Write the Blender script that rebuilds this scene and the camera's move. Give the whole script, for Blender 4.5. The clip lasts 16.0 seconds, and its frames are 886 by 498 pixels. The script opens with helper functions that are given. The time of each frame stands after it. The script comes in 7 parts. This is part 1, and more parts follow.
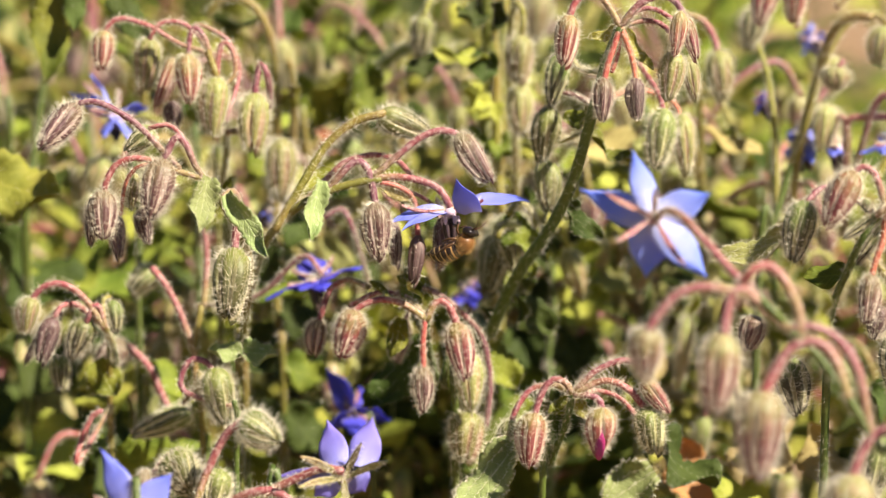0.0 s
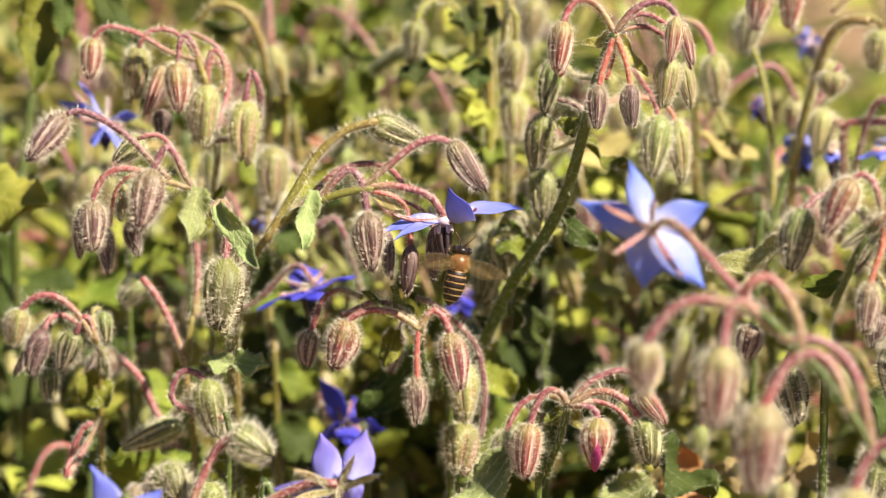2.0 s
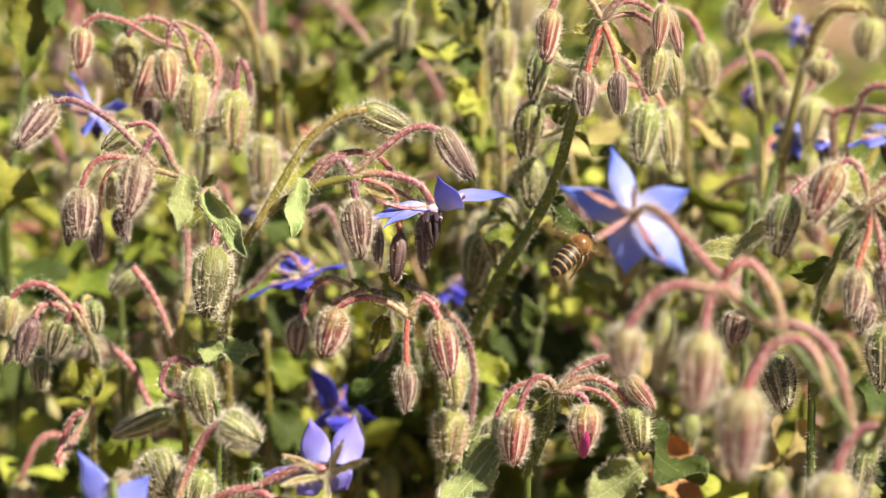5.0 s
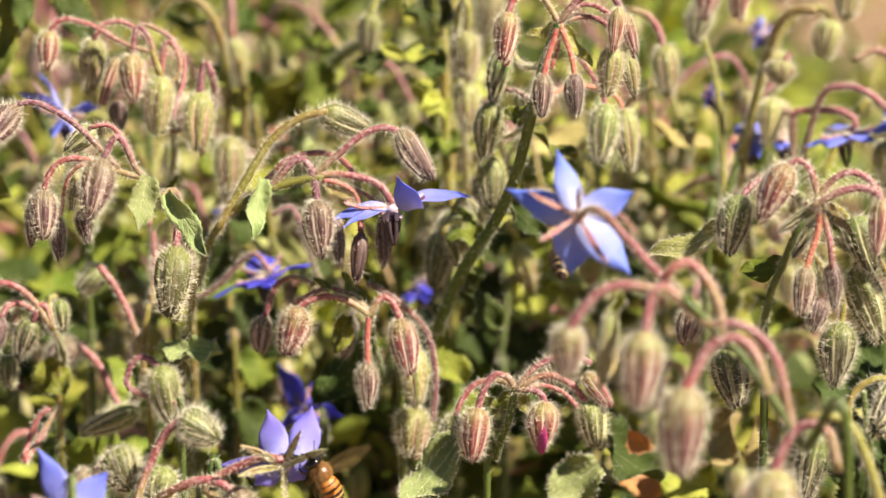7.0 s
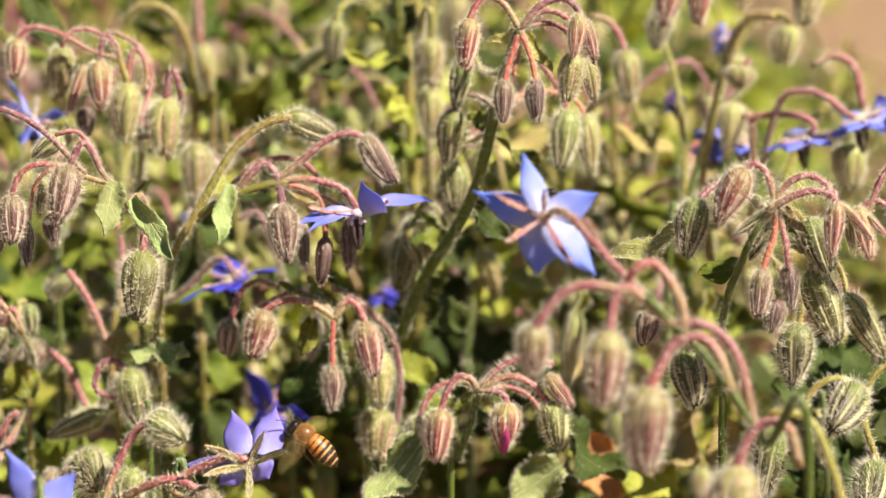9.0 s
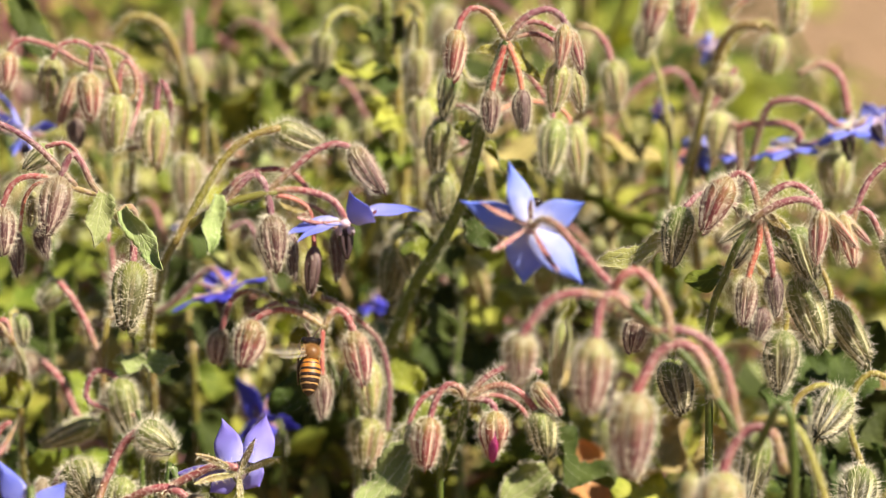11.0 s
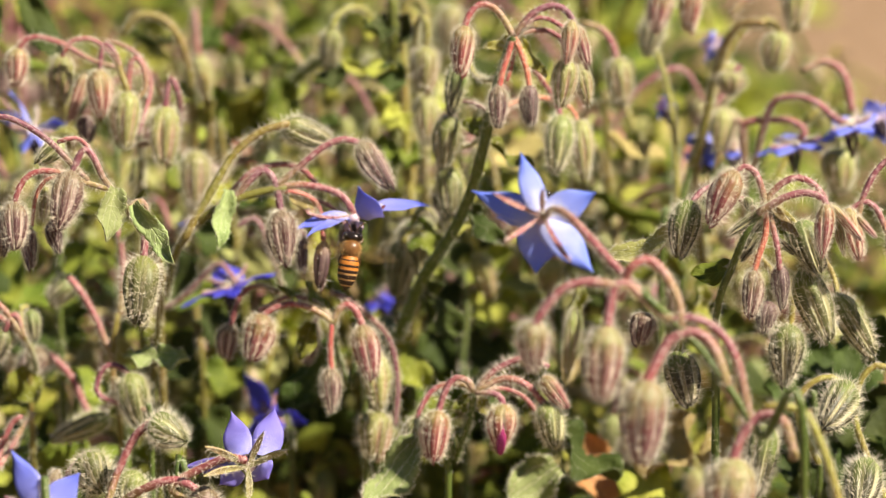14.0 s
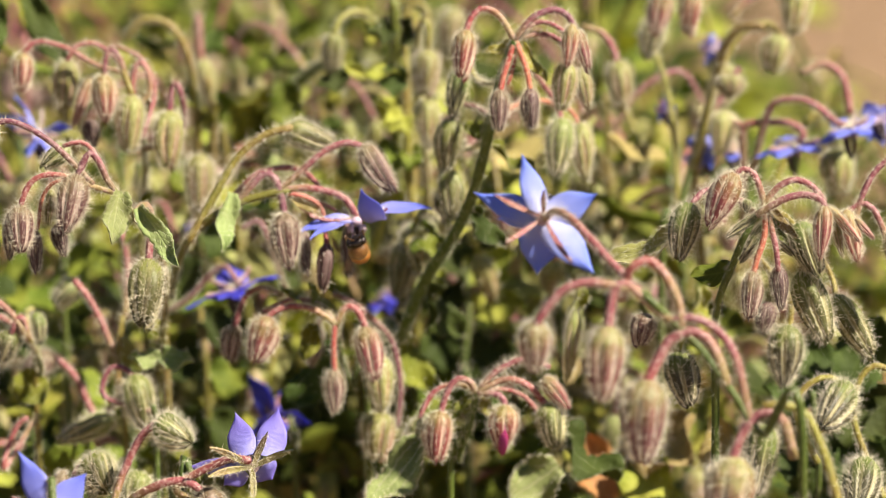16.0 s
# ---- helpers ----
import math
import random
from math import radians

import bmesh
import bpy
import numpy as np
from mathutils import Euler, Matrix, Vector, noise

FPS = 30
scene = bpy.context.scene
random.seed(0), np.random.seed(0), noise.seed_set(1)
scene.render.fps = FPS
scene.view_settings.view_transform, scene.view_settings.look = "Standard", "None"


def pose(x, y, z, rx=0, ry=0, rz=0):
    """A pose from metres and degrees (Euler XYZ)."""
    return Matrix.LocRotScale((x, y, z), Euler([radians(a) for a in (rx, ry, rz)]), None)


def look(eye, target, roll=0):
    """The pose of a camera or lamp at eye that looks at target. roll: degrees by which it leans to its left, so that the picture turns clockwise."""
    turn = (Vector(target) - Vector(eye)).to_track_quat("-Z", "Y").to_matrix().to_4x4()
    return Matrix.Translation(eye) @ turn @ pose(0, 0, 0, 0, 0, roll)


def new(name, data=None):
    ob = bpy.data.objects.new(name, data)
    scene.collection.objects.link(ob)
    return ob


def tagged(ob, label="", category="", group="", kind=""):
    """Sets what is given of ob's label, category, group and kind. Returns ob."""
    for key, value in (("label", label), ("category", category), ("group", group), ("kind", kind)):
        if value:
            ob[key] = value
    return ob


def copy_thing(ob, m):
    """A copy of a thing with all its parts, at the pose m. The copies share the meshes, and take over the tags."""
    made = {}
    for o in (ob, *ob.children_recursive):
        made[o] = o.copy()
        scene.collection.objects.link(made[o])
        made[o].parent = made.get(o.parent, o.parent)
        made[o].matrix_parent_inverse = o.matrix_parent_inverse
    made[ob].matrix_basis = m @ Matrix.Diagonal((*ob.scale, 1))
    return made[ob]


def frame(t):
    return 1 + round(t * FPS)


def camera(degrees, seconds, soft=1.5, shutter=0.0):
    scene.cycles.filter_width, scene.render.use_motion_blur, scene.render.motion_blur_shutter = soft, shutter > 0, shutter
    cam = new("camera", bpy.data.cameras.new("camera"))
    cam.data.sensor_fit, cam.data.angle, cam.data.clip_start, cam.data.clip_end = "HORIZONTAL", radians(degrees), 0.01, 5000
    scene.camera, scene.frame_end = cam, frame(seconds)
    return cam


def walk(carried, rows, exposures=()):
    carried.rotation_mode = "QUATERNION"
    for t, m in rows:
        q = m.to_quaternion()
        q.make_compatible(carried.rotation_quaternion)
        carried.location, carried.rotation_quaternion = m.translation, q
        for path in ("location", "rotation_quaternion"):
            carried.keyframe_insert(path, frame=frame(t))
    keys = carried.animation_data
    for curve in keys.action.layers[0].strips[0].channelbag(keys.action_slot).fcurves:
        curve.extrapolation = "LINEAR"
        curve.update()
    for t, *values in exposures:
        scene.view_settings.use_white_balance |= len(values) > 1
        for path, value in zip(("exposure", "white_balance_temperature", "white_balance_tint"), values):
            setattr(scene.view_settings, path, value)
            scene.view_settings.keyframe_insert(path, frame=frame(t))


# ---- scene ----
cam = camera(15, 16.0, soft=0.55, shutter=0.4)
cam.data.dof.use_dof = True
cam.data.dof.focus_distance = 0.738
cam.data.dof.aperture_fstop = 16.5
PATH = [
    (0.0, 0.00000, -0.72444, 0.74411, 75.000, 0.000, 0.000),
    (0.5, 0.00020, -0.72184, 0.74406, 75.014, 0.138, -0.094),
    (1.0, 0.00019, -0.71958, 0.74430, 75.012, 0.233, -0.165),
    (1.5, 0.00036, -0.71791, 0.74465, 74.982, 0.254, -0.170),
    (2.0, 0.00042, -0.71542, 0.74417, 74.980, 0.241, -0.151),
    (2.5, -0.00001, -0.71423, 0.74408, 74.961, 0.281, -0.191),
    (3.0, 0.00011, -0.71347, 0.74323, 74.991, 0.299, -0.192),
    (3.5, 0.00107, -0.71294, 0.74225, 75.032, 0.271, -0.127),
    (4.0, 0.00135, -0.71351, 0.74224, 74.995, 0.308, -0.150),
    (6.5, 0.01109, -0.72570, 0.74481, 74.872, 0.502, -0.057),
    (7.0, 0.01314, -0.72817, 0.74567, 74.894, 0.490, -0.134),
    (7.5, 0.01463, -0.73117, 0.74619, 74.948, 0.467, -0.229),
    (8.0, 0.01490, -0.73465, 0.74670, 74.976, 0.556, -0.423),
    (8.5, 0.01518, -0.73671, 0.74666, 75.009, 0.528, -0.539),
    (9.0, 0.01582, -0.73890, 0.74774, 75.006, 0.569, -0.595),
    (11.5, 0.01763, -0.74506, 0.74963, 75.162, 0.792, -0.729),
    (12.0, 0.01665, -0.74627, 0.74948, 75.179, 0.698, -0.769),
    (12.5, 0.01601, -0.74749, 0.74926, 75.183, 0.775, -0.815),
    (13.0, 0.01604, -0.74808, 0.74802, 75.250, 0.810, -0.784),
    (13.5, 0.01434, -0.74944, 0.74739, 75.299, 0.751, -0.854),
    (14.0, 0.01468, -0.75091, 0.74813, 75.270, 0.827, -0.804),
    (14.5, 0.01457, -0.75325, 0.74912, 75.249, 0.863, -0.795),
    (15.0, 0.01408, -0.75530, 0.74955, 75.262, 0.931, -0.835),
    (15.5, 0.01396, -0.75618, 0.74941, 75.295, 0.917, -0.838),
    (16.0, 0.01448, -0.75773, 0.75015, 75.290, 0.956, -0.813),
]
walk(cam, [(row[0], pose(*row[1:])) for row in PATH], [(0.0, 1.37), (4.0, 1.37), (9.0, 1.31), (13.0, 1.22), (16.0, 1.16)])

# ---- light ----
SUN_ELEVATION, SUN_FROM = 51.0, 120.0   # degrees; azimuth counted clockwise from +y
world = bpy.data.worlds.new("sky")
scene.world = world
world.use_nodes = True
sky = world.node_tree.nodes.new("ShaderNodeTexSky")
sky.sky_type, sky.sun_disc = "NISHITA", False
sky.sun_elevation, sky.sun_rotation = radians(SUN_ELEVATION), radians(SUN_FROM)
world.node_tree.nodes["Background"].inputs[1].default_value = 0.026
world.node_tree.links.new(sky.outputs[0], world.node_tree.nodes["Background"].inputs[0])
sun_data = bpy.data.lights.new("sun", "SUN")
sun_data.energy, sun_data.angle, sun_data.color = 5.0, radians(0.5), (1.0, 0.885, 0.72)
sun = new("sun", sun_data)
e, a = radians(SUN_ELEVATION), radians(SUN_FROM)
sun.matrix_world = look((math.sin(a) * math.cos(e) * 8, math.cos(a) * math.cos(e) * 8, math.sin(e) * 8), (0, 0, 0.4))

# ---- materials ----


def material(name, roughness=0.6):
    m = bpy.data.materials.new(name)
    m.use_nodes = True
    nt = m.node_tree
    b = nt.nodes["Principled BSDF"]
    b.inputs["Roughness"].default_value = roughness
    return m, nt, b


def node(nt, kind, **values):
    n = nt.nodes.new("ShaderNode" + kind)
    for key, value in values.items():
        if key in n.inputs:
            n.inputs[key].default_value = value
        else:
            n.inputs[key.replace("_", " ")].default_value = value
    return n


def ramp(nt, source, stops):
    r = nt.nodes.new("ShaderNodeValToRGB")
    while len(r.color_ramp.elements) < len(stops):
        r.color_ramp.elements.new(0.5)
    for el, (p, c) in zip(r.color_ramp.elements, stops):
        el.position, el.color = p, (*c, 1)
    nt.links.new(source, r.inputs[0])
    return r.outputs[0]


def blend(nt, fac, a, b, mode="MIX"):
    m = nt.nodes.new("ShaderNodeMix")
    m.data_type, m.blend_type = "RGBA", mode
    for socket, value in ((m.inputs[0], fac), (m.inputs[6], a), (m.inputs[7], b)):
        if isinstance(value, (int, float)):
            socket.default_value = value
        elif isinstance(value, tuple):
            socket.default_value = (*value, 1)
        else:
            nt.links.new(value, socket)
    return m.outputs[2]


def calc(nt, op, a, b=None):
    m = nt.nodes.new("ShaderNodeMath")
    m.operation = op
    for socket, value in zip(m.inputs, (a, b)):
        if isinstance(value, (int, float)):
            socket.default_value = value
        elif value is not None:
            nt.links.new(value, socket)
    return m.outputs[0]


def noise_of(nt, scale, detail=3, coords=None):
    n = node(nt, "TexNoise", Scale=scale, Detail=detail)
    c = nt.nodes.new("ShaderNodeTexCoord").outputs["Object"] if coords is None else coords
    nt.links.new(c, n.inputs["Vector"])
    return n.outputs["Fac"]


def bumped(nt, b, height, strength, distance):
    n = node(nt, "Bump", Strength=strength, Distance=distance)
    nt.links.new(height, n.inputs["Height"])
    nt.links.new(n.outputs[0], b.inputs["Normal"])


def thin(nt, b, colour, share):
    """Lets light through a thin sheet."""
    out = nt.nodes["Material Output"]
    t = nt.nodes.new("ShaderNodeBsdfTranslucent")
    mix = nt.nodes.new("ShaderNodeMixShader")
    mix.inputs[0].default_value = share
    if isinstance(colour, tuple):
        t.inputs[0].default_value = (*colour, 1)
    else:
        nt.links.new(colour, t.inputs[0])
    nt.links.new(b.outputs[0], mix.inputs[1])
    nt.links.new(t.outputs[0], mix.inputs[2])
    nt.links.new(mix.outputs[0], out.inputs[0])


def shifted(nt, colour, amount=0.25):
    """Each object a little different."""
    info = nt.nodes.new("ShaderNodeObjectInfo").outputs["Random"]
    hsv = nt.nodes.new("ShaderNodeHueSaturation")
    nt.links.new(calc(nt, "ADD", calc(nt, "MULTIPLY", info, amount), 1 - amount / 2), hsv.inputs["Value"])
    nt.links.new(calc(nt, "ADD", calc(nt, "MULTIPLY", info, 0.03), 0.485), hsv.inputs["Hue"])
    nt.links.new(colour, hsv.inputs["Color"])
    return hsv.outputs[0]


def hair_material():
    m, nt, b = material("pale_hair", 0.35)
    b.inputs["Base Color"].default_value = (0.89, 0.84, 0.70, 1)
    thin(nt, b, (0.88, 0.82, 0.70), 0.4)
    return m


RIBS = 7   # raised ribs round a bud


def calyx_material(name, flesh, margin, foot):
    m, nt, b = material(name, 0.55)
    uv = nt.nodes.new("ShaderNodeUVMap").outputs[0]
    sep = nt.nodes.new("ShaderNodeSeparateXYZ")
    nt.links.new(uv, sep.inputs[0])
    fine = noise_of(nt, 900, 4)
    coarse = noise_of(nt, 260, 2)
    s = calc(nt, "FRACT", calc(nt, "MULTIPLY", sep.outputs[0], RIBS))
    d = calc(nt, "MULTIPLY", calc(nt, "ABSOLUTE", calc(nt, "SUBTRACT", s, 0.5)), 2)
    d = calc(nt, "ADD", d, calc(nt, "MULTIPLY", calc(nt, "SUBTRACT", fine, 0.5), 0.22))
    across = ramp(nt, d, [(0.0, tuple(0.75 * c + 0.10 * d for c, d in zip(flesh, margin))), (0.16, flesh), (0.56, tuple(0.8 * c for c in flesh)), (0.70, margin), (1.0, margin)])
    along = calc(nt, "ADD", sep.outputs[1], calc(nt, "MULTIPLY", calc(nt, "SUBTRACT", coarse, 0.5), 0.7))
    foot_share = ramp(nt, along, [(0.16, (1, 1, 1)), (0.55, (0, 0, 0))])
    colour = blend(nt, calc(nt, "MULTIPLY", foot_share, 0.8), across, foot)
    colour = blend(nt, calc(nt, "MULTIPLY", ramp(nt, fine, [(0.42, (0, 0, 0)), (0.62, (1, 1, 1))]), 0.25), colour, tuple(min(1, c * 1.9 + 0.02) for c in flesh))
    nt.links.new(shifted(nt, colour, 0.35), b.inputs["Base Color"])
    bumped(nt, b, fine, 0.6, 0.0004)
    return m


def stalk_material(name, upper, lower, speck, foot=None, reach=0.48):
    m, nt, b = material(name, 0.5)
    fine = noise_of(nt, 1100, 3)
    coarse = noise_of(nt, 60, 2)
    colour = blend(nt, ramp(nt, coarse, [(0.38, (0, 0, 0)), (0.66, (1, 1, 1))]), upper, lower)
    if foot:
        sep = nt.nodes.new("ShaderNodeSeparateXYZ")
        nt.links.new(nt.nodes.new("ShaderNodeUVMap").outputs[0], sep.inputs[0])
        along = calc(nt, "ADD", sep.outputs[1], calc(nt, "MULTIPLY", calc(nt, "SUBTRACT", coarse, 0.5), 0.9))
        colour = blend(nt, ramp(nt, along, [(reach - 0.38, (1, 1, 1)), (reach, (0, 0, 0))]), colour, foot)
    colour = blend(nt, calc(nt, "MULTIPLY", ramp(nt, fine, [(0.48, (0, 0, 0)), (0.66, (1, 1, 1))]), 0.7), colour, speck)
    nt.links.new(shifted(nt, colour, 0.3), b.inputs["Base Color"])
    bumped(nt, b, fine, 0.7, 0.0003)
    return m


def petal_material(name, tip, heart):
    m, nt, b = material(name, 0.45)
    sep = nt.nodes.new("ShaderNodeSeparateXYZ")
    nt.links.new(nt.nodes.new("ShaderNodeUVMap").outputs[0], sep.inputs[0])
    fine = noise_of(nt, 500, 3)
    veins = node(nt, "TexWave", Scale=9.0, Distortion=1.5)
    veins.bands_direction = "X"
    nt.links.new(nt.nodes.new("ShaderNodeUVMap").outputs[0], veins.inputs["Vector"])
    along = calc(nt, "ADD", sep.outputs[1], calc(nt, "MULTIPLY", calc(nt, "SUBTRACT", fine, 0.5), 0.25))
    colour = ramp(nt, along, [(0.05, heart), (0.40, tuple(0.4 * h + 0.6 * t for h, t in zip(heart, tip))), (0.85, tip)])
    colour = blend(nt, calc(nt, "MULTIPLY", veins.outputs["Fac"], 0.10), colour, tuple(c * 0.7 for c in tip))
    nt.links.new(colour, b.inputs["Base Color"])
    bumped(nt, b, veins.outputs["Fac"], 0.25, 0.0003)
    thin(nt, b, colour, 0.4)
    return m


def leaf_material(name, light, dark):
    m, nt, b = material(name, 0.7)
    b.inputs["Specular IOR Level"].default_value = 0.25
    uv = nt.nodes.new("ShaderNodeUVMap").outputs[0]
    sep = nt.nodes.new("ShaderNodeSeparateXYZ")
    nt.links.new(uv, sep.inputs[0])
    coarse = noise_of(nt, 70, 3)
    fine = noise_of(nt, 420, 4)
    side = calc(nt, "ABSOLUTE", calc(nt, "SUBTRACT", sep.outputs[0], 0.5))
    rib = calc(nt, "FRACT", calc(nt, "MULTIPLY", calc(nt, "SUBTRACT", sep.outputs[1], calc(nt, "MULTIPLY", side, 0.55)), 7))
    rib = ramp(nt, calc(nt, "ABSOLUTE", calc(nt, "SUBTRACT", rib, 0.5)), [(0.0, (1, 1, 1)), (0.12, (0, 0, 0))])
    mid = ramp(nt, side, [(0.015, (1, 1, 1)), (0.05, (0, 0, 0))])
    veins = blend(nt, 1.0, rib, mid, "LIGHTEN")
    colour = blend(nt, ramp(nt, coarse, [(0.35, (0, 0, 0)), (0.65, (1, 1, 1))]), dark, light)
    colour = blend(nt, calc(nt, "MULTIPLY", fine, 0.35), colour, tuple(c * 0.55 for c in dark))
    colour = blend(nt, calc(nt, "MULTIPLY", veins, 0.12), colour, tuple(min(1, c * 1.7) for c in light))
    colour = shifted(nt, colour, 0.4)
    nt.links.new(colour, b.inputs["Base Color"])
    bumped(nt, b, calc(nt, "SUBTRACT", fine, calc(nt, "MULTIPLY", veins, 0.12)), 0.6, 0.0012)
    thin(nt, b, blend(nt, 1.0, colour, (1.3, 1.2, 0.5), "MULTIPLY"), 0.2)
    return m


def soil_material():
    m, nt, b = material("dry_soil", 0.95)
    coarse = noise_of(nt, 3.0, 4)
    fine = noise_of(nt, 60, 5)
    colour = blend(nt, coarse, (0.17, 0.10, 0.055), (0.25, 0.16, 0.09))
    colour = blend(nt, ramp(nt, fine, [(0.4, (0, 0, 0)), (0.7, (1, 1, 1))]), colour, (0.29, 0.19, 0.115))
    nt.links.new(colour, b.inputs["Base Color"])
    bumped(nt, b, fine, 1.0, 0.02)
    return m


def plain_material(name, colour, roughness=0.5, speck=None, scale=600):
    m, nt, b = material(name, roughness)
    n = noise_of(nt, scale, 3)
    nt.links.new(blend(nt, n, colour, speck or tuple(c * 0.6 for c in colour)), b.inputs["Base Color"])
    bumped(nt, b, n, 0.4, 0.0002)
    return m


HAIR = hair_material()
CALYX = {
    "red": calyx_material("calyx_red", (0.18, 0.036, 0.036), (0.50, 0.38, 0.31), (0.19, 0.17, 0.045)),
    "green": calyx_material("calyx_green", (0.080, 0.082, 0.025), (0.37, 0.35, 0.19), (0.16, 0.19, 0.035)),
    "dark": calyx_material("calyx_dark", (0.055, 0.028, 0.030), (0.15, 0.10, 0.095), (0.10, 0.05, 0.045)),
    "grey": calyx_material("calyx_grey", (0.085, 0.034, 0.034), (0.38, 0.29, 0.25), (0.14, 0.11, 0.05)),
    "rose": calyx_material("calyx_rose", (0.17, 0.058, 0.062), (0.46, 0.37, 0.33), (0.19, 0.20, 0.05)),
    "moss": calyx_material("calyx_moss", (0.040, 0.036, 0.014), (0.31, 0.29, 0.16), (0.13, 0.17, 0.03)),
    "pale": calyx_material("calyx_pale", (0.20, 0.19, 0.06), (0.31, 0.20, 0.13), (0.20, 0.22, 0.05)),
}
STALK = {
    "red": stalk_material("stalk_red", (0.27, 0.058, 0.068), (0.17, 0.048, 0.058), (0.44, 0.27, 0.27), (0.22, 0.16, 0.06)),
    "purple": stalk_material("stalk_purple", (0.16, 0.048, 0.064), (0.23, 0.064, 0.075), (0.42, 0.28, 0.28), (0.19, 0.13, 0.06)),
    "olive": stalk_material("stalk_olive", (0.19, 0.19, 0.022), (0.21, 0.14, 0.035), (0.32, 0.30, 0.08)),
    "green": stalk_material("stalk_green", (0.08, 0.115, 0.012), (0.13, 0.15, 0.02), (0.24, 0.26, 0.06)),
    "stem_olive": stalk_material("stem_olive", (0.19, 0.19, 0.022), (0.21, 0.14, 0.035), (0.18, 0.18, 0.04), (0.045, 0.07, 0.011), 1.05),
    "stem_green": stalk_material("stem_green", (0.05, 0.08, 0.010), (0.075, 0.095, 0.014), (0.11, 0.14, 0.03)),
    "sepal": stalk_material("sepal_pink", (0.28, 0.085, 0.10), (0.27, 0.12, 0.11), (0.42, 0.26, 0.26)),
    "sepal_green": stalk_material("sepal_green", (0.20, 0.22, 0.055), (0.28, 0.20, 0.10), (0.40, 0.36, 0.18)),
    "orange": stalk_material("stalk_orange", (0.40, 0.095, 0.065), (0.32, 0.09, 0.055), (0.55, 0.28, 0.18)),
}
PETAL = {
    "blue": petal_material("petal_blue", (0.19, 0.24, 0.88), (0.46, 0.46, 0.86)),
    "sky": petal_material("petal_pale_blue", (0.20, 0.30, 0.92), (0.62, 0.64, 0.92)),
    "deep": petal_material("petal_deep_blue", (0.07, 0.07, 0.62), (0.14, 0.12, 0.66)),
    "violet": petal_material("petal_violet", (0.25, 0.20, 0.72), (0.36, 0.36, 0.82)),
}
LEAF = {
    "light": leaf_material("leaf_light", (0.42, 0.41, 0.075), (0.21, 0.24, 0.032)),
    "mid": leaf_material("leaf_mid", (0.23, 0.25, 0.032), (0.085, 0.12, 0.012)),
    # dark green; also the colour by which leaves in the bed stand for shade
    "dark": leaf_material("leaf_dark_and_shaded", (0.066, 0.092, 0.015), (0.032, 0.050, 0.008)),
    "sage": leaf_material("leaf_sage", (0.33, 0.38, 0.16), (0.22, 0.28, 0.10)),
    "pale": leaf_material("leaf_pale", (0.45, 0.44, 0.18), (0.34, 0.35, 0.12)),
    "yellow": leaf_material("leaf_yellow", (0.40, 0.33, 0.14), (0.32, 0.25, 0.10)),
    "dry": leaf_material("leaf_dry", (0.45, 0.20, 0.08), (0.32, 0.15, 0.07)),
}
WHITE_SCALE = plain_material("throat_scale", (0.60, 0.46, 0.58), 0.5)
ANTHER = plain_material("anther_black", (0.022, 0.014, 0.020), 0.4, (0.06, 0.035, 0.035))
MAGENTA = plain_material("magenta_petal", (0.26, 0.014, 0.10), 0.4, (0.40, 0.04, 0.18))
SOIL = soil_material()


# ---- mesh builders ----


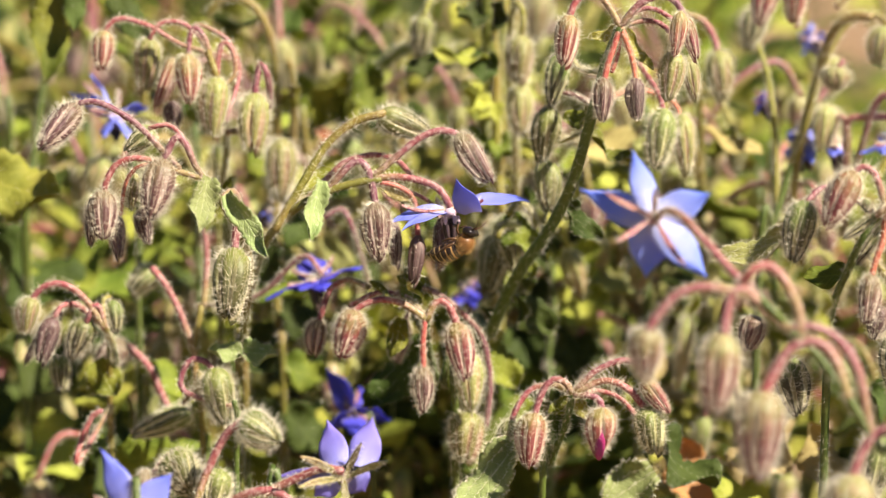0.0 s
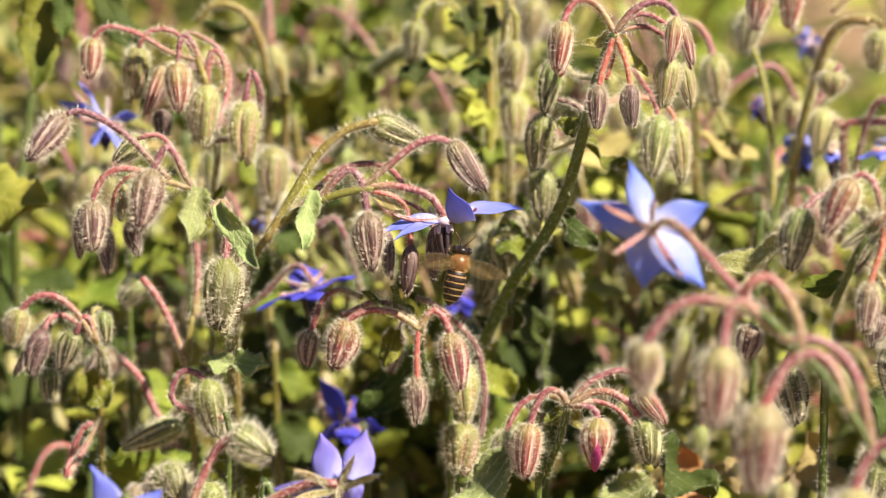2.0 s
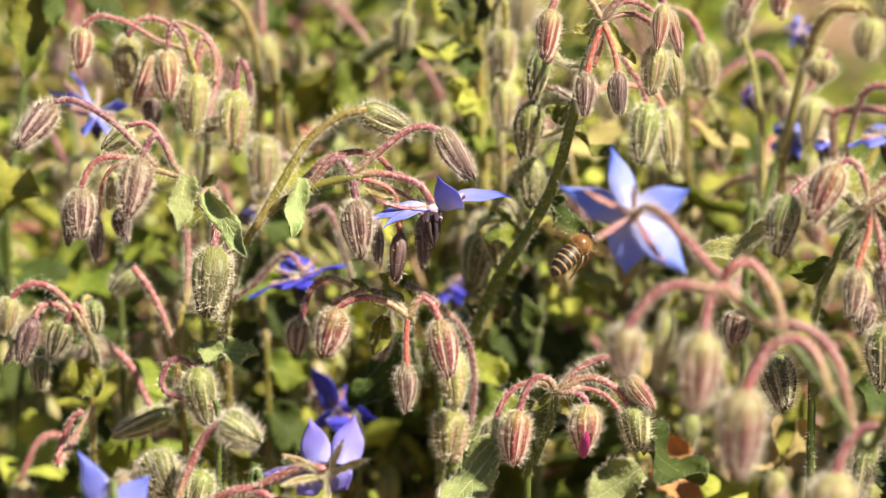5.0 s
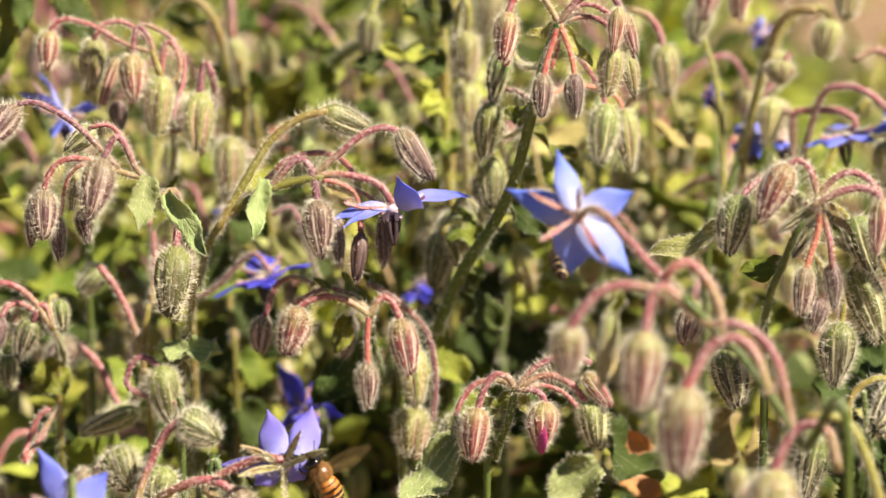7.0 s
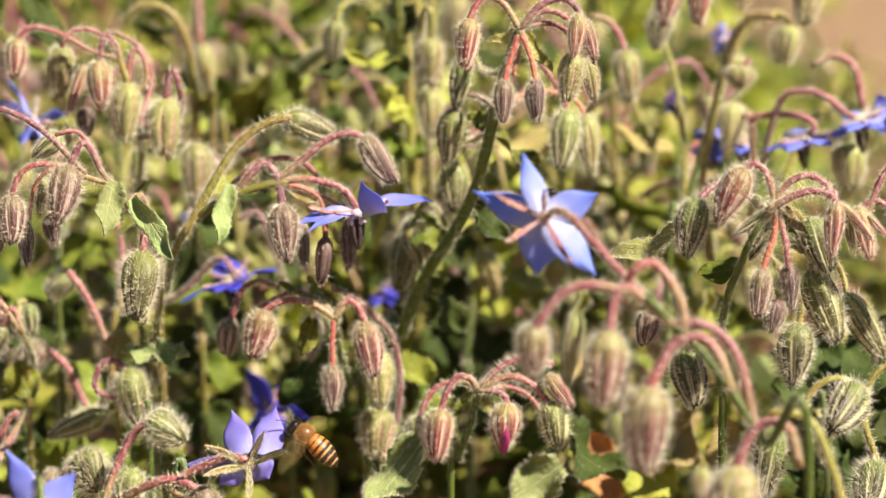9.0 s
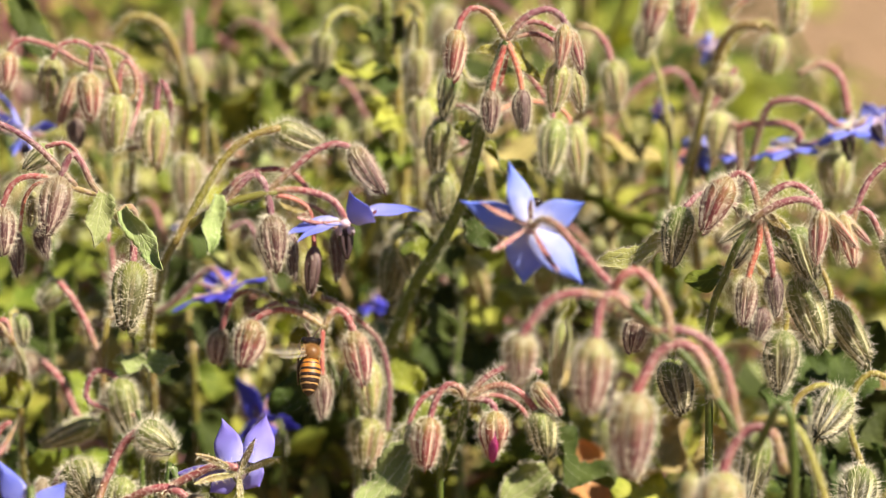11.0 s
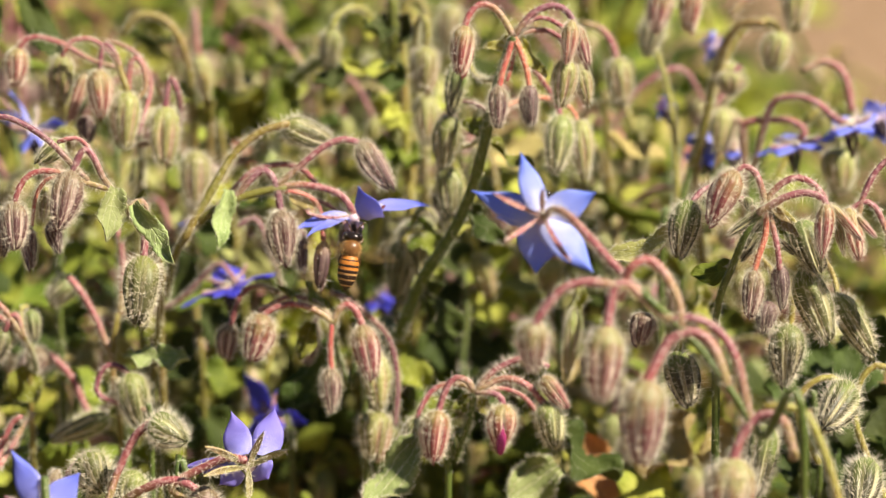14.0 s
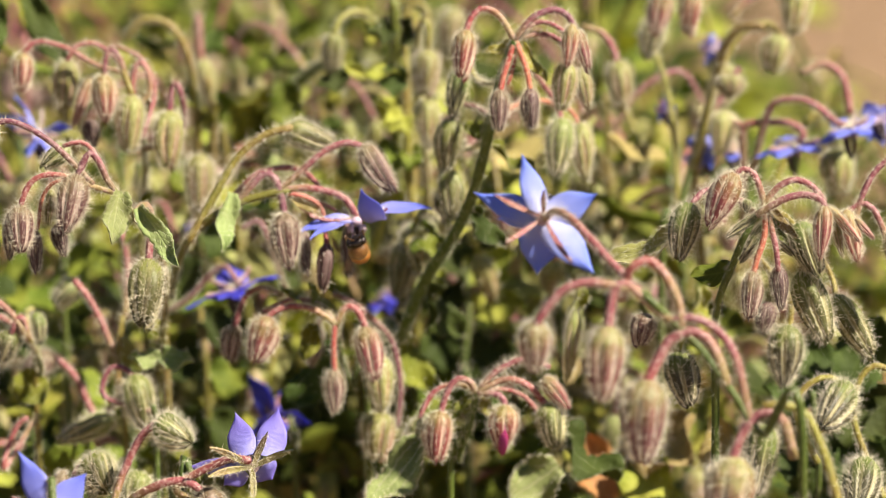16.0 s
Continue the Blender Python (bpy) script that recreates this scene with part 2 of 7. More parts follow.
class Geo:
    """Collects sheets, tubes and hairs into one mesh."""

    def __init__(self, seed=0):
        self.v, self.f, self.m, self.uv, self.n = [], [], [], [], 0
        self.rng = np.random.default_rng(seed)

    def sheet(self, p, uv, mat=0, wrap=False):
        n, k = p.shape[:2]
        base = self.n
        self.v.append(p.reshape(-1, 3))
        self.uv.append(uv.reshape(-1, 2))
        self.n += n * k
        for i in range(n - 1):
            for j in range(k - 1 if not wrap else k):
                q = (j + 1) % k
                self.f.append((base + i * k + j, base + i * k + q, base + (i + 1) * k + q, base + (i + 1) * k + j))
                self.m.append(mat)

    def hairs(self, p, d, length, radius, mat=1):
        """Fine tapering blades from the points p along the directions d."""
        p, d = np.asarray(p), np.asarray(d)
        d = d / np.linalg.norm(d, axis=1, keepdims=True)
        a = np.cross(d, self.rng.normal(size=d.shape))
        a /= np.linalg.norm(a, axis=1, keepdims=True)
        length = np.broadcast_to(np.asarray(length), (len(p),))[:, None]
        pts = np.stack([p - a * radius, p + a * radius, p + d * length], 1)
        self.v.append(pts.reshape(-1, 3))
        self.uv.append(np.zeros((len(p) * 3, 2)))
        self.f += (self.n + np.arange(len(p) * 3)).reshape(-1, 3).tolist()
        self.m += [mat] * len(p)
        self.n += len(p) * 3

    def blob(self, centre, radii, turn=None, mat=0, n=10, k=14):
        """An ellipsoid."""
        th, ph = np.meshgrid(np.linspace(0.001, math.pi - 0.001, n), np.linspace(0, 2 * math.pi, k, endpoint=False), indexing="ij")
        p = np.stack([np.sin(th) * np.cos(ph) * radii[0], np.sin(th) * np.sin(ph) * radii[1], np.cos(th) * radii[2]], -1)
        if turn is not None:
            p = p @ np.array(turn).T
        self.sheet(p + np.array(centre), np.stack([ph / 6.2832, th / math.pi], -1), mat, True)

    def tube(self, pts, r0, r1, mat=0, sides=8, step=0.0015, cap=True):
        """A round tapering tube through the points; returns samples, tangents and radii."""
        s = spline(pts, step)
        t = np.gradient(s, axis=0)
        t /= np.linalg.norm(t, axis=1, keepdims=True)
        ref = np.array([0.31, -0.2, 0.93]) if abs(t[0] @ np.array([0.31, -0.2, 0.93])) < 0.9 else np.array([1.0, 0, 0])
        a = np.zeros_like(s)
        prev = ref
        for i in range(len(s)):
            w = prev - t[i] * (prev @ t[i])
            a[i] = prev = w / np.linalg.norm(w)
        b = np.cross(t, a)
        u = np.linspace(0, 1, len(s))
        r = r0 + (r1 - r0) * u
        ph = np.linspace(0, 2 * math.pi, sides, endpoint=False)
        wob = 1 + 0.06 * np.sin(u * 23 + r0 * 9e4)[:, None] * np.cos(ph * 2)[None]
        p = s[:, None] + (r[:, None] * wob)[..., None] * (a[:, None] * np.cos(ph)[None, :, None] + b[:, None] * np.sin(ph)[None, :, None])
        if cap:
            p = np.concatenate([s[None, :1].repeat(sides, 1) - t[0] * r0 * 0.3, p, s[None, -1:].repeat(sides, 1) + t[-1] * r1 * 0.5])
            u = np.concatenate([[0], u, [1]])
        uv = np.stack([np.broadcast_to(ph / 6.2832, (len(u), sides)), np.broadcast_to(u[:, None], (len(u), sides))], -1)
        self.sheet(p, uv, mat, True)
        return s, t, a, b, r

    def mesh(self, name, mats):
        me = bpy.data.meshes.new(name)
        v = np.concatenate(self.v)
        me.from_pydata(v.tolist(), [], self.f)
        for m in mats:
            me.materials.append(m)
        me.polygons.foreach_set("material_index", self.m)
        me.polygons.foreach_set("use_smooth", [True] * len(self.f))
        layer = me.uv_layers.new(name="UVMap")
        idx = np.zeros(len(me.loops), dtype=np.int32)
        me.loops.foreach_get("vertex_index", idx)
        layer.data.foreach_set("uv", np.concatenate(self.uv)[idx].ravel())
        me.update()
        return me


def spline(pts, step):
    """Evenly sampled smooth curve through the points."""
    p = np.array(pts, dtype=float)
    q = np.concatenate([[2 * p[0] - p[1]], p, [2 * p[-1] - p[-2]]])
    out = []
    for i in range(1, len(q) - 2):
        n = max(2, int(np.linalg.norm(q[i + 1] - q[i]) / step))
        u = np.linspace(0, 1, n, endpoint=False)[:, None]
        out.append(0.5 * (2 * q[i] + (q[i + 1] - q[i - 1]) * u + (2 * q[i - 1] - 5 * q[i] + 4 * q[i + 1] - q[i + 2]) * u ** 2
                          + (3 * q[i] - q[i - 1] - 3 * q[i + 1] + q[i + 2]) * u ** 3))
    return np.concatenate(out + [p[-1:]])


def part(name, mesh, parent, label="", m=None):
    ob = new(name, mesh)
    ob.parent = parent
    if m is not None:
        ob.matrix_basis = m
    return tagged(ob, label)


SEED = [10]


def seed():
    SEED[0] += 1
    return SEED[0]


def plant(base, label, group="flowering borage plants"):
    ob = new("borage_plant")
    ob.location = base
    ob["base"] = base
    return tagged(ob, label, "plant", group)


def set_back(p, k):
    """Moves a plant away from the path's middle, k times as far, and lets it grow as much."""
    eye = Vector((0.009, -0.728, 0.745))
    p.location = eye + (Vector(p["base"][:]) - eye) * k
    p.scale = (k, k, k)


def local(p, pts):
    o = np.array(p["base"][:])
    return [np.array(q) - o for q in pts]


def stalk(p, name, pts, r0, r1, kind, hair=1.0, length=0.0016, step=0.0015):
    """A hairy stem through the points (world), thick r0 to r1."""
    g = Geo(seed())
    s, t, a, b, r = g.tube(local(p, pts), r0 * 0.9, r1 * 0.9, sides=(10 if r0 > 0.0012 else 8) if step < 0.004 else 6, step=step)
    total = np.linalg.norm(np.diff(s, axis=0), axis=1).sum()
    length *= 1.45 if hair > 1.2 else 1.0
    n = int(min(4500, total * 1000 * 30 * hair))
    if n:
        x = (len(s) - 1.001) * g.rng.random(n) ** (0.45 if name == "stem" else 1.0)
        i = x.astype(int)
        foot = s[i] + (s[i + 1] - s[i]) * (x - i)[:, None]
        ph = g.rng.uniform(0, 6.283, n)[:, None]
        out = a[i] * np.cos(ph) + b[i] * np.sin(ph)
        g.hairs(foot + out * r[i][:, None] * 0.9, out + g.rng.normal(0, 0.3, (n, 3)), length * (0.25 + 0.95 * g.rng.random(n) ** 1.5), 0.000042)
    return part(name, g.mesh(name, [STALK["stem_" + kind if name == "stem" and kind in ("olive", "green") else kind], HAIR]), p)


BUDS = {}
BUD_V = [0, 0.05, 0.18, 0.38, 0.58, 0.78, 0.92, 1.0]
BUD_R = [0.20, 0.54, 0.90, 1.0, 0.90, 0.66, 0.40, 0.08]


def bud_mesh(kind, shape, hair=1.0):
    """A nodding bud hanging along -z from its origin: length 1 cm, width 5 mm; ribbed hairy sepals."""
    key = (kind, shape, hair)
    if key in BUDS:
        return BUDS[key]
    g = Geo(shape * 7 + 3)
    n, k = (18, 8 * RIBS) if hair >= 0.5 else (9, 4 * RIBS)
    v = np.linspace(0, 1, n)
    th = np.linspace(0, 2 * math.pi, k, endpoint=False)
    s = (th * RIBS / (2 * math.pi)) % 1
    d = np.abs(s - 0.5) * 2
    which = (th * RIBS / (2 * math.pi) + 1e-6).astype(int) % RIBS
    proud = g.rng.normal(0, 0.06, RIBS)[which]
    reach = g.rng.normal(0, 0.025, RIBS)[which]
    fat = np.interp(v, BUD_V, BUD_R) ** (0.85 + 0.15 * shape)
    relief = 1 + proud + 0.07 * np.exp(-(d / 0.18) ** 2) - 0.24 * np.clip((d - 0.6) / 0.4, 0, 1) ** 1.3
    depth = np.clip((v - 0.1) / 0.3, 0, 1)[:, None]
    rad = fat[:, None] * (1 + (relief[None] - 1) * depth)
    # the sepals' tips part from each other
    end = np.clip((v - 0.82) / 0.18, 0, 1)[:, None]
    rad = rad * (1 + 0.55 * end * (0.75 - d)[None])
    z = -v[:, None] * (1 + reach[None] * depth) + 0.10 * end * d[None]
    lean = 0.05 * np.sin(v * 2.6 + shape * 2)[:, None]
    twist = th[None] + 0.22 * (shape - 1) * v[:, None]
    p = np.stack([rad * np.cos(twist) * 0.0025 + lean * 0.004, rad * np.sin(twist) * 0.0025, z * 0.01 * np.ones_like(rad)], -1)
    uv = np.stack([np.broadcast_to(th / (2 * math.pi), rad.shape), np.broadcast_to(v[:, None], rad.shape)], -1)
    g.sheet(p, uv, 0, True)
    between = lambda i, j: p[i, j] + (p[i + 1, j] - p[i, j]) * g.rng.random((len(i), 1)) + (p[i, (j + 1) % k] - p[i, j]) * g.rng.random((len(i), 1))
    m = int(1750 * hair) if hair >= 0.5 else int(420 * hair)
    vi = g.rng.integers(0, n - 1, m)
    ridge = np.nonzero((d < 0.2) | (d > 0.6) & (d < 0.9))[0]
    ti = np.where(g.rng.random(m) < 0.55, g.rng.choice(ridge, m), g.rng.integers(0, k, m))
    out = np.stack([np.cos(twist[vi, ti]), np.sin(twist[vi, ti]), 0.3 - 1.0 * (v[vi] - 0.3)], -1) + g.rng.normal(0, 0.34, (m, 3))
    long = 0.0018 if hair > 1.1 else 0.0016
    g.hairs(between(vi, ti), out, long * (0.3 + 0.9 * g.rng.random(m) ** 1.5), 0.000027 if hair >= 0.5 else 0.00008)
    if hair >= 0.5:
        m = int(160 * hair)
        vi = g.rng.integers(2, n - 1, m)
        ti = g.rng.choice(np.nonzero((d > 0.60) & (d < 0.90))[0], m)
        out = np.stack([np.cos(twist[vi, ti]) * 0.4, np.sin(twist[vi, ti]) * 0.4, -np.ones(m)], -1) + g.rng.normal(0, 0.22, (m, 3))
        g.hairs(between(vi, ti), out, 0.0009 * g.rng.uniform(0.5, 1.2, m), 0.000024)
    BUDS[key] = g.mesh("bud", [CALYX[kind], HAIR])
    return BUDS[key]


def bud(p, top, tip, width, kind, hair=1.0):
    """A bud from its stalk's end at top to its tip."""
    n = seed()
    a, b = local(p, (top, tip))
    axis = Vector(b - a)
    turn = Vector((0, 0, -1)).rotation_difference(axis).to_matrix().to_4x4()
    width *= 0.82
    m = Matrix.Translation(Vector(a)) @ turn @ Matrix.Rotation(n * 2.399, 4, "Z") @ Matrix.Diagonal((width / 0.005, width / 0.005, axis.length / 0.01, 1))
    return part("bud", bud_mesh(kind, n % 3, hair), p, "", m)


def petal_sheet(g, a, b, n, width, curl=0.0, cup=0.15, mat=0, thick=0.00012, sharp=1.0, wave=0.0, fine=2, foot=(0.38, 0.66, 0.96, 1.0, 0.72, 0.30, 0.02)):
    """A thin pointed blade from a to b; n: its upper side."""
    a, b, n = (np.array(q, dtype=float) for q in (a, b, n))
    along = b - a
    size = np.linalg.norm(along)
    along /= size
    n = n - along * (n @ along)
    n /= np.linalg.norm(n)
    side = np.cross(along, n)
    rows, cols = {1: (9, 5), 2: (15, 9), 3: (31, 9)}[fine]
    v = np.linspace(0, 1, rows)
    u = np.linspace(-1, 1, cols)
    w = width / 2 * np.interp(v, [0, 0.15, 0.35, 0.55, 0.75, 0.9, 1], foot) ** sharp
    if fine == 3:
        w = w * (0.86 + 0.2 * (1 - (v * 9) % 1))
    lift = curl * size * (v ** 2 - v)[:, None] + cup * w[:, None] * u[None] ** 2 + wave * width * (np.sin(v * 9)[:, None] * u[None] ** 2) * 0.5
    mid = a + along * (v * size)[:, None]
    p = mid[:, None] + side * (w[:, None] * u[None])[..., None] + n * lift[..., None]
    uv = np.stack([np.broadcast_to(u / 2 + 0.5, (rows, cols)), np.broadcast_to(v[:, None], (rows, cols))], -1)
    loop = np.concatenate([p, (p - n * thick)[:, ::-1]], 1)
    g.sheet(loop, np.concatenate([uv, uv[:, ::-1]], 1), mat, True)
    return p, uv


def flower(p, centre, axis, tips, kind, width=0.010, sepals=None, curl=0.25, label="", cone=True, faces=None, widths=(1, 1, 1, 1, 1), bows=None, feet=None):
    """A five-petalled star; axis: the way it faces; tips: the petals' ends seen from the centre."""
    g = Geo(seed())
    c = local(p, [centre])[0]
    ax = Vector(axis).normalized()
    turn = Vector((0, 0, 1)).rotation_difference(ax).to_matrix()
    g.blob(c, (0.0016, 0.0016, 0.0012), turn, 0)
    for i in range(5):
        t = i * 1.2566
        q = c + np.array(turn @ Vector((math.cos(t) * 0.0018, math.sin(t) * 0.0018, 0.0018)))
        g.blob(q, (0.0006, 0.0006, 0.0012), turn, 0, 6, 8)
    head = part("flower", g.mesh("flower", [ANTHER if kind == "deep" else WHITE_SCALE]), p, label)
    for k, tip in enumerate(tips):
        g = Geo(seed())
        d = np.array(tip)
        petal_sheet(g, c + (d * 0.06 if feet is None else np.array(feet[k])), c + d, np.array(ax if faces is None else faces[k]), width * widths[k] * (0.92 + 0.05 * (k % 3)), bows[k] if bows else curl, 0.22, wave=0.12,
                    foot=(0.64, 0.88, 1.0, 0.90, 0.52, 0.17, 0.01))
        part("petal", g.mesh("petal", [PETAL[kind]]), head)
    if sepals is None:
        sepals = [(np.array(tips[k]) + np.array(tips[(k + 1) % 5])) * 0.42 - np.array(ax) * 0.001 for k in range(5)]
    for d in sepals:
        g = Geo(seed())
        d = np.array(d)
        a = c - np.array(ax) * 0.0012
        q, _ = petal_sheet(g, a, a + d, -np.array(ax), {"violet": 0.0014, "sky": 0.0010}.get(kind, 0.0010), 0.40, 0.3, 0, 0.0007)
        n = {"deep": 150, "sky": 90, "violet": 220}.get(kind, 420)
        i, j = g.rng.integers(0, 13, n), g.rng.choice([0, 0, 1, 3, 6, 7, 7], n)
        pts = q[i, j] + (q[i + 1, j + 1] - q[i, j]) * g.rng.random((n, 1))
        g.hairs(pts, g.rng.normal(0, 1, (n, 3)) - np.array(ax) * 0.5, 0.0016 * g.rng.uniform(0.3, 1.1, n), 0.000040)
        part("sepal", g.mesh("sepal", [STALK[{"violet": "sepal_green", "deep": "purple", "blue": "purple"}.get(kind, "sepal")], HAIR]), head)
    if cone:
        g = Geo(seed())
        for i in range(5):
            t = i * 1.2566
            o = np.array(turn @ Vector((math.cos(t), math.sin(t), 0)))
            b = c + np.array(ax) * 0.0015
            g.tube([b + o * 0.0013, b + o * 0.0012 + np.array(ax) * 0.0035, b + o * 0.0002 + np.array(ax) * 0.0068], 0.00075, 0.00022, sides=6, step=0.001)
        part("anther_cone", g.mesh("anther_cone", [ANTHER]), head)
    return head


def leaf(p, a, b, width, kind, up=(0, -0.3, 1), curl=0.25, cup=0.3, hair=1.0):
    """A wrinkled oval leaf from its foot a to its tip b."""
    g = Geo(seed())
    a, b = local(p, (a, b))
    q, _ = petal_sheet(g, a, b, up, width, curl, cup, 0, 0.0003, 0.8, 0.55 if hair > 0 else 0.35, 3 if hair > 0 else 1)
    n = int(300 * hair)
    if n:
        pts = q[g.rng.integers(0, 31, n), g.rng.choice([0, 0, 8, 8, 4, 2, 6], n)]
        g.hairs(pts, g.rng.normal(0, 1, (n, 3)) + np.array(up), 0.0012 * g.rng.uniform(0.4, 1.2, n), 0.00003)
    return part("leaf", g.mesh("leaf", [LEAF[kind], HAIR]), p)


def furled_petal(p, a, b, width):
    """A rolled petal that breaks out of its bud."""
    g = Geo(seed())
    a, b = (np.array(q) for q in local(p, (a, b)))
    turn = Vector((0, 0, 1)).rotation_difference(Vector(b - a)).to_matrix()
    g.blob((a + b) / 2, (width / 2, width / 2, np.linalg.norm(b - a) / 2), turn, 0, 12, 10)
    return part("furled_petal", g.mesh("furled_petal", [MAGENTA]), p, "magenta furled petal")


def stem_leaves(p, top, n=9):
    """Broad lower leaves down the stem that bears the buds."""
    rng = np.random.default_rng(seed())
    base = np.array(p["base"][:])
    top = np.array(top)
    for k in range(n):
        u = (k + rng.random() * 0.6) / n
        foot = top * (1 - u) + base * u
        if foot[2] < 0.05:
            continue
        t = math.pi * (0.5 + 0.62 * (1 if k % 2 else -1) * rng.random())
        out = np.array([math.cos(t), math.sin(t), rng.uniform(-0.5, 0.4)])
        size = rng.uniform(0.02, 0.042) * (1 + 0.6 * u)
        leaf(p, foot, foot + out * size, size * rng.uniform(0.42, 0.58), ("mid", "dark", "mid", "light")[k % 4],
             (rng.normal(0, 0.4), rng.normal(-0.2, 0.4), 1), rng.uniform(0.1, 0.6), 0.4, 0.4)


# ---- ground ----


def ground():
    g = Geo(3)
    x, y = np.meshgrid(np.concatenate([[-400, -60, -12], np.linspace(-5, 5, 60), [12, 60, 400]]),
                       np.concatenate([[-400, -60, -12], np.linspace(-4, 8, 70), [14, 60, 800]]), indexing="ij")
    z = np.array([[noise.noise(Vector((a * 3, b * 3, 0))) * 0.012 for a, b in zip(r, s)] for r, s in zip(x, y)])
    near = (np.abs(x) < 5) & (y > -4) & (y < 8)
    z = np.where(near, z - 0.008, -0.012)
    g.sheet(np.stack([x, y, z], -1), np.stack([x, y], -1))
    return tagged(new("ground", g.mesh("ground", [SOIL])), "dry sandy brown soil between the plants", "ground", kind="structure")


ground()

# ---- flowering plants in the foreground ----

p = plant((-0.0504, 0.0594, 0.0000), "borage sprig with nodding rose-red and yellow-green hairy buds")
stalk(p, "stem", [(-0.0504, 0.0594, -0.0100), (-0.0518, 0.0700, 0.1051), (-0.0543, 0.0986, 0.2889), (-0.0576, 0.1124, 0.5253), (-0.0544, 0.0863, 0.5437), (-0.0513, 0.0600, 0.5614), (-0.0513, 0.0338, 0.5795), (-0.0539, 0.0360, 0.5876)], 0.00130, 0.00091, "olive", 0.7)
stem_leaves(p, (-0.0576, 0.1124, 0.5253))
stalk(p, "flower_stalk", [(-0.0539, 0.0359, 0.5872), (-0.0606, 0.0364, 0.5893), (-0.0670, 0.0374, 0.5930), (-0.0734, 0.0379, 0.5948), (-0.0763, 0.0376, 0.5938), (-0.0777, 0.0371, 0.5918)], 0.00065, 0.00072, "red", 1.0)
bud(p, (-0.0776, 0.0372, 0.5923), (-0.0787, 0.0348, 0.5831), 0.0065, "red", 1.0)
stalk(p, "flower_stalk", [(-0.0533, 0.0357, 0.5867), (-0.0560, 0.0369, 0.5910), (-0.0605, 0.0377, 0.5940), (-0.0651, 0.0375, 0.5935), (-0.0673, 0.0366, 0.5902)], 0.00065, 0.00065, "red", 1.0)
bud(p, (-0.0681, 0.0446, 0.5889), (-0.0691, 0.0414, 0.5768), 0.0074, "pale", 1.0)
stalk(p, "flower_stalk", [(-0.0534, 0.0355, 0.5860), (-0.0544, 0.0366, 0.5901), (-0.0569, 0.0374, 0.5930), (-0.0580, 0.0369, 0.5910), (-0.0583, 0.0356, 0.5864)], 0.00072, 0.00078, "red", 1.0)
bud(p, (-0.0579, 0.0299, 0.5882), (-0.0579, 0.0269, 0.5771), 0.0077, "red", 1.0)
bud(p, (-0.0620, 0.0376, 0.5860), (-0.0660, 0.0346, 0.5747), 0.0039, "red", 1.0)
bud(p, (-0.0625, 0.0369, 0.5755), (-0.0620, 0.0351, 0.5689), 0.0055, "dark", 1.0)
stalk(p, "flower_stalk", [(-0.0513, 0.0338, 0.5795), (-0.0477, 0.0344, 0.5820), (-0.0481, 0.0359, 0.5876), (-0.0500, 0.0365, 0.5895), (-0.0513, 0.0359, 0.5872), (-0.0520, 0.0341, 0.5807)], 0.00065, 0.00091, "red", 1.0)
bud(p, (-0.0518, 0.0324, 0.5822), (-0.0525, 0.0289, 0.5690), 0.0083, "pale", 1.0)
stalk(p, "flower_stalk", [(-0.0558, 0.0499, 0.5856), (-0.0577, 0.0513, 0.5907), (-0.0518, 0.0507, 0.5885), (-0.0491, 0.0499, 0.5856), (-0.0475, 0.0483, 0.5796), (-0.0503, 0.0415, 0.5697)], 0.00059, 0.00065, "red", 1.0)
stalk(p, "flower_stalk", [(-0.0501, 0.0370, 0.5681), (-0.0431, 0.0412, 0.5685), (-0.0400, 0.0386, 0.5744), (-0.0402, 0.0345, 0.5822), (-0.0416, 0.0352, 0.5847), (-0.0425, 0.0344, 0.5819), (-0.0431, 0.0331, 0.5770)], 0.00078, 0.00091, "red", 1.0)
bud(p, (-0.0431, 0.0334, 0.5782), (-0.0434, 0.0298, 0.5647), 0.0091, "pale", 1.0)
leaf(p, (-0.0483, 0.0362, 0.5576), (-0.0549, 0.0328, 0.5450), 0.0039, "mid", (0.00, -0.85, 0.53), 0.25, 0.30, 1.0)

set_back(p, 1.034)

p = plant((-0.1123, 0.1925, 0.0000), "young borage plant with broad rough leaves")
stalk(p, "stem", [(-0.1123, 0.1925, -0.0100), (-0.1126, 0.1865, 0.0999), (-0.1131, 0.1860, 0.2748), (-0.1138, 0.1625, 0.4997), (-0.1121, 0.1705, 0.5293), (-0.1073, 0.1800, 0.5649), (-0.1088, 0.1847, 0.5826)], 0.00170, 0.00124, "green", 0.7)
stem_leaves(p, (-0.1138, 0.1625, 0.4997))
leaf(p, (-0.0966, 0.1258, 0.5946), (-0.1013, 0.1113, 0.5634), 0.0121, "mid", (0.37, -0.83, 0.41), 0.10, 0.20, 1.0)
leaf(p, (-0.1177, 0.1013, 0.5418), (-0.0950, 0.0903, 0.5393), 0.0171, "light", (0.09, -0.75, 0.66), 0.20, 0.20, 1.0)
leaf(p, (-0.0970, 0.2037, 0.5760), (-0.0846, 0.1988, 0.5578), 0.0095, "mid", (0.00, -0.85, 0.53), 0.25, 0.30, 1.0)
leaf(p, (-0.0936, 0.1200, 0.5898), (-0.0932, 0.1120, 0.5767), 0.0062, "dark", (0.10, -0.75, 0.60), 0.25, 0.25, 0.2)
leaf(p, (-0.0860, 0.1200, 0.5912), (-0.0742, 0.1100, 0.5724), 0.0085, "dark", (0.10, -0.75, 0.60), 0.25, 0.25, 0.2)

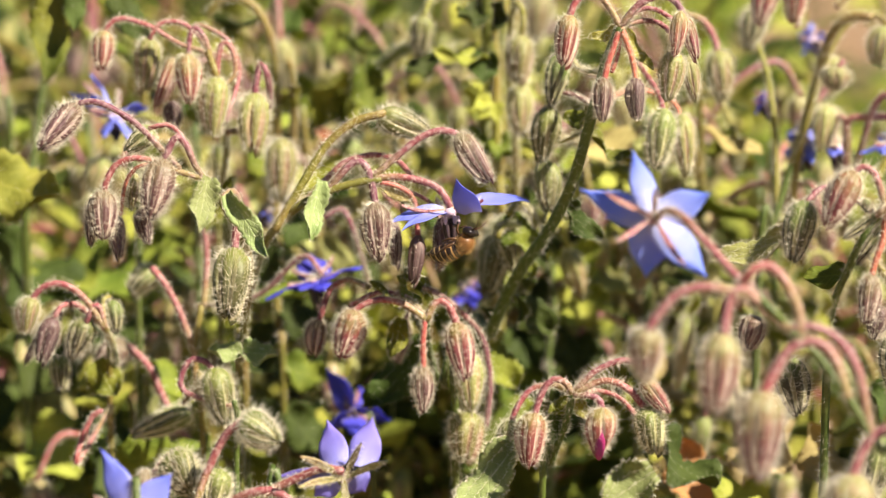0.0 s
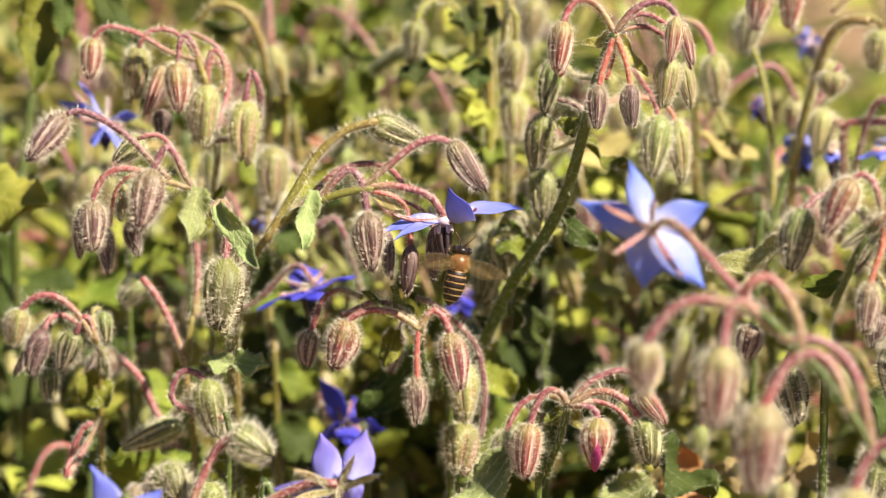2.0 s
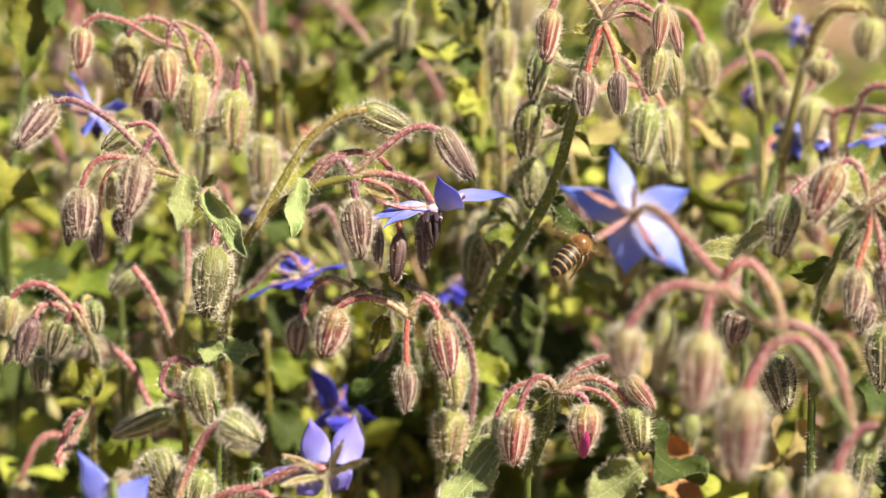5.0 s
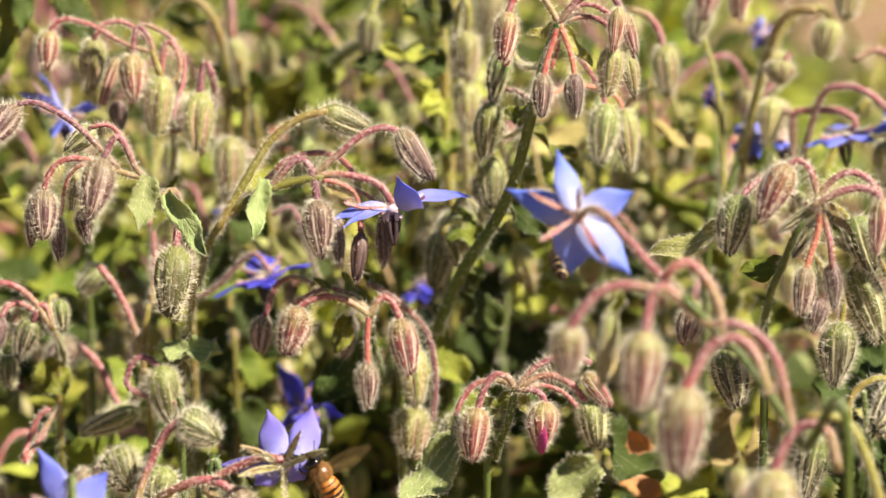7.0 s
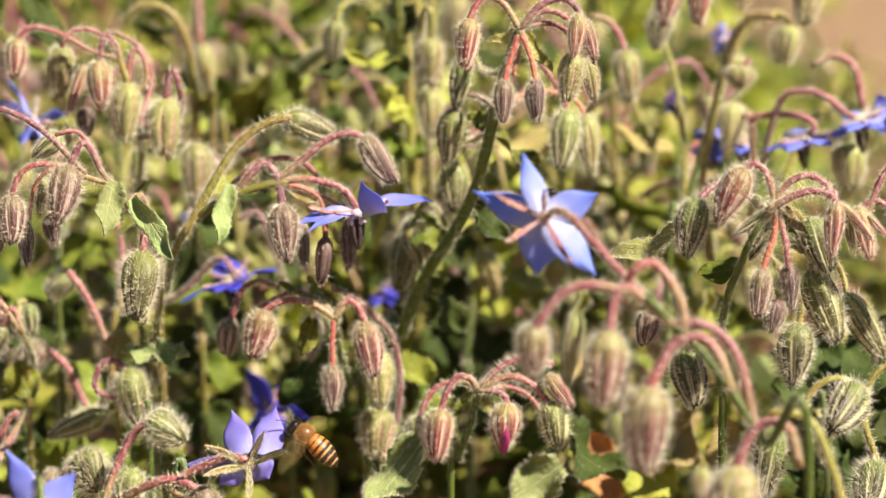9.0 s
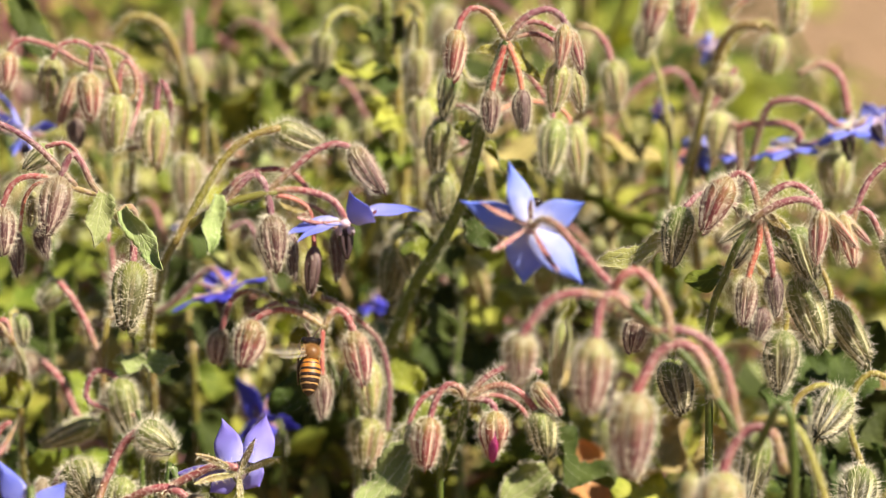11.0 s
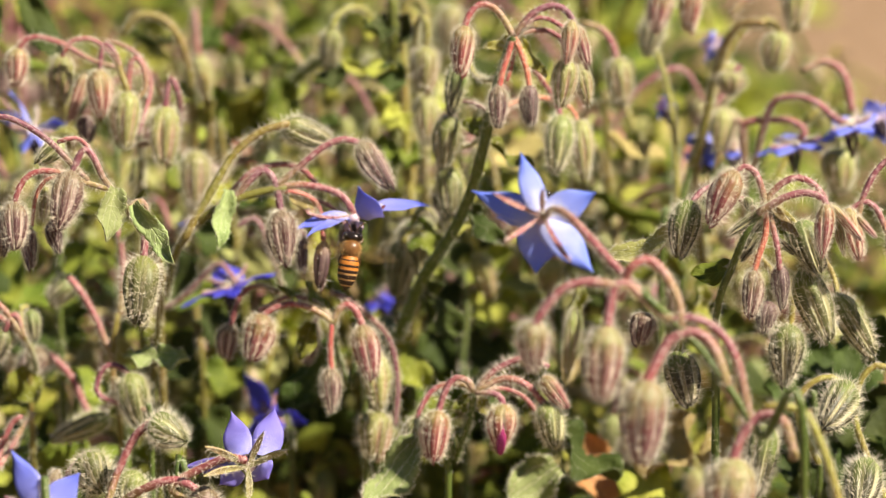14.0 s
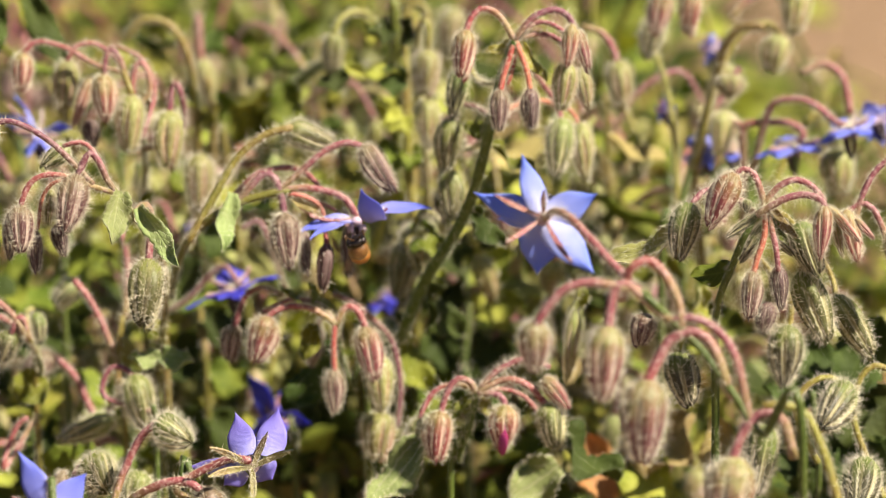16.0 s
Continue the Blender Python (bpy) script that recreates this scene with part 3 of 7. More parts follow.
p = plant((-0.0431, -0.0112, 0.0000), "borage sprig with grizzled purple buds on arching stalks")
stalk(p, "stem", [(-0.0431, -0.0112, -0.0100), (-0.0442, -0.0004, 0.0993), (-0.0461, 0.0284, 0.2731), (-0.0486, 0.0426, 0.4966), (-0.0474, 0.0321, 0.5152), (-0.0451, 0.0207, 0.5308), (-0.0439, 0.0093, 0.5460), (-0.0469, -0.0172, 0.5631), (-0.0506, -0.0300, 0.5734)], 0.00132, 0.00084, "olive", 1.0)
stem_leaves(p, (-0.0486, 0.0426, 0.4966))
stalk(p, "flower_stalk", [(-0.0559, -0.0294, 0.5754), (-0.0595, -0.0284, 0.5792), (-0.0648, -0.0270, 0.5844), (-0.0708, -0.0260, 0.5882), (-0.0749, -0.0257, 0.5894), (-0.0781, -0.0259, 0.5886)], 0.00078, 0.00078, "purple", 1.0)
bud(p, (-0.0775, -0.0259, 0.5887), (-0.0851, -0.0333, 0.5804), 0.0077, "grey", 1.0)
stalk(p, "flower_stalk", [(-0.0509, -0.0261, 0.5725), (-0.0538, -0.0230, 0.5760), (-0.0565, -0.0197, 0.5808), (-0.0595, -0.0192, 0.5828), (-0.0632, -0.0194, 0.5820)], 0.00060, 0.00060, "red", 1.0)
bud(p, (-0.0628, -0.0135, 0.5808), (-0.0686, -0.0148, 0.5760), 0.0059, "green", 1.0)
stalk(p, "flower_stalk", [(-0.0506, -0.0300, 0.5734), (-0.0526, -0.0292, 0.5761), (-0.0545, -0.0281, 0.5803), (-0.0564, -0.0276, 0.5821), (-0.0581, -0.0282, 0.5800), (-0.0595, -0.0291, 0.5766)], 0.00072, 0.00096, "purple", 1.0)
bud(p, (-0.0591, -0.0288, 0.5777), (-0.0625, -0.0352, 0.5654), 0.0091, "grey", 1.0)
stalk(p, "flower_stalk", [(-0.0506, -0.0300, 0.5734), (-0.0559, -0.0296, 0.5749), (-0.0631, -0.0289, 0.5775), (-0.0672, -0.0289, 0.5775), (-0.0700, -0.0293, 0.5758), (-0.0717, -0.0302, 0.5724), (-0.0722, -0.0308, 0.5702)], 0.00072, 0.00078, "red", 1.0)
bud(p, (-0.0720, -0.0306, 0.5711), (-0.0722, -0.0353, 0.5613), 0.0077, "grey", 1.0)
bud(p, (-0.0745, -0.0253, 0.5678), (-0.0757, -0.0279, 0.5581), 0.0048, "dark", 1.0)
bud(p, (-0.0700, -0.0281, 0.5650), (-0.0692, -0.0305, 0.5558), 0.0048, "dark", 1.0)
bud(p, (-0.0662, -0.0199, 0.5722), (-0.0672, -0.0220, 0.5644), 0.0034, "pale", 1.0)
bud(p, (-0.0648, -0.0239, 0.5652), (-0.0635, -0.0258, 0.5579), 0.0049, "dark", 1.0)
stalk(p, "flower_stalk", [(-0.0563, -0.0257, 0.5740), (-0.0642, -0.0233, 0.5749), (-0.0680, -0.0223, 0.5710), (-0.0691, -0.0261, 0.5645)], 0.00048, 0.00048, "orange", 1.0)
leaf(p, (-0.0496, -0.0328, 0.5745), (-0.0513, -0.0416, 0.5646), 0.0060, "sage", (0.36, -0.79, 0.49), 0.20, 0.60, 1.0)
leaf(p, (-0.0461, -0.0269, 0.5695), (-0.0372, -0.0343, 0.5574), 0.0053, "sage", (-0.43, -0.77, 0.47), 0.20, 0.60, 1.0)
leaf(p, (-0.0471, 0.0276, 0.5179), (-0.0385, 0.0235, 0.5181), 0.0063, "sage", (0.00, -0.70, 0.72), 0.20, 0.50, 1.0)
leaf(p, (-0.0467, 0.0275, 0.5173), (-0.0546, 0.0229, 0.5194), 0.0053, "sage", (0.00, -0.70, 0.72), 0.20, 0.50, 1.0)
stalk(p, "flower_stalk", [(-0.0484, -0.0176, 0.5653), (-0.0465, -0.0152, 0.5668), (-0.0450, -0.0115, 0.5650), (-0.0454, -0.0094, 0.5575), (-0.0459, -0.0109, 0.5518)], 0.00090, 0.00102, "red", 1.0)
bud(p, (-0.0459, -0.0106, 0.5530), (-0.0471, -0.0175, 0.5386), 0.0104, "green", 1.0)

bee_plant = plant((-0.0423, 0.0365, 0.0000), "borage branch with a freshly open blue flower and nodding buds")
stalk(bee_plant, "stem", [(-0.0423, 0.0365, -0.0100), (-0.0437, 0.0443, 0.1007), (-0.0462, 0.0680, 0.2769), (-0.0493, 0.0755, 0.5034), (-0.0460, 0.0587, 0.5255), (-0.0413, 0.0342, 0.5425), (-0.0345, 0.0167, 0.5542), (-0.0268, 0.0178, 0.5586), (-0.0192, 0.0184, 0.5608), (-0.0141, 0.0186, 0.5615)], 0.00141, 0.00103, "olive", 1.0)
stem_leaves(bee_plant, (-0.0493, 0.0755, 0.5034))
stalk(bee_plant, "flower_stalk", [(-0.0383, 0.0156, 0.5502), (-0.0319, 0.0184, 0.5606), (-0.0268, 0.0205, 0.5685), (-0.0204, 0.0219, 0.5739), (-0.0133, 0.0225, 0.5760)], 0.00116, 0.00109, "olive", 1.3)
bud(bee_plant, (-0.0148, 0.0302, 0.5739), (-0.0028, 0.0329, 0.5686), 0.0086, "green", 1.0)
stalk(bee_plant, "flower_stalk", [(-0.0324, 0.0267, 0.5532), (-0.0259, 0.0305, 0.5596), (-0.0220, 0.0313, 0.5627), (-0.0156, 0.0317, 0.5640), (-0.0104, 0.0294, 0.5631), (-0.0071, 0.0265, 0.5601)], 0.00084, 0.00077, "red", 1.0)
stalk(bee_plant, "flower_stalk", [(-0.0166, 0.0186, 0.5615), (-0.0102, 0.0200, 0.5667), (-0.0051, 0.0210, 0.5706), (0.0000, 0.0215, 0.5722), (0.0042, 0.0211, 0.5708)], 0.00090, 0.00090, "purple", 1.0)
bud(bee_plant, (0.0034, 0.0213, 0.5715), (0.0109, 0.0155, 0.5615), 0.0069, "grey", 1.0)
stalk(bee_plant, "flower_stalk", [(-0.0268, 0.0178, 0.5585), (-0.0217, 0.0193, 0.5640), (-0.0188, 0.0196, 0.5654), (-0.0165, 0.0188, 0.5623), (-0.0154, 0.0170, 0.5554)], 0.00090, 0.00103, "purple", 1.0)
bud(bee_plant, (-0.0153, 0.0124, 0.5576), (-0.0146, 0.0089, 0.5446), 0.0089, "grey", 1.0)
bud(bee_plant, (-0.0116, 0.0201, 0.5515), (-0.0107, 0.0173, 0.5410), 0.0044, "dark", 1.0)
stalk(bee_plant, "flower_stalk", [(-0.0192, 0.0185, 0.5609), (-0.0115, 0.0187, 0.5620), (-0.0051, 0.0185, 0.5611), (-0.0006, 0.0179, 0.5590), (0.0016, 0.0169, 0.5553)], 0.00090, 0.00096, "red", 1.0)
stalk(bee_plant, "flower_stalk", [(-0.0167, 0.0224, 0.5602), (-0.0103, 0.0240, 0.5584), (-0.0065, 0.0231, 0.5551), (-0.0056, 0.0188, 0.5469)], 0.00064, 0.00071, "orange", 1.0)
bud(bee_plant, (-0.0056, 0.0182, 0.5484), (-0.0068, 0.0152, 0.5372), 0.0052, "dark", 0.2)
stalk(bee_plant, "flower_stalk", [(-0.0104, 0.0279, 0.5575), (-0.0033, 0.0289, 0.5536), (-0.0004, 0.0259, 0.5499)], 0.00051, 0.00064, "red", 1.0)
bud(bee_plant, (-0.0004, 0.0260, 0.5506), (-0.0005, 0.0228, 0.5385), 0.0052, "dark", 0.5)
leaf(bee_plant, (-0.0277, 0.0156, 0.5619), (-0.0300, 0.0082, 0.5496), 0.0051, "sage", (0.44, -0.80, 0.40), 0.20, 0.60, 1.0)
leaf(bee_plant, (-0.0148, 0.0242, 0.5591), (-0.0065, 0.0231, 0.5551), 0.0034, "yellow", (0.00, -0.85, 0.53), 0.25, 0.30, 1.0)
flower(bee_plant, (0.0016, 0.0166, 0.5541), (0.05, -0.37, -0.93),
       [(-0.0141, -0.0036, -0.0019), (0.0014, -0.0058, 0.0094), (0.0181, 0.0016, 0.0022), (-0.0055, 0.0078, -0.0017), (-0.0109, -0.0088, -0.0020)],
       "blue", 0.0064, [(-0.0108, -0.0037, 0.0018), (0.0075, -0.0024, 0.0027), (-0.0032, 0.0064, 0.0007), (0.0022, 0.0065, 0.0010), (0.0048, 0.0059, -0.0010)], -0.10, "open blue flower facing down", True,
       [(0.10, -0.37, 0.93), (-0.50, -0.91, 0.45), (0.00, -0.28, 0.90), (0.20, 0.43, 0.82), (0.00, -0.06, 0.95)], widths=(0.8, 1.05, 0.85, 0.5, 0.7), bows=(-0.35, -0.3, -0.3, -0.2, -0.3), feet=[(-0.0010, -0.0009, 0.0004), (0.0055, -0.0019, 0.0006), (0.0042, 0.0014, 0.0013), (-0.0006, 0.0010, -0.0001), (-0.0011, -0.0010, 0.0001)])
bud(bee_plant, (0.0159, 0.0700, 0.5407), (0.0181, 0.0660, 0.5259), 0.0110, "green", 0.5)
bud(bee_plant, (0.0134, 0.0753, 0.5334), (0.0111, 0.0716, 0.5198), 0.0097, "green", 0.5)
stalk(bee_plant, "flower_stalk", [(0.0232, 0.0737, 0.5352), (0.0209, 0.0633, 0.5428), (0.0180, 0.0541, 0.5470), (0.0156, 0.0495, 0.5454)], 0.00077, 0.00077, "olive", 1.0)
stalk(bee_plant, "flower_stalk", [(0.0218, 0.0730, 0.5325), (0.0183, 0.0661, 0.5379), (0.0147, 0.0604, 0.5398), (0.0131, 0.0577, 0.5375)], 0.00077, 0.00077, "olive", 1.0)

p = plant((0.0072, 0.1508, 0.0000), "borage branch with a nodding cluster of red-brown bristly buds")
stalk(p, "stem", [(0.0072, 0.1508, -0.0100), (0.0070, 0.1403, 0.0968), (0.0066, 0.1319, 0.2663), (0.0061, 0.0983, 0.4841), (0.0119, 0.0692, 0.5107), (0.0180, 0.0535, 0.5294), (0.0250, 0.0418, 0.5436), (0.0299, 0.0348, 0.5562), (0.0336, 0.0268, 0.5727), (0.0362, 0.0200, 0.5860), (0.0396, 0.0148, 0.5975)], 0.00303, 0.00139, "green", 0.7)
stem_leaves(p, (0.0061, 0.0983, 0.4841))
leaf(p, (0.0283, 0.0435, 0.5500), (0.0373, 0.0507, 0.5384), 0.0066, "dark", (0.28, -0.82, 0.51), 0.25, 0.30, 1.0)
leaf(p, (0.0215, 0.0599, 0.5339), (0.0149, 0.0667, 0.5399), 0.0095, "mid", (0.28, -0.86, 0.43), 0.25, 0.30, 1.0)
leaf(p, (0.0256, 0.0611, 0.5385), (0.0326, 0.0687, 0.5477), 0.0060, "light", (0.26, -0.72, 0.64), 0.25, 0.30, 1.0)
leaf(p, (0.0177, 0.0720, 0.5214), (0.0265, 0.0884, 0.5050), 0.0111, "dark", (0.18, -0.79, 0.59), 0.25, 0.30, 1.0)
leaf(p, (0.0136, 0.0747, 0.5120), (0.0039, 0.0917, 0.4982), 0.0112, "dark", (0.18, -0.74, 0.65), 0.25, 0.30, 1.0)
leaf(p, (0.0150, 0.0761, 0.5173), (0.0223, 0.0879, 0.5227), 0.0084, "mid", (0.18, -0.74, 0.65), 0.25, 0.30, 1.0)
stalk(p, "flower_stalk", [(0.0396, 0.0147, 0.5973), (0.0377, 0.0157, 0.6009), (0.0352, 0.0165, 0.6039), (0.0317, 0.0167, 0.6046), (0.0293, 0.0161, 0.6022), (0.0281, 0.0152, 0.5991)], 0.00088, 0.00088, "red", 1.0)
bud(p, (0.0283, 0.0155, 0.6000), (0.0270, 0.0125, 0.5889), 0.0068, "red", 1.0)
bud(p, (0.0274, 0.0486, 0.5846), (0.0254, 0.0453, 0.5721), 0.0069, "moss", 0.6)
bud(p, (0.0248, 0.0473, 0.5721), (0.0232, 0.0475, 0.5574), 0.0088, "green", 0.6)
bud(p, (0.0243, 0.0479, 0.5587), (0.0250, 0.0447, 0.5467), 0.0083, "green", 0.6)
stalk(p, "flower_stalk", [(0.0363, 0.0239, 0.5851), (0.0313, 0.0399, 0.5830), (0.0283, 0.0494, 0.5877), (0.0274, 0.0484, 0.5839)], 0.00063, 0.00063, "olive", 1.0)
stalk(p, "flower_stalk", [(0.0348, 0.0317, 0.5755), (0.0302, 0.0441, 0.5755), (0.0261, 0.0481, 0.5749), (0.0248, 0.0471, 0.5713)], 0.00063, 0.00063, "red", 1.0)
stalk(p, "flower_stalk", [(0.0339, 0.0323, 0.5701), (0.0290, 0.0472, 0.5640), (0.0254, 0.0508, 0.5620), (0.0244, 0.0478, 0.5584)], 0.00063, 0.00063, "olive", 1.0)
stalk(p, "flower_stalk", [(0.0396, 0.0148, 0.5975), (0.0440, 0.0161, 0.6024), (0.0490, 0.0166, 0.6042), (0.0523, 0.0162, 0.6026), (0.0536, 0.0154, 0.5999)], 0.00095, 0.00088, "purple", 1.0)
bud(p, (0.0531, 0.0137, 0.6013), (0.0516, 0.0111, 0.5914), 0.0048, "red", 1.0)
bud(p, (0.0541, 0.0173, 0.5993), (0.0569, 0.0148, 0.5898), 0.0043, "red", 1.0)
bud(p, (0.0522, 0.0153, 0.5918), (0.0500, 0.0124, 0.5808), 0.0073, "pale", 1.0)
bud(p, (0.0554, 0.0209, 0.5893), (0.0569, 0.0183, 0.5795), 0.0051, "pale", 1.0)
stalk(p, "flower_stalk", [(0.0396, 0.0148, 0.5975), (0.0384, 0.0138, 0.5937), (0.0367, 0.0125, 0.5888), (0.0360, 0.0115, 0.5852)], 0.00076, 0.00076, "orange", 1.0)
bud(p, (0.0360, 0.0118, 0.5864), (0.0355, 0.0092, 0.5768), 0.0058, "grey", 1.0)
stalk(p, "flower_stalk", [(0.0398, 0.0147, 0.5973), (0.0414, 0.0137, 0.5934), (0.0427, 0.0125, 0.5888), (0.0430, 0.0116, 0.5854)], 0.00076, 0.00069, "orange", 1.0)
bud(p, (0.0430, 0.0118, 0.5864), (0.0435, 0.0094, 0.5772), 0.0053, "dark", 1.0)
stalk(p, "flower_stalk", [(0.0403, 0.0207, 0.5964), (0.0451, 0.0230, 0.5972), (0.0489, 0.0229, 0.5967), (0.0514, 0.0202, 0.5946), (0.0520, 0.0172, 0.5910)], 0.00069, 0.00069, "red", 1.0)
stalk(p, "flower_stalk", [(0.0404, 0.0178, 0.5972), (0.0443, 0.0217, 0.6000), (0.0481, 0.0217, 0.6000), (0.0524, 0.0190, 0.5977)], 0.00063, 0.00063, "red", 1.0)
stalk(p, "flower_stalk", [(0.0399, 0.0206, 0.5959), (0.0396, 0.0213, 0.5908), (0.0381, 0.0200, 0.5860)], 0.00063, 0.00063, "orange", 1.0)
leaf(p, (0.0404, 0.0187, 0.5965), (0.0473, 0.0201, 0.5865), 0.0033, "light", (0.26, -0.72, 0.64), 0.25, 0.30, 1.0)
leaf(p, (0.0398, 0.0186, 0.5963), (0.0330, 0.0220, 0.5933), 0.0030, "light", (0.00, -0.75, 0.66), 0.25, 0.30, 1.0)
stalk(p, "flower_stalk", [(0.0405, 0.0439, 0.5901), (0.0478, 0.0552, 0.5783), (0.0514, 0.0577, 0.5723), (0.0524, 0.0565, 0.5678)], 0.00076, 0.00076, "red", 1.0)
bud(p, (0.0523, 0.0550, 0.5698), (0.0507, 0.0512, 0.5555), 0.0086, "green", 1.0)
bud(p, (0.0571, 0.0644, 0.5664), (0.0586, 0.0605, 0.5518), 0.0071, "pale", 1.0)
stalk(p, "flower_stalk", [(0.0348, 0.0297, 0.5760), (0.0456, 0.0620, 0.5728), (0.0552, 0.0652, 0.5693), (0.0568, 0.0642, 0.5654)], 0.00063, 0.00063, "orange", 1.0)
leaf(p, (0.0350, 0.0341, 0.5730), (0.0280, 0.0387, 0.5707), 0.0055, "mid", (0.00, -0.75, 0.66), 0.25, 0.30, 1.0)
leaf(p, (0.0347, 0.0573, 0.5629), (0.0457, 0.0604, 0.5552), 0.0059, "mid", (0.00, -0.29, 0.96), 0.25, 0.30, 1.0)

near_plant = plant((0.0771, -0.1143, 0.0000), "borage plant with drooping pale buds and one blue star flower")
stalk(near_plant, "stem", [(0.0771, -0.1143, -0.0100), (0.0793, -0.1204, 0.1078), (0.0833, -0.1211, 0.2964), (0.0884, -0.1448, 0.5388), (0.0803, -0.1419, 0.5497), (0.0742, -0.1394, 0.5591), (0.0687, -0.1374, 0.5665), (0.0626, -0.1358, 0.5724), (0.0585, -0.1348, 0.5762), (0.0564, -0.1131, 0.5724)], 0.00176, 0.00088, "green", 1.0)
stem_leaves(near_plant, (0.0884, -0.1448, 0.5388))
stalk(near_plant, "flower_stalk", [(0.0408, -0.1055, 0.5842), (0.0427, -0.1090, 0.5866), (0.0456, -0.1130, 0.5861), (0.0487, -0.1170, 0.5834), (0.0521, -0.1210, 0.5802), (0.0552, -0.1250, 0.5775), (0.0575, -0.1330, 0.5765)], 0.00080, 0.00100, "red", 1.0)
flower(near_plant, (0.0405, -0.1040, 0.5839), (-0.10, 0.92, -0.38),
       [(-0.0039, 0.0060, 0.0120), (0.0108, 0.0000, 0.0048), (0.0100, -0.0050, -0.0104), (-0.0013, 0.0000, -0.0118), (-0.0137, 0.0120, 0.0027), (-0.0088, 0.0120, -0.0030)],
       "sky", 0.0072, [(-0.0098, -0.0060, 0.0064), (-0.0079, -0.0120, -0.0018), (0.0050, -0.0140, -0.0056), (0.0001, -0.0040, 0.0063), (0.0052, 0.0040, -0.0018)], -0.10, "wide open pale blue star flower seen from behind", True,
       widths=(0.78, 0.95, 0.95, 1.32, 0.84, 0.55), bows=(-0.22, -0.12, 0.10, 0.06, -0.16, 0.1))
stalk(near_plant, "flower_stalk", [(0.0570, -0.1346, 0.5769), (0.0489, -0.1342, 0.5786), (0.0438, -0.1344, 0.5777), (0.0397, -0.1354, 0.5740), (0.0374, -0.1364, 0.5704)], 0.00099, 0.00099, "red", 1.0)
bud(near_plant, (0.0377, -0.1360, 0.5716), (0.0371, -0.1347, 0.5610), 0.0078, "rose", 1.0)
stalk(near_plant, "flower_stalk", [(0.0636, -0.1361, 0.5713), (0.0590, -0.1352, 0.5749), (0.0552, -0.1343, 0.5782), (0.0529, -0.1346, 0.5771), (0.0520, -0.1355, 0.5735), (0.0514, -0.1367, 0.5691)], 0.00104, 0.00104, "red", 1.0)
bud(near_plant, (0.0515, -0.1363, 0.5705), (0.0499, -0.1383, 0.5556), 0.0093, "rose", 1.0)
stalk(near_plant, "flower_stalk", [(0.0656, -0.1365, 0.5700), (0.0649, -0.1350, 0.5754), (0.0617, -0.1335, 0.5810), (0.0588, -0.1331, 0.5825), (0.0558, -0.1336, 0.5806), (0.0545, -0.1293, 0.5738)], 0.00099, 0.00099, "red", 1.0)
stalk(near_plant, "flower_stalk", [(0.0742, -0.1394, 0.5591), (0.0714, -0.1374, 0.5667), (0.0674, -0.1367, 0.5691), (0.0633, -0.1371, 0.5675), (0.0602, -0.1385, 0.5626), (0.0583, -0.1395, 0.5589)], 0.00115, 0.00121, "red", 1.0)
bud(near_plant, (0.0585, -0.1390, 0.5605), (0.0578, -0.1414, 0.5438), 0.0109, "rose", 1.0)
stalk(near_plant, "flower_stalk", [(0.0783, -0.1411, 0.5527), (0.0758, -0.1379, 0.5645), (0.0717, -0.1365, 0.5699), (0.0672, -0.1360, 0.5717), (0.0636, -0.1362, 0.5712)], 0.00099, 0.00088, "red", 1.0)
stalk(near_plant, "flower_stalk", [(0.0867, -0.1431, 0.5452), (0.0850, -0.1413, 0.5520), (0.0815, -0.1408, 0.5539), (0.0772, -0.1417, 0.5505), (0.0747, -0.1433, 0.5444)], 0.00110, 0.00115, "red", 1.0)
bud(near_plant, (0.0749, -0.1430, 0.5458), (0.0734, -0.1472, 0.5299), 0.0115, "rose", 1.0)
stalk(near_plant, "flower_stalk", [(0.0810, -0.1405, 0.5551), (0.0853, -0.1405, 0.5551), (0.0888, -0.1409, 0.5537), (0.0913, -0.1420, 0.5493), (0.0941, -0.1443, 0.5410), (0.0961, -0.1468, 0.5316)], 0.00088, 0.00099, "olive", 1.0)
leaf(near_plant, (0.0701, -0.1287, 0.5759), (0.0710, -0.1274, 0.5654), 0.0042, "light", (0.51, -0.80, 0.30), 0.25, 0.30, 1.0)
leaf(near_plant, (0.0476, -0.1132, 0.5720), (0.0466, -0.1119, 0.5613), 0.0038, "light", (0.51, -0.80, 0.30), 0.25, 0.30, 1.0)
bud(near_plant, (0.0462, -0.1191, 0.5691), (0.0443, -0.1228, 0.5554), 0.0042, "pale", 1.0)

p = plant((0.0841, -0.0214, 0.0000), "borage branch with bristly green and crimson buds in a one-sided cluster")
stalk(p, "stem", [(0.0841, -0.0214, -0.0100), (0.0838, -0.0235, 0.1034), (0.0832, -0.0170, 0.2844), (0.0826, -0.0316, 0.5172), (0.0813, -0.0372, 0.5347), (0.0821, -0.0436, 0.5495), (0.0847, -0.0456, 0.5576), (0.0873, -0.0495, 0.5662), (0.0916, -0.0479, 0.5722)], 0.00141, 0.00094, "green", 1.0)
stem_leaves(p, (0.0826, -0.0316, 0.5172))
stalk(p, "flower_stalk", [(0.0916, -0.0479, 0.5722), (0.0908, -0.0470, 0.5755), (0.0894, -0.0461, 0.5788), (0.0870, -0.0458, 0.5799), (0.0848, -0.0462, 0.5784)], 0.00082, 0.00082, "red", 1.4)
bud(p, (0.0852, -0.0499, 0.5800), (0.0788, -0.0530, 0.5687), 0.0084, "red", 1.0)
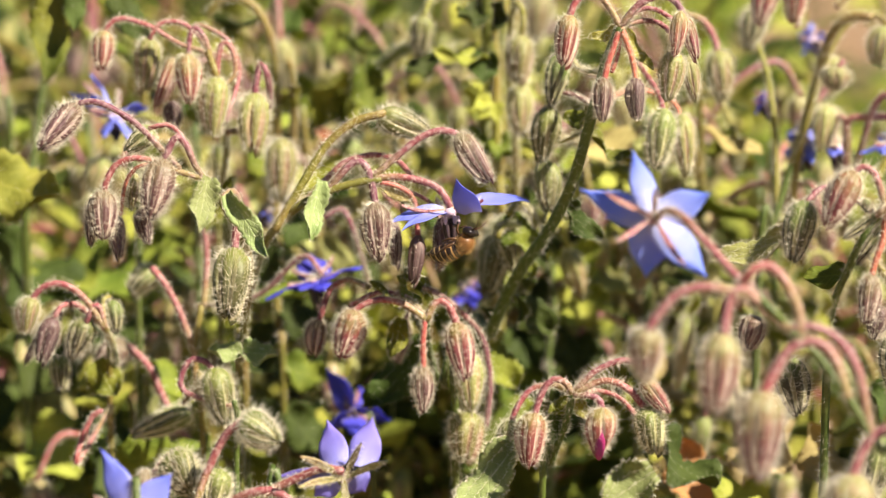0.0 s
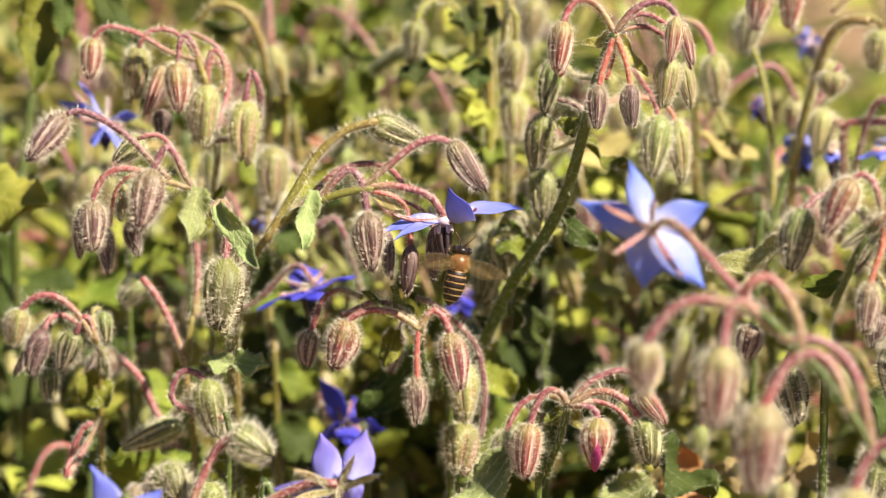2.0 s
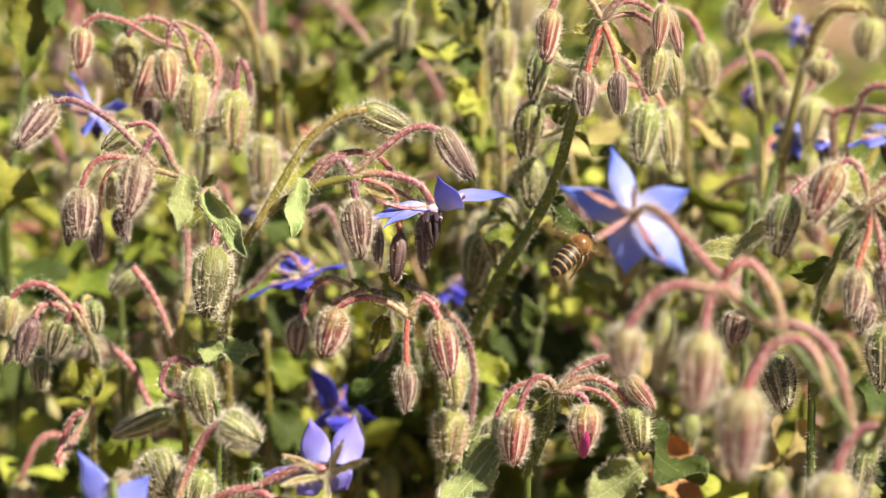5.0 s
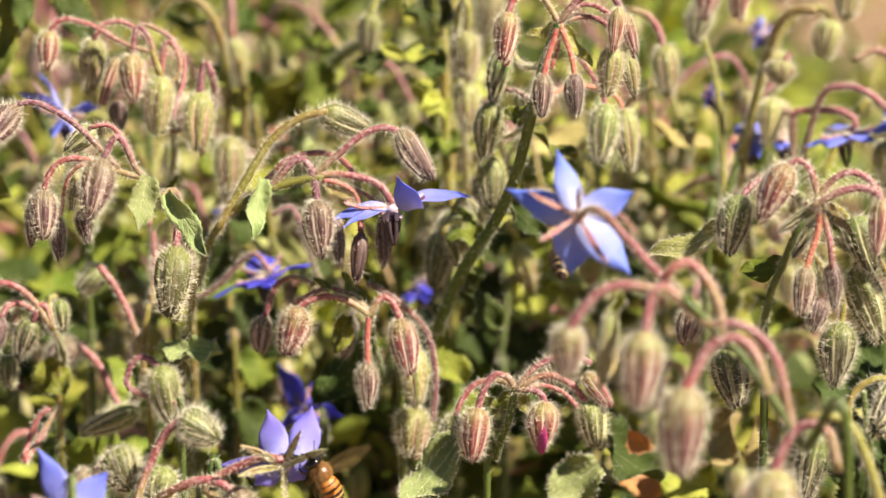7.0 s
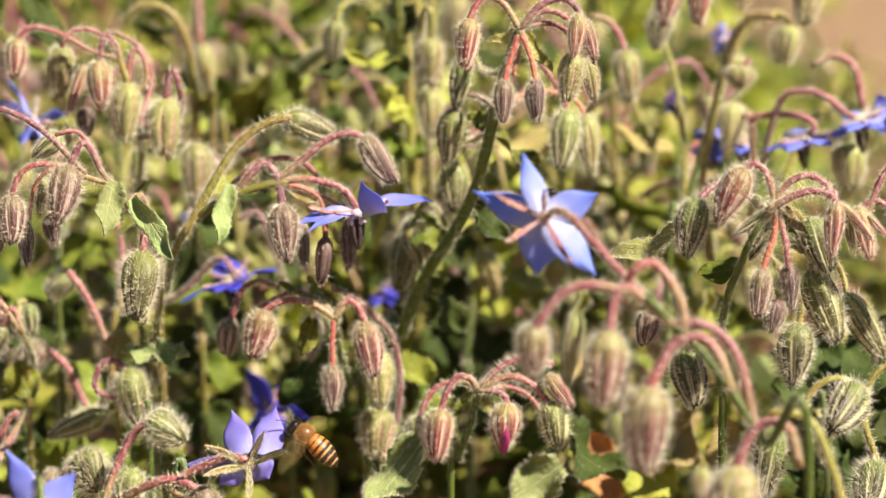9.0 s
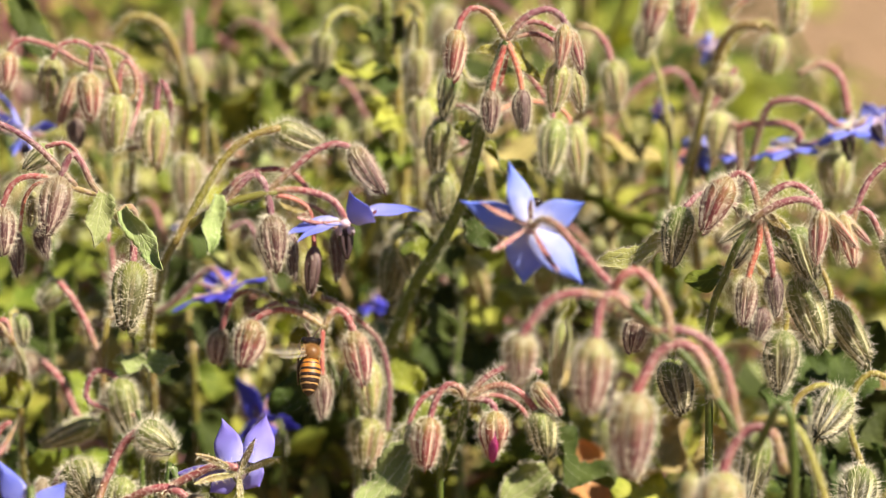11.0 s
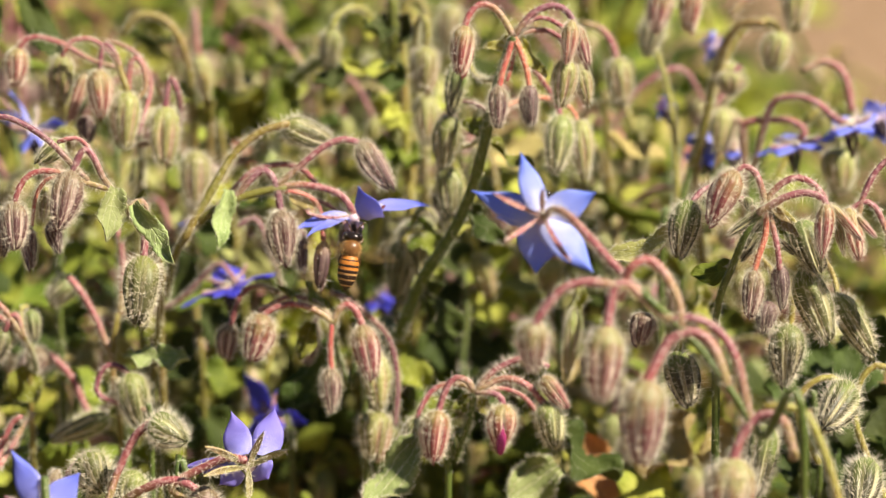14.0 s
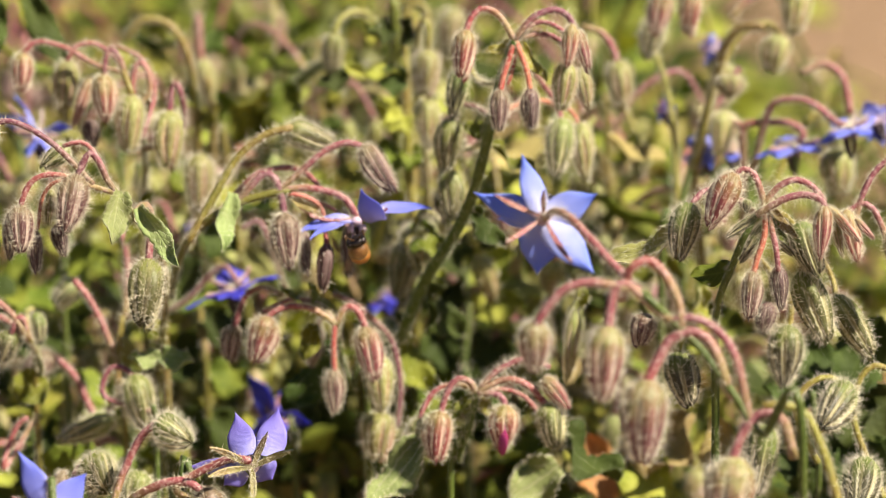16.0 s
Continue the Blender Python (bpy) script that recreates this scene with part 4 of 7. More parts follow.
stalk(p, "flower_stalk", [(0.0902, -0.0445, 0.5692), (0.0845, -0.0394, 0.5731), (0.0796, -0.0392, 0.5737), (0.0762, -0.0419, 0.5714)], 0.00082, 0.00082, "red", 1.4)
bud(p, (0.0752, -0.0457, 0.5727), (0.0728, -0.0490, 0.5602), 0.0085, "moss", 1.0)
leaf(p, (0.0754, -0.0396, 0.5644), (0.0574, -0.0316, 0.5556), 0.0062, "pale", (0.00, -0.70, 0.72), 0.20, 0.30, 5.0)
stalk(p, "flower_stalk", [(0.0910, -0.0480, 0.5717), (0.0945, -0.0469, 0.5759), (0.0987, -0.0465, 0.5775), (0.1023, -0.0469, 0.5758), (0.1046, -0.0478, 0.5727)], 0.00088, 0.00082, "red", 1.4)
stalk(p, "flower_stalk", [(0.0896, -0.0504, 0.5707), (0.0956, -0.0504, 0.5742), (0.1004, -0.0502, 0.5750), (0.1036, -0.0506, 0.5737), (0.1047, -0.0512, 0.5713)], 0.00094, 0.00088, "purple", 1.4)
bud(p, (0.1043, -0.0508, 0.5729), (0.1031, -0.0539, 0.5614), 0.0051, "red", 1.0)
bud(p, (0.1056, -0.0500, 0.5720), (0.1120, -0.0520, 0.5645), 0.0026, "red", 1.0)
bud(p, (0.1098, -0.0424, 0.5695), (0.1125, -0.0454, 0.5583), 0.0054, "red", 1.2)
stalk(p, "flower_stalk", [(0.0916, -0.0481, 0.5714), (0.0915, -0.0495, 0.5661), (0.0896, -0.0510, 0.5605), (0.0886, -0.0519, 0.5572)], 0.00076, 0.00076, "orange", 1.0)
bud(p, (0.0887, -0.0516, 0.5584), (0.0875, -0.0543, 0.5483), 0.0056, "grey", 1.0)
stalk(p, "flower_stalk", [(0.0922, -0.0481, 0.5713), (0.0933, -0.0495, 0.5661), (0.0940, -0.0505, 0.5625), (0.0943, -0.0516, 0.5584)], 0.00070, 0.00070, "red", 1.0)
bud(p, (0.0945, -0.0493, 0.5591), (0.0949, -0.0519, 0.5493), 0.0052, "dark", 1.0)
stalk(p, "flower_stalk", [(0.0923, -0.0422, 0.5702), (0.0976, -0.0389, 0.5670), (0.1010, -0.0367, 0.5600), (0.1011, -0.0386, 0.5528)], 0.00082, 0.00082, "olive", 1.0)
bud(p, (0.1009, -0.0381, 0.5546), (0.1062, -0.0424, 0.5387), 0.0098, "green", 1.0)
stalk(p, "flower_stalk", [(0.0927, -0.0383, 0.5692), (0.1034, -0.0267, 0.5586), (0.1088, -0.0267, 0.5508), (0.1101, -0.0304, 0.5446)], 0.00070, 0.00070, "olive", 1.0)
bud(p, (0.1092, -0.0299, 0.5464), (0.1178, -0.0335, 0.5332), 0.0080, "green", 1.0)
bud(p, (0.0912, -0.0484, 0.5703), (0.0829, -0.0497, 0.5655), 0.0033, "moss", 1.2)
bud(p, (0.0878, -0.0475, 0.5736), (0.0876, -0.0483, 0.5708), 0.0026, "moss", 1.0)
bud(p, (0.1000, -0.0392, 0.5660), (0.1044, -0.0422, 0.5548), 0.0088, "moss", 1.0)
bud(p, (0.1112, -0.0497, 0.5693), (0.1153, -0.0509, 0.5648), 0.0021, "red", 1.0)
bud(p, (0.1068, -0.0487, 0.5691), (0.1084, -0.0510, 0.5607), 0.0026, "pale", 1.0)
bud(p, (0.0928, -0.0454, 0.5660), (0.0983, -0.0469, 0.5605), 0.0026, "moss", 1.0)
bud(p, (0.0927, -0.0391, 0.5664), (0.0869, -0.0414, 0.5577), 0.0048, "moss", 1.2)
leaf(p, (0.0931, -0.0461, 0.5712), (0.0987, -0.0479, 0.5645), 0.0024, "yellow", (0.00, -0.85, 0.53), 0.25, 0.30, 1.0)
leaf(p, (0.0927, -0.0465, 0.5697), (0.0969, -0.0483, 0.5629), 0.0021, "mid", (0.00, -0.85, 0.53), 0.25, 0.30, 1.0)
leaf(p, (0.0861, -0.0379, 0.5552), (0.0767, -0.0344, 0.5529), 0.0060, "mid", (0.00, -0.70, 0.72), 0.20, 0.15, 0.0)
bud(p, (0.1022, -0.0018, 0.5319), (0.1010, -0.0056, 0.5174), 0.0101, "moss", 1.0)
stalk(p, "flower_stalk", [(0.0880, -0.0302, 0.5611), (0.1011, -0.0045, 0.5408), (0.1031, -0.0011, 0.5344), (0.1023, -0.0021, 0.5306)], 0.00082, 0.00082, "olive", 1.0)
bud(p, (0.0971, -0.0052, 0.5384), (0.0957, -0.0072, 0.5309), 0.0063, "dark", 1.0)
stalk(p, "flower_stalk", [(0.1046, -0.0435, 0.5115), (0.1004, -0.0412, 0.5200), (0.1002, -0.0397, 0.5254), (0.1034, -0.0388, 0.5289), (0.1077, -0.0385, 0.5299), (0.1111, -0.0393, 0.5270)], 0.00082, 0.00082, "olive", 1.0)
bud(p, (0.1114, -0.0390, 0.5282), (0.1041, -0.0510, 0.5218), 0.0096, "moss", 1.0)
stalk(p, "flower_stalk", [(0.1208, -0.0363, 0.4995), (0.1142, -0.0317, 0.5167), (0.1150, -0.0294, 0.5252), (0.1188, -0.0283, 0.5293), (0.1239, -0.0287, 0.5277)], 0.00082, 0.00082, "olive", 1.0)
bud(p, (0.1159, -0.0384, 0.5109), (0.1118, -0.0514, 0.5010), 0.0102, "moss", 1.0)
bud(p, (0.0929, -0.0411, 0.5201), (0.0901, -0.0453, 0.5045), 0.0090, "moss", 1.0)
bud(p, (0.0742, -0.0300, 0.5342), (0.0762, -0.0340, 0.5219), 0.0098, "moss", 1.0)
stalk(p, "flower_stalk", [(0.0825, -0.0310, 0.5320), (0.0797, -0.0300, 0.5372), (0.0757, -0.0300, 0.5376), (0.0742, -0.0300, 0.5339)], 0.00080, 0.00080, "olive", 1.0)
bud(p, (0.0665, -0.0346, 0.5446), (0.0651, -0.0365, 0.5374), 0.0072, "grey", 1.0)
stalk(p, "flower_stalk", [(0.1117, -0.0399, 0.5632), (0.1143, -0.0377, 0.5715), (0.1181, -0.0361, 0.5774), (0.1243, -0.0352, 0.5809)], 0.00082, 0.00070, "red", 1.0)
stalk(p, "flower_stalk", [(0.1202, -0.0406, 0.5607), (0.1167, -0.0385, 0.5685), (0.1136, -0.0382, 0.5697), (0.1105, -0.0388, 0.5674)], 0.00082, 0.00070, "red", 1.0)
bud(p, (0.1216, -0.0393, 0.5655), (0.1238, -0.0425, 0.5535), 0.0083, "green", 1.0)

p = plant((-0.0004, 0.0407, 0.0000), "borage sprig with striped red and cream buds on short stalks")
stalk(p, "stem", [(-0.0004, 0.0407, -0.0100), (0.0003, 0.0399, 0.0988), (0.0014, 0.0485, 0.2717), (0.0030, 0.0368, 0.4940), (-0.0010, 0.0351, 0.5071), (-0.0035, 0.0262, 0.5202), (-0.0038, 0.0200, 0.5279)], 0.00130, 0.00091, "green", 0.7)
stem_leaves(p, (0.0030, 0.0368, 0.4940))
stalk(p, "flower_stalk", [(-0.0038, 0.0200, 0.5279), (-0.0092, 0.0209, 0.5313), (-0.0144, 0.0211, 0.5323), (-0.0185, 0.0208, 0.5311), (-0.0210, 0.0203, 0.5291)], 0.00091, 0.00085, "red", 1.0)
bud(p, (-0.0204, 0.0186, 0.5306), (-0.0237, 0.0157, 0.5198), 0.0086, "red", 1.0)
stalk(p, "flower_stalk", [(-0.0041, 0.0200, 0.5281), (-0.0046, 0.0187, 0.5231), (-0.0045, 0.0168, 0.5163)], 0.00072, 0.00078, "orange", 1.0)
bud(p, (-0.0047, 0.0172, 0.5175), (-0.0048, 0.0143, 0.5069), 0.0062, "grey", 1.0)
stalk(p, "flower_stalk", [(-0.0038, 0.0199, 0.5276), (-0.0025, 0.0207, 0.5306), (-0.0005, 0.0211, 0.5320), (0.0019, 0.0205, 0.5300), (0.0033, 0.0195, 0.5261)], 0.00091, 0.00098, "red", 1.0)
bud(p, (0.0031, 0.0198, 0.5273), (0.0050, 0.0163, 0.5141), 0.0081, "red", 1.0)
bud(p, (0.0060, 0.0316, 0.5172), (0.0065, 0.0277, 0.5028), 0.0082, "pale", 1.0)
stalk(p, "flower_stalk", [(-0.0047, 0.0296, 0.5328), (-0.0002, 0.0290, 0.5309), (0.0050, 0.0336, 0.5248), (0.0093, 0.0361, 0.5185), (0.0111, 0.0373, 0.5077), (0.0103, 0.0384, 0.4962)], 0.00078, 0.00078, "purple", 1.0)
stalk(p, "flower_stalk", [(-0.0039, 0.0258, 0.5267), (-0.0087, 0.0290, 0.5307), (-0.0152, 0.0292, 0.5316), (-0.0217, 0.0285, 0.5287)], 0.00078, 0.00065, "purple", 1.0)
leaf(p, (-0.0039, 0.0259, 0.5271), (-0.0171, 0.0280, 0.5347), 0.0034, "mid", (0.00, -0.16, 0.99), 0.20, 0.20, 0.6)
leaf(p, (-0.0054, 0.0284, 0.5284), (-0.0106, 0.0302, 0.5354), 0.0034, "mid", (0.00, -0.16, 0.99), 0.20, 0.20, 0.6)
leaf(p, (-0.0094, 0.0335, 0.5242), (-0.0121, 0.0311, 0.5153), 0.0053, "mid", (0.00, -0.75, 0.66), 0.20, 0.20, 0.6)
stalk(p, "flower_stalk", [(-0.0171, 0.0296, 0.5329), (-0.0225, 0.0339, 0.5335), (-0.0264, 0.0333, 0.5312), (-0.0283, 0.0319, 0.5261), (-0.0295, 0.0312, 0.5234)], 0.00072, 0.00078, "red", 1.0)
bud(p, (-0.0293, 0.0315, 0.5245), (-0.0300, 0.0293, 0.5163), 0.0061, "grey", 1.0)
bud(p, (-0.0096, 0.0440, 0.5211), (-0.0109, 0.0413, 0.5108), 0.0062, "grey", 1.0)
stalk(p, "flower_stalk", [(-0.0039, 0.0238, 0.5267), (-0.0068, 0.0341, 0.5267), (-0.0089, 0.0431, 0.5214)], 0.00052, 0.00052, "red", 1.0)
bud(p, (0.0056, 0.0355, 0.5007), (0.0052, 0.0323, 0.4888), 0.0107, "pale", 1.0)
leaf(p, (0.0169, 0.0031, 0.5038), (0.0034, -0.0087, 0.4905), 0.0103, "sage", (-0.44, -0.80, 0.40), 0.20, 0.30, 8.0)
leaf(p, (-0.0043, 0.0570, 0.5116), (-0.0182, 0.0623, 0.4929), 0.0109, "dark", (0.00, -0.70, 0.72), 0.25, 0.30, 1.0)
leaf(p, (0.0081, 0.0769, 0.5085), (0.0180, 0.0828, 0.4920), 0.0112, "mid", (0.00, -0.70, 0.72), 0.25, 0.30, 1.0)

p = plant((0.0236, 0.0218, 0.0000), "borage sprig with green and red buds, one showing a magenta petal")
stalk(p, "stem", [(0.0236, 0.0218, -0.0100), (0.0234, 0.0193, 0.0968), (0.0232, 0.0249, 0.2662), (0.0228, 0.0092, 0.4840), (0.0247, 0.0084, 0.4965), (0.0280, 0.0052, 0.5077), (0.0292, 0.0012, 0.5157)], 0.00128, 0.00089, "green", 0.7)
stem_leaves(p, (0.0228, 0.0092, 0.4840))
stalk(p, "flower_stalk", [(0.0292, 0.0012, 0.5157), (0.0278, 0.0018, 0.5181), (0.0250, 0.0020, 0.5190), (0.0225, 0.0013, 0.5163), (0.0204, -0.0002, 0.5106)], 0.00089, 0.00089, "red", 1.0)
bud(p, (0.0204, -0.0018, 0.5123), (0.0196, -0.0050, 0.5006), 0.0084, "red", 1.0)
stalk(p, "flower_stalk", [(0.0291, 0.0070, 0.5142), (0.0253, 0.0094, 0.5154), (0.0202, 0.0091, 0.5144), (0.0171, 0.0081, 0.5108), (0.0154, 0.0070, 0.5065)], 0.00077, 0.00077, "red", 1.0)
bud(p, (0.0157, 0.0073, 0.5078), (0.0136, 0.0043, 0.4964), 0.0070, "green", 1.0)
stalk(p, "flower_stalk", [(0.0295, 0.0013, 0.5160), (0.0339, 0.0024, 0.5204), (0.0390, 0.0031, 0.5228), (0.0428, 0.0031, 0.5230), (0.0466, 0.0026, 0.5211)], 0.00083, 0.00083, "purple", 1.4)
bud(p, (0.0449, 0.0001, 0.5195), (0.0510, -0.0019, 0.5122), 0.0053, "red", 1.0)
stalk(p, "flower_stalk", [(0.0295, 0.0012, 0.5158), (0.0362, 0.0020, 0.5187), (0.0415, 0.0015, 0.5171), (0.0450, 0.0005, 0.5134), (0.0463, 0.0001, 0.5116)], 0.00089, 0.00089, "red", 1.4)
bud(p, (0.0460, 0.0005, 0.5132), (0.0478, -0.0024, 0.5025), 0.0084, "green", 1.0)
stalk(p, "flower_stalk", [(0.0295, 0.0011, 0.5156), (0.0333, 0.0011, 0.5155), (0.0355, 0.0007, 0.5141), (0.0359, 0.0001, 0.5116)], 0.00089, 0.00096, "red", 1.0)
bud(p, (0.0355, -0.0053, 0.5147), (0.0348, -0.0082, 0.5040), 0.0086, "red", 1.0)
furled_petal(p, (0.0355, -0.0082, 0.5117), (0.0348, -0.0103, 0.5038), 0.0025)
stalk(p, "flower_stalk", [(0.0298, 0.0088, 0.5131), (0.0356, 0.0109, 0.5135), (0.0407, 0.0104, 0.5117), (0.0438, 0.0076, 0.5089)], 0.00064, 0.00064, "red", 1.0)
leaf(p, (0.0298, 0.0086, 0.5126), (0.0240, 0.0076, 0.5090), 0.0039, "mid", (0.00, -0.85, 0.53), 0.25, 0.30, 1.0)
leaf(p, (0.0304, 0.0086, 0.5124), (0.0329, 0.0073, 0.5077), 0.0034, "light", (0.00, -0.85, 0.53), 0.25, 0.30, 1.0)
leaf(p, (0.0490, 0.0367, 0.4938), (0.0649, 0.0336, 0.4821), 0.0148, "dark", (0.00, -0.16, 0.99), 0.25, 0.30, 1.0)
leaf(p, (0.0729, 0.0623, 0.4735), (0.0868, 0.0662, 0.4881), 0.0153, "yellow", (0.00, -0.16, 0.99), 0.25, 0.30, 1.0)
leaf(p, (0.0496, 0.0251, 0.4893), (0.0377, 0.0231, 0.4817), 0.0119, "sage", (0.18, -0.79, 0.59), 0.20, 0.30, 5.0)

p = plant((-0.0601, 0.0822, 0.0000), "borage sprig in half shade with small brown buds")
stalk(p, "stem", [(-0.0601, 0.0822, -0.0100), (-0.0597, 0.0757, 0.0971), (-0.0590, 0.0745, 0.2671), (-0.0581, 0.0500, 0.4856), (-0.0594, 0.0536, 0.4988), (-0.0600, 0.0564, 0.5093), (-0.0586, 0.0592, 0.5198)], 0.00137, 0.00082, "olive", 0.7)
stem_leaves(p, (-0.0581, 0.0500, 0.4856))
stalk(p, "flower_stalk", [(-0.0600, 0.0562, 0.5086), (-0.0638, 0.0588, 0.5185), (-0.0674, 0.0606, 0.5250), (-0.0705, 0.0616, 0.5287)], 0.00089, 0.00096, "red", 1.0)
bud(p, (-0.0706, 0.0712, 0.5261), (-0.0767, 0.0696, 0.5200), 0.0080, "green", 1.0)
stalk(p, "flower_stalk", [(-0.0609, 0.0734, 0.4954), (-0.0680, 0.0813, 0.4863), (-0.0736, 0.0840, 0.4965), (-0.0783, 0.0853, 0.5012), (-0.0813, 0.0858, 0.5031)], 0.00103, 0.00103, "red", 1.0)
bud(p, (-0.0794, 0.0858, 0.5031), (-0.0876, 0.0839, 0.4960), 0.0096, "grey", 1.0)
stalk(p, "flower_stalk", [(-0.0587, 0.0688, 0.5170), (-0.0579, 0.0716, 0.5276), (-0.0586, 0.0738, 0.5356), (-0.0599, 0.0748, 0.5396)], 0.00096, 0.00082, "red", 1.0)

p = plant((-0.0793, 0.0570, 0.0000), "borage sprig, drooping bunch of brown-red buds, some darkened as backlit")
stalk(p, "stem", [(-0.0793, 0.0570, -0.0100), (-0.0797, 0.0570, 0.0984), (-0.0802, 0.0670, 0.2706), (-0.0810, 0.0569, 0.4921), (-0.0786, 0.0509, 0.5082), (-0.0792, 0.0338, 0.5217)], 0.00133, 0.00080, "olive", 0.7)
stem_leaves(p, (-0.0810, 0.0569, 0.4921))
stalk(p, "flower_stalk", [(-0.0795, 0.0339, 0.5220), (-0.0844, 0.0357, 0.5287), (-0.0894, 0.0365, 0.5317), (-0.0939, 0.0363, 0.5310), (-0.0971, 0.0354, 0.5275)], 0.00086, 0.00086, "red", 1.0)
bud(p, (-0.0968, 0.0357, 0.5287), (-0.0979, 0.0335, 0.5203), 0.0066, "pale", 1.0)
stalk(p, "flower_stalk", [(-0.0795, 0.0338, 0.5217), (-0.0862, 0.0391, 0.5257), (-0.0897, 0.0351, 0.5266), (-0.0916, 0.0342, 0.5231)], 0.00080, 0.00080, "red", 1.0)
# dark and moss kinds put the shaded, backlit faces into the bud colour
bud(p, (-0.0901, 0.0408, 0.5246), (-0.0991, 0.0374, 0.5118), 0.0045, "dark", 0.6)
bud(p, (-0.0912, 0.0316, 0.5249), (-0.0940, 0.0288, 0.5146), 0.0066, "dark", 0.5)
stalk(p, "flower_stalk", [(-0.0792, 0.0338, 0.5215), (-0.0805, 0.0350, 0.5262), (-0.0822, 0.0351, 0.5266), (-0.0837, 0.0342, 0.5230)], 0.00080, 0.00080, "red", 1.0)
bud(p, (-0.0837, 0.0364, 0.5235), (-0.0876, 0.0338, 0.5138), 0.0080, "moss", 0.6)
bud(p, (-0.0912, 0.0417, 0.5125), (-0.0907, 0.0396, 0.5045), 0.0059, "moss", 0.6)
bud(p, (-0.0784, 0.0413, 0.5264), (-0.0772, 0.0392, 0.5187), 0.0053, "moss", 0.6)
stalk(p, "flower_stalk", [(-0.0792, 0.0338, 0.5215), (-0.0802, 0.0394, 0.5270), (-0.0787, 0.0415, 0.5271)], 0.00053, 0.00053, "olive", 1.0)
stalk(p, "flower_stalk", [(-0.0800, 0.0481, 0.4978), (-0.0859, 0.0257, 0.4913), (-0.0846, 0.0272, 0.4970), (-0.0822, 0.0285, 0.5018), (-0.0800, 0.0288, 0.5029)], 0.00066, 0.00080, "red", 1.0)
leaf(p, (-0.0845, 0.0557, 0.5068), (-0.0791, 0.0536, 0.4989), 0.0096, "mid", (0.00, -0.85, 0.53), 0.25, 0.30, 1.0)

p = plant((-0.0517, -0.0446, 0.0000), "borage sprig with plump bristly light-green buds")
stalk(p, "stem", [(-0.0517, -0.0446, -0.0100), (-0.0509, -0.0328, 0.0974), (-0.0496, -0.0023, 0.2677), (-0.0479, 0.0141, 0.4868), (-0.0466, 0.0127, 0.5009), (-0.0478, 0.0103, 0.5112)], 0.00106, 0.00071, "green", 0.7)
stem_leaves(p, (-0.0479, 0.0141, 0.4868))
stalk(p, "flower_stalk", [(-0.0484, 0.0195, 0.5069), (-0.0602, 0.0224, 0.5098), (-0.0602, 0.0237, 0.5149), (-0.0581, 0.0243, 0.5170), (-0.0550, 0.0241, 0.5163), (-0.0527, 0.0234, 0.5138)], 0.00076, 0.00082, "red", 1.0)
bud(p, (-0.0534, 0.0238, 0.5151), (-0.0504, 0.0203, 0.5020), 0.0100, "green", 1.0)
bud(p, (-0.0597, 0.0383, 0.4997), (-0.0743, 0.0368, 0.4941), 0.0075, "green", 1.0)
stalk(p, "flower_stalk", [(-0.0516, -0.0622, 0.5112), (-0.0492, -0.0603, 0.5180), (-0.0451, -0.0583, 0.5256), (-0.0413, -0.0575, 0.5287)], 0.00094, 0.00100, "red", 1.0)
bud(p, (-0.0420, -0.0576, 0.5283), (-0.0337, -0.0615, 0.5254), 0.0092, "green", 1.2)
stalk(p, "flower_stalk", [(-0.0634, -0.0473, 0.5085), (-0.0608, -0.0460, 0.5137), (-0.0583, -0.0462, 0.5166), (-0.0558, -0.0479, 0.5182)], 0.00094, 0.00100, "red", 1.0)
bud(p, (-0.0572, -0.0479, 0.5180), (-0.0531, -0.0539, 0.5113), 0.0105, "green", 1.2)
bud(p, (-0.0510, -0.0032, 0.4996), (-0.0523, -0.0058, 0.4898), 0.0094, "green", 1.0)

violet_plant = plant((-0.0361, -0.0500, 0.0000), "borage sprig with a violet-blue flower seen from behind")
stalk(violet_plant, "stem", [(-0.0361, -0.0500, -0.0100), (-0.0362, -0.0518, 0.1005), (-0.0364, -0.0451, 0.2764), (-0.0367, -0.0593, 0.5026), (-0.0320, -0.0612, 0.5110)], 0.00117, 0.00093, "green", 0.7)
stem_leaves(violet_plant, (-0.0367, -0.0593, 0.5026))
stalk(violet_plant, "flower_stalk", [(-0.0345, -0.0610, 0.5116), (-0.0373, -0.0621, 0.5152), (-0.0304, -0.0630, 0.5195), (-0.0249, -0.0644, 0.5221), (-0.0209, -0.0665, 0.5222)], 0.00105, 0.00093, "red", 1.0)
stalk(violet_plant, "flower_stalk", [(-0.0483, -0.0621, 0.5116), (-0.0438, -0.0642, 0.5150), (-0.0376, -0.0656, 0.5177), (-0.0331, -0.0659, 0.5167), (-0.0304, -0.0666, 0.5141)], 0.00105, 0.00105, "red", 1.0)
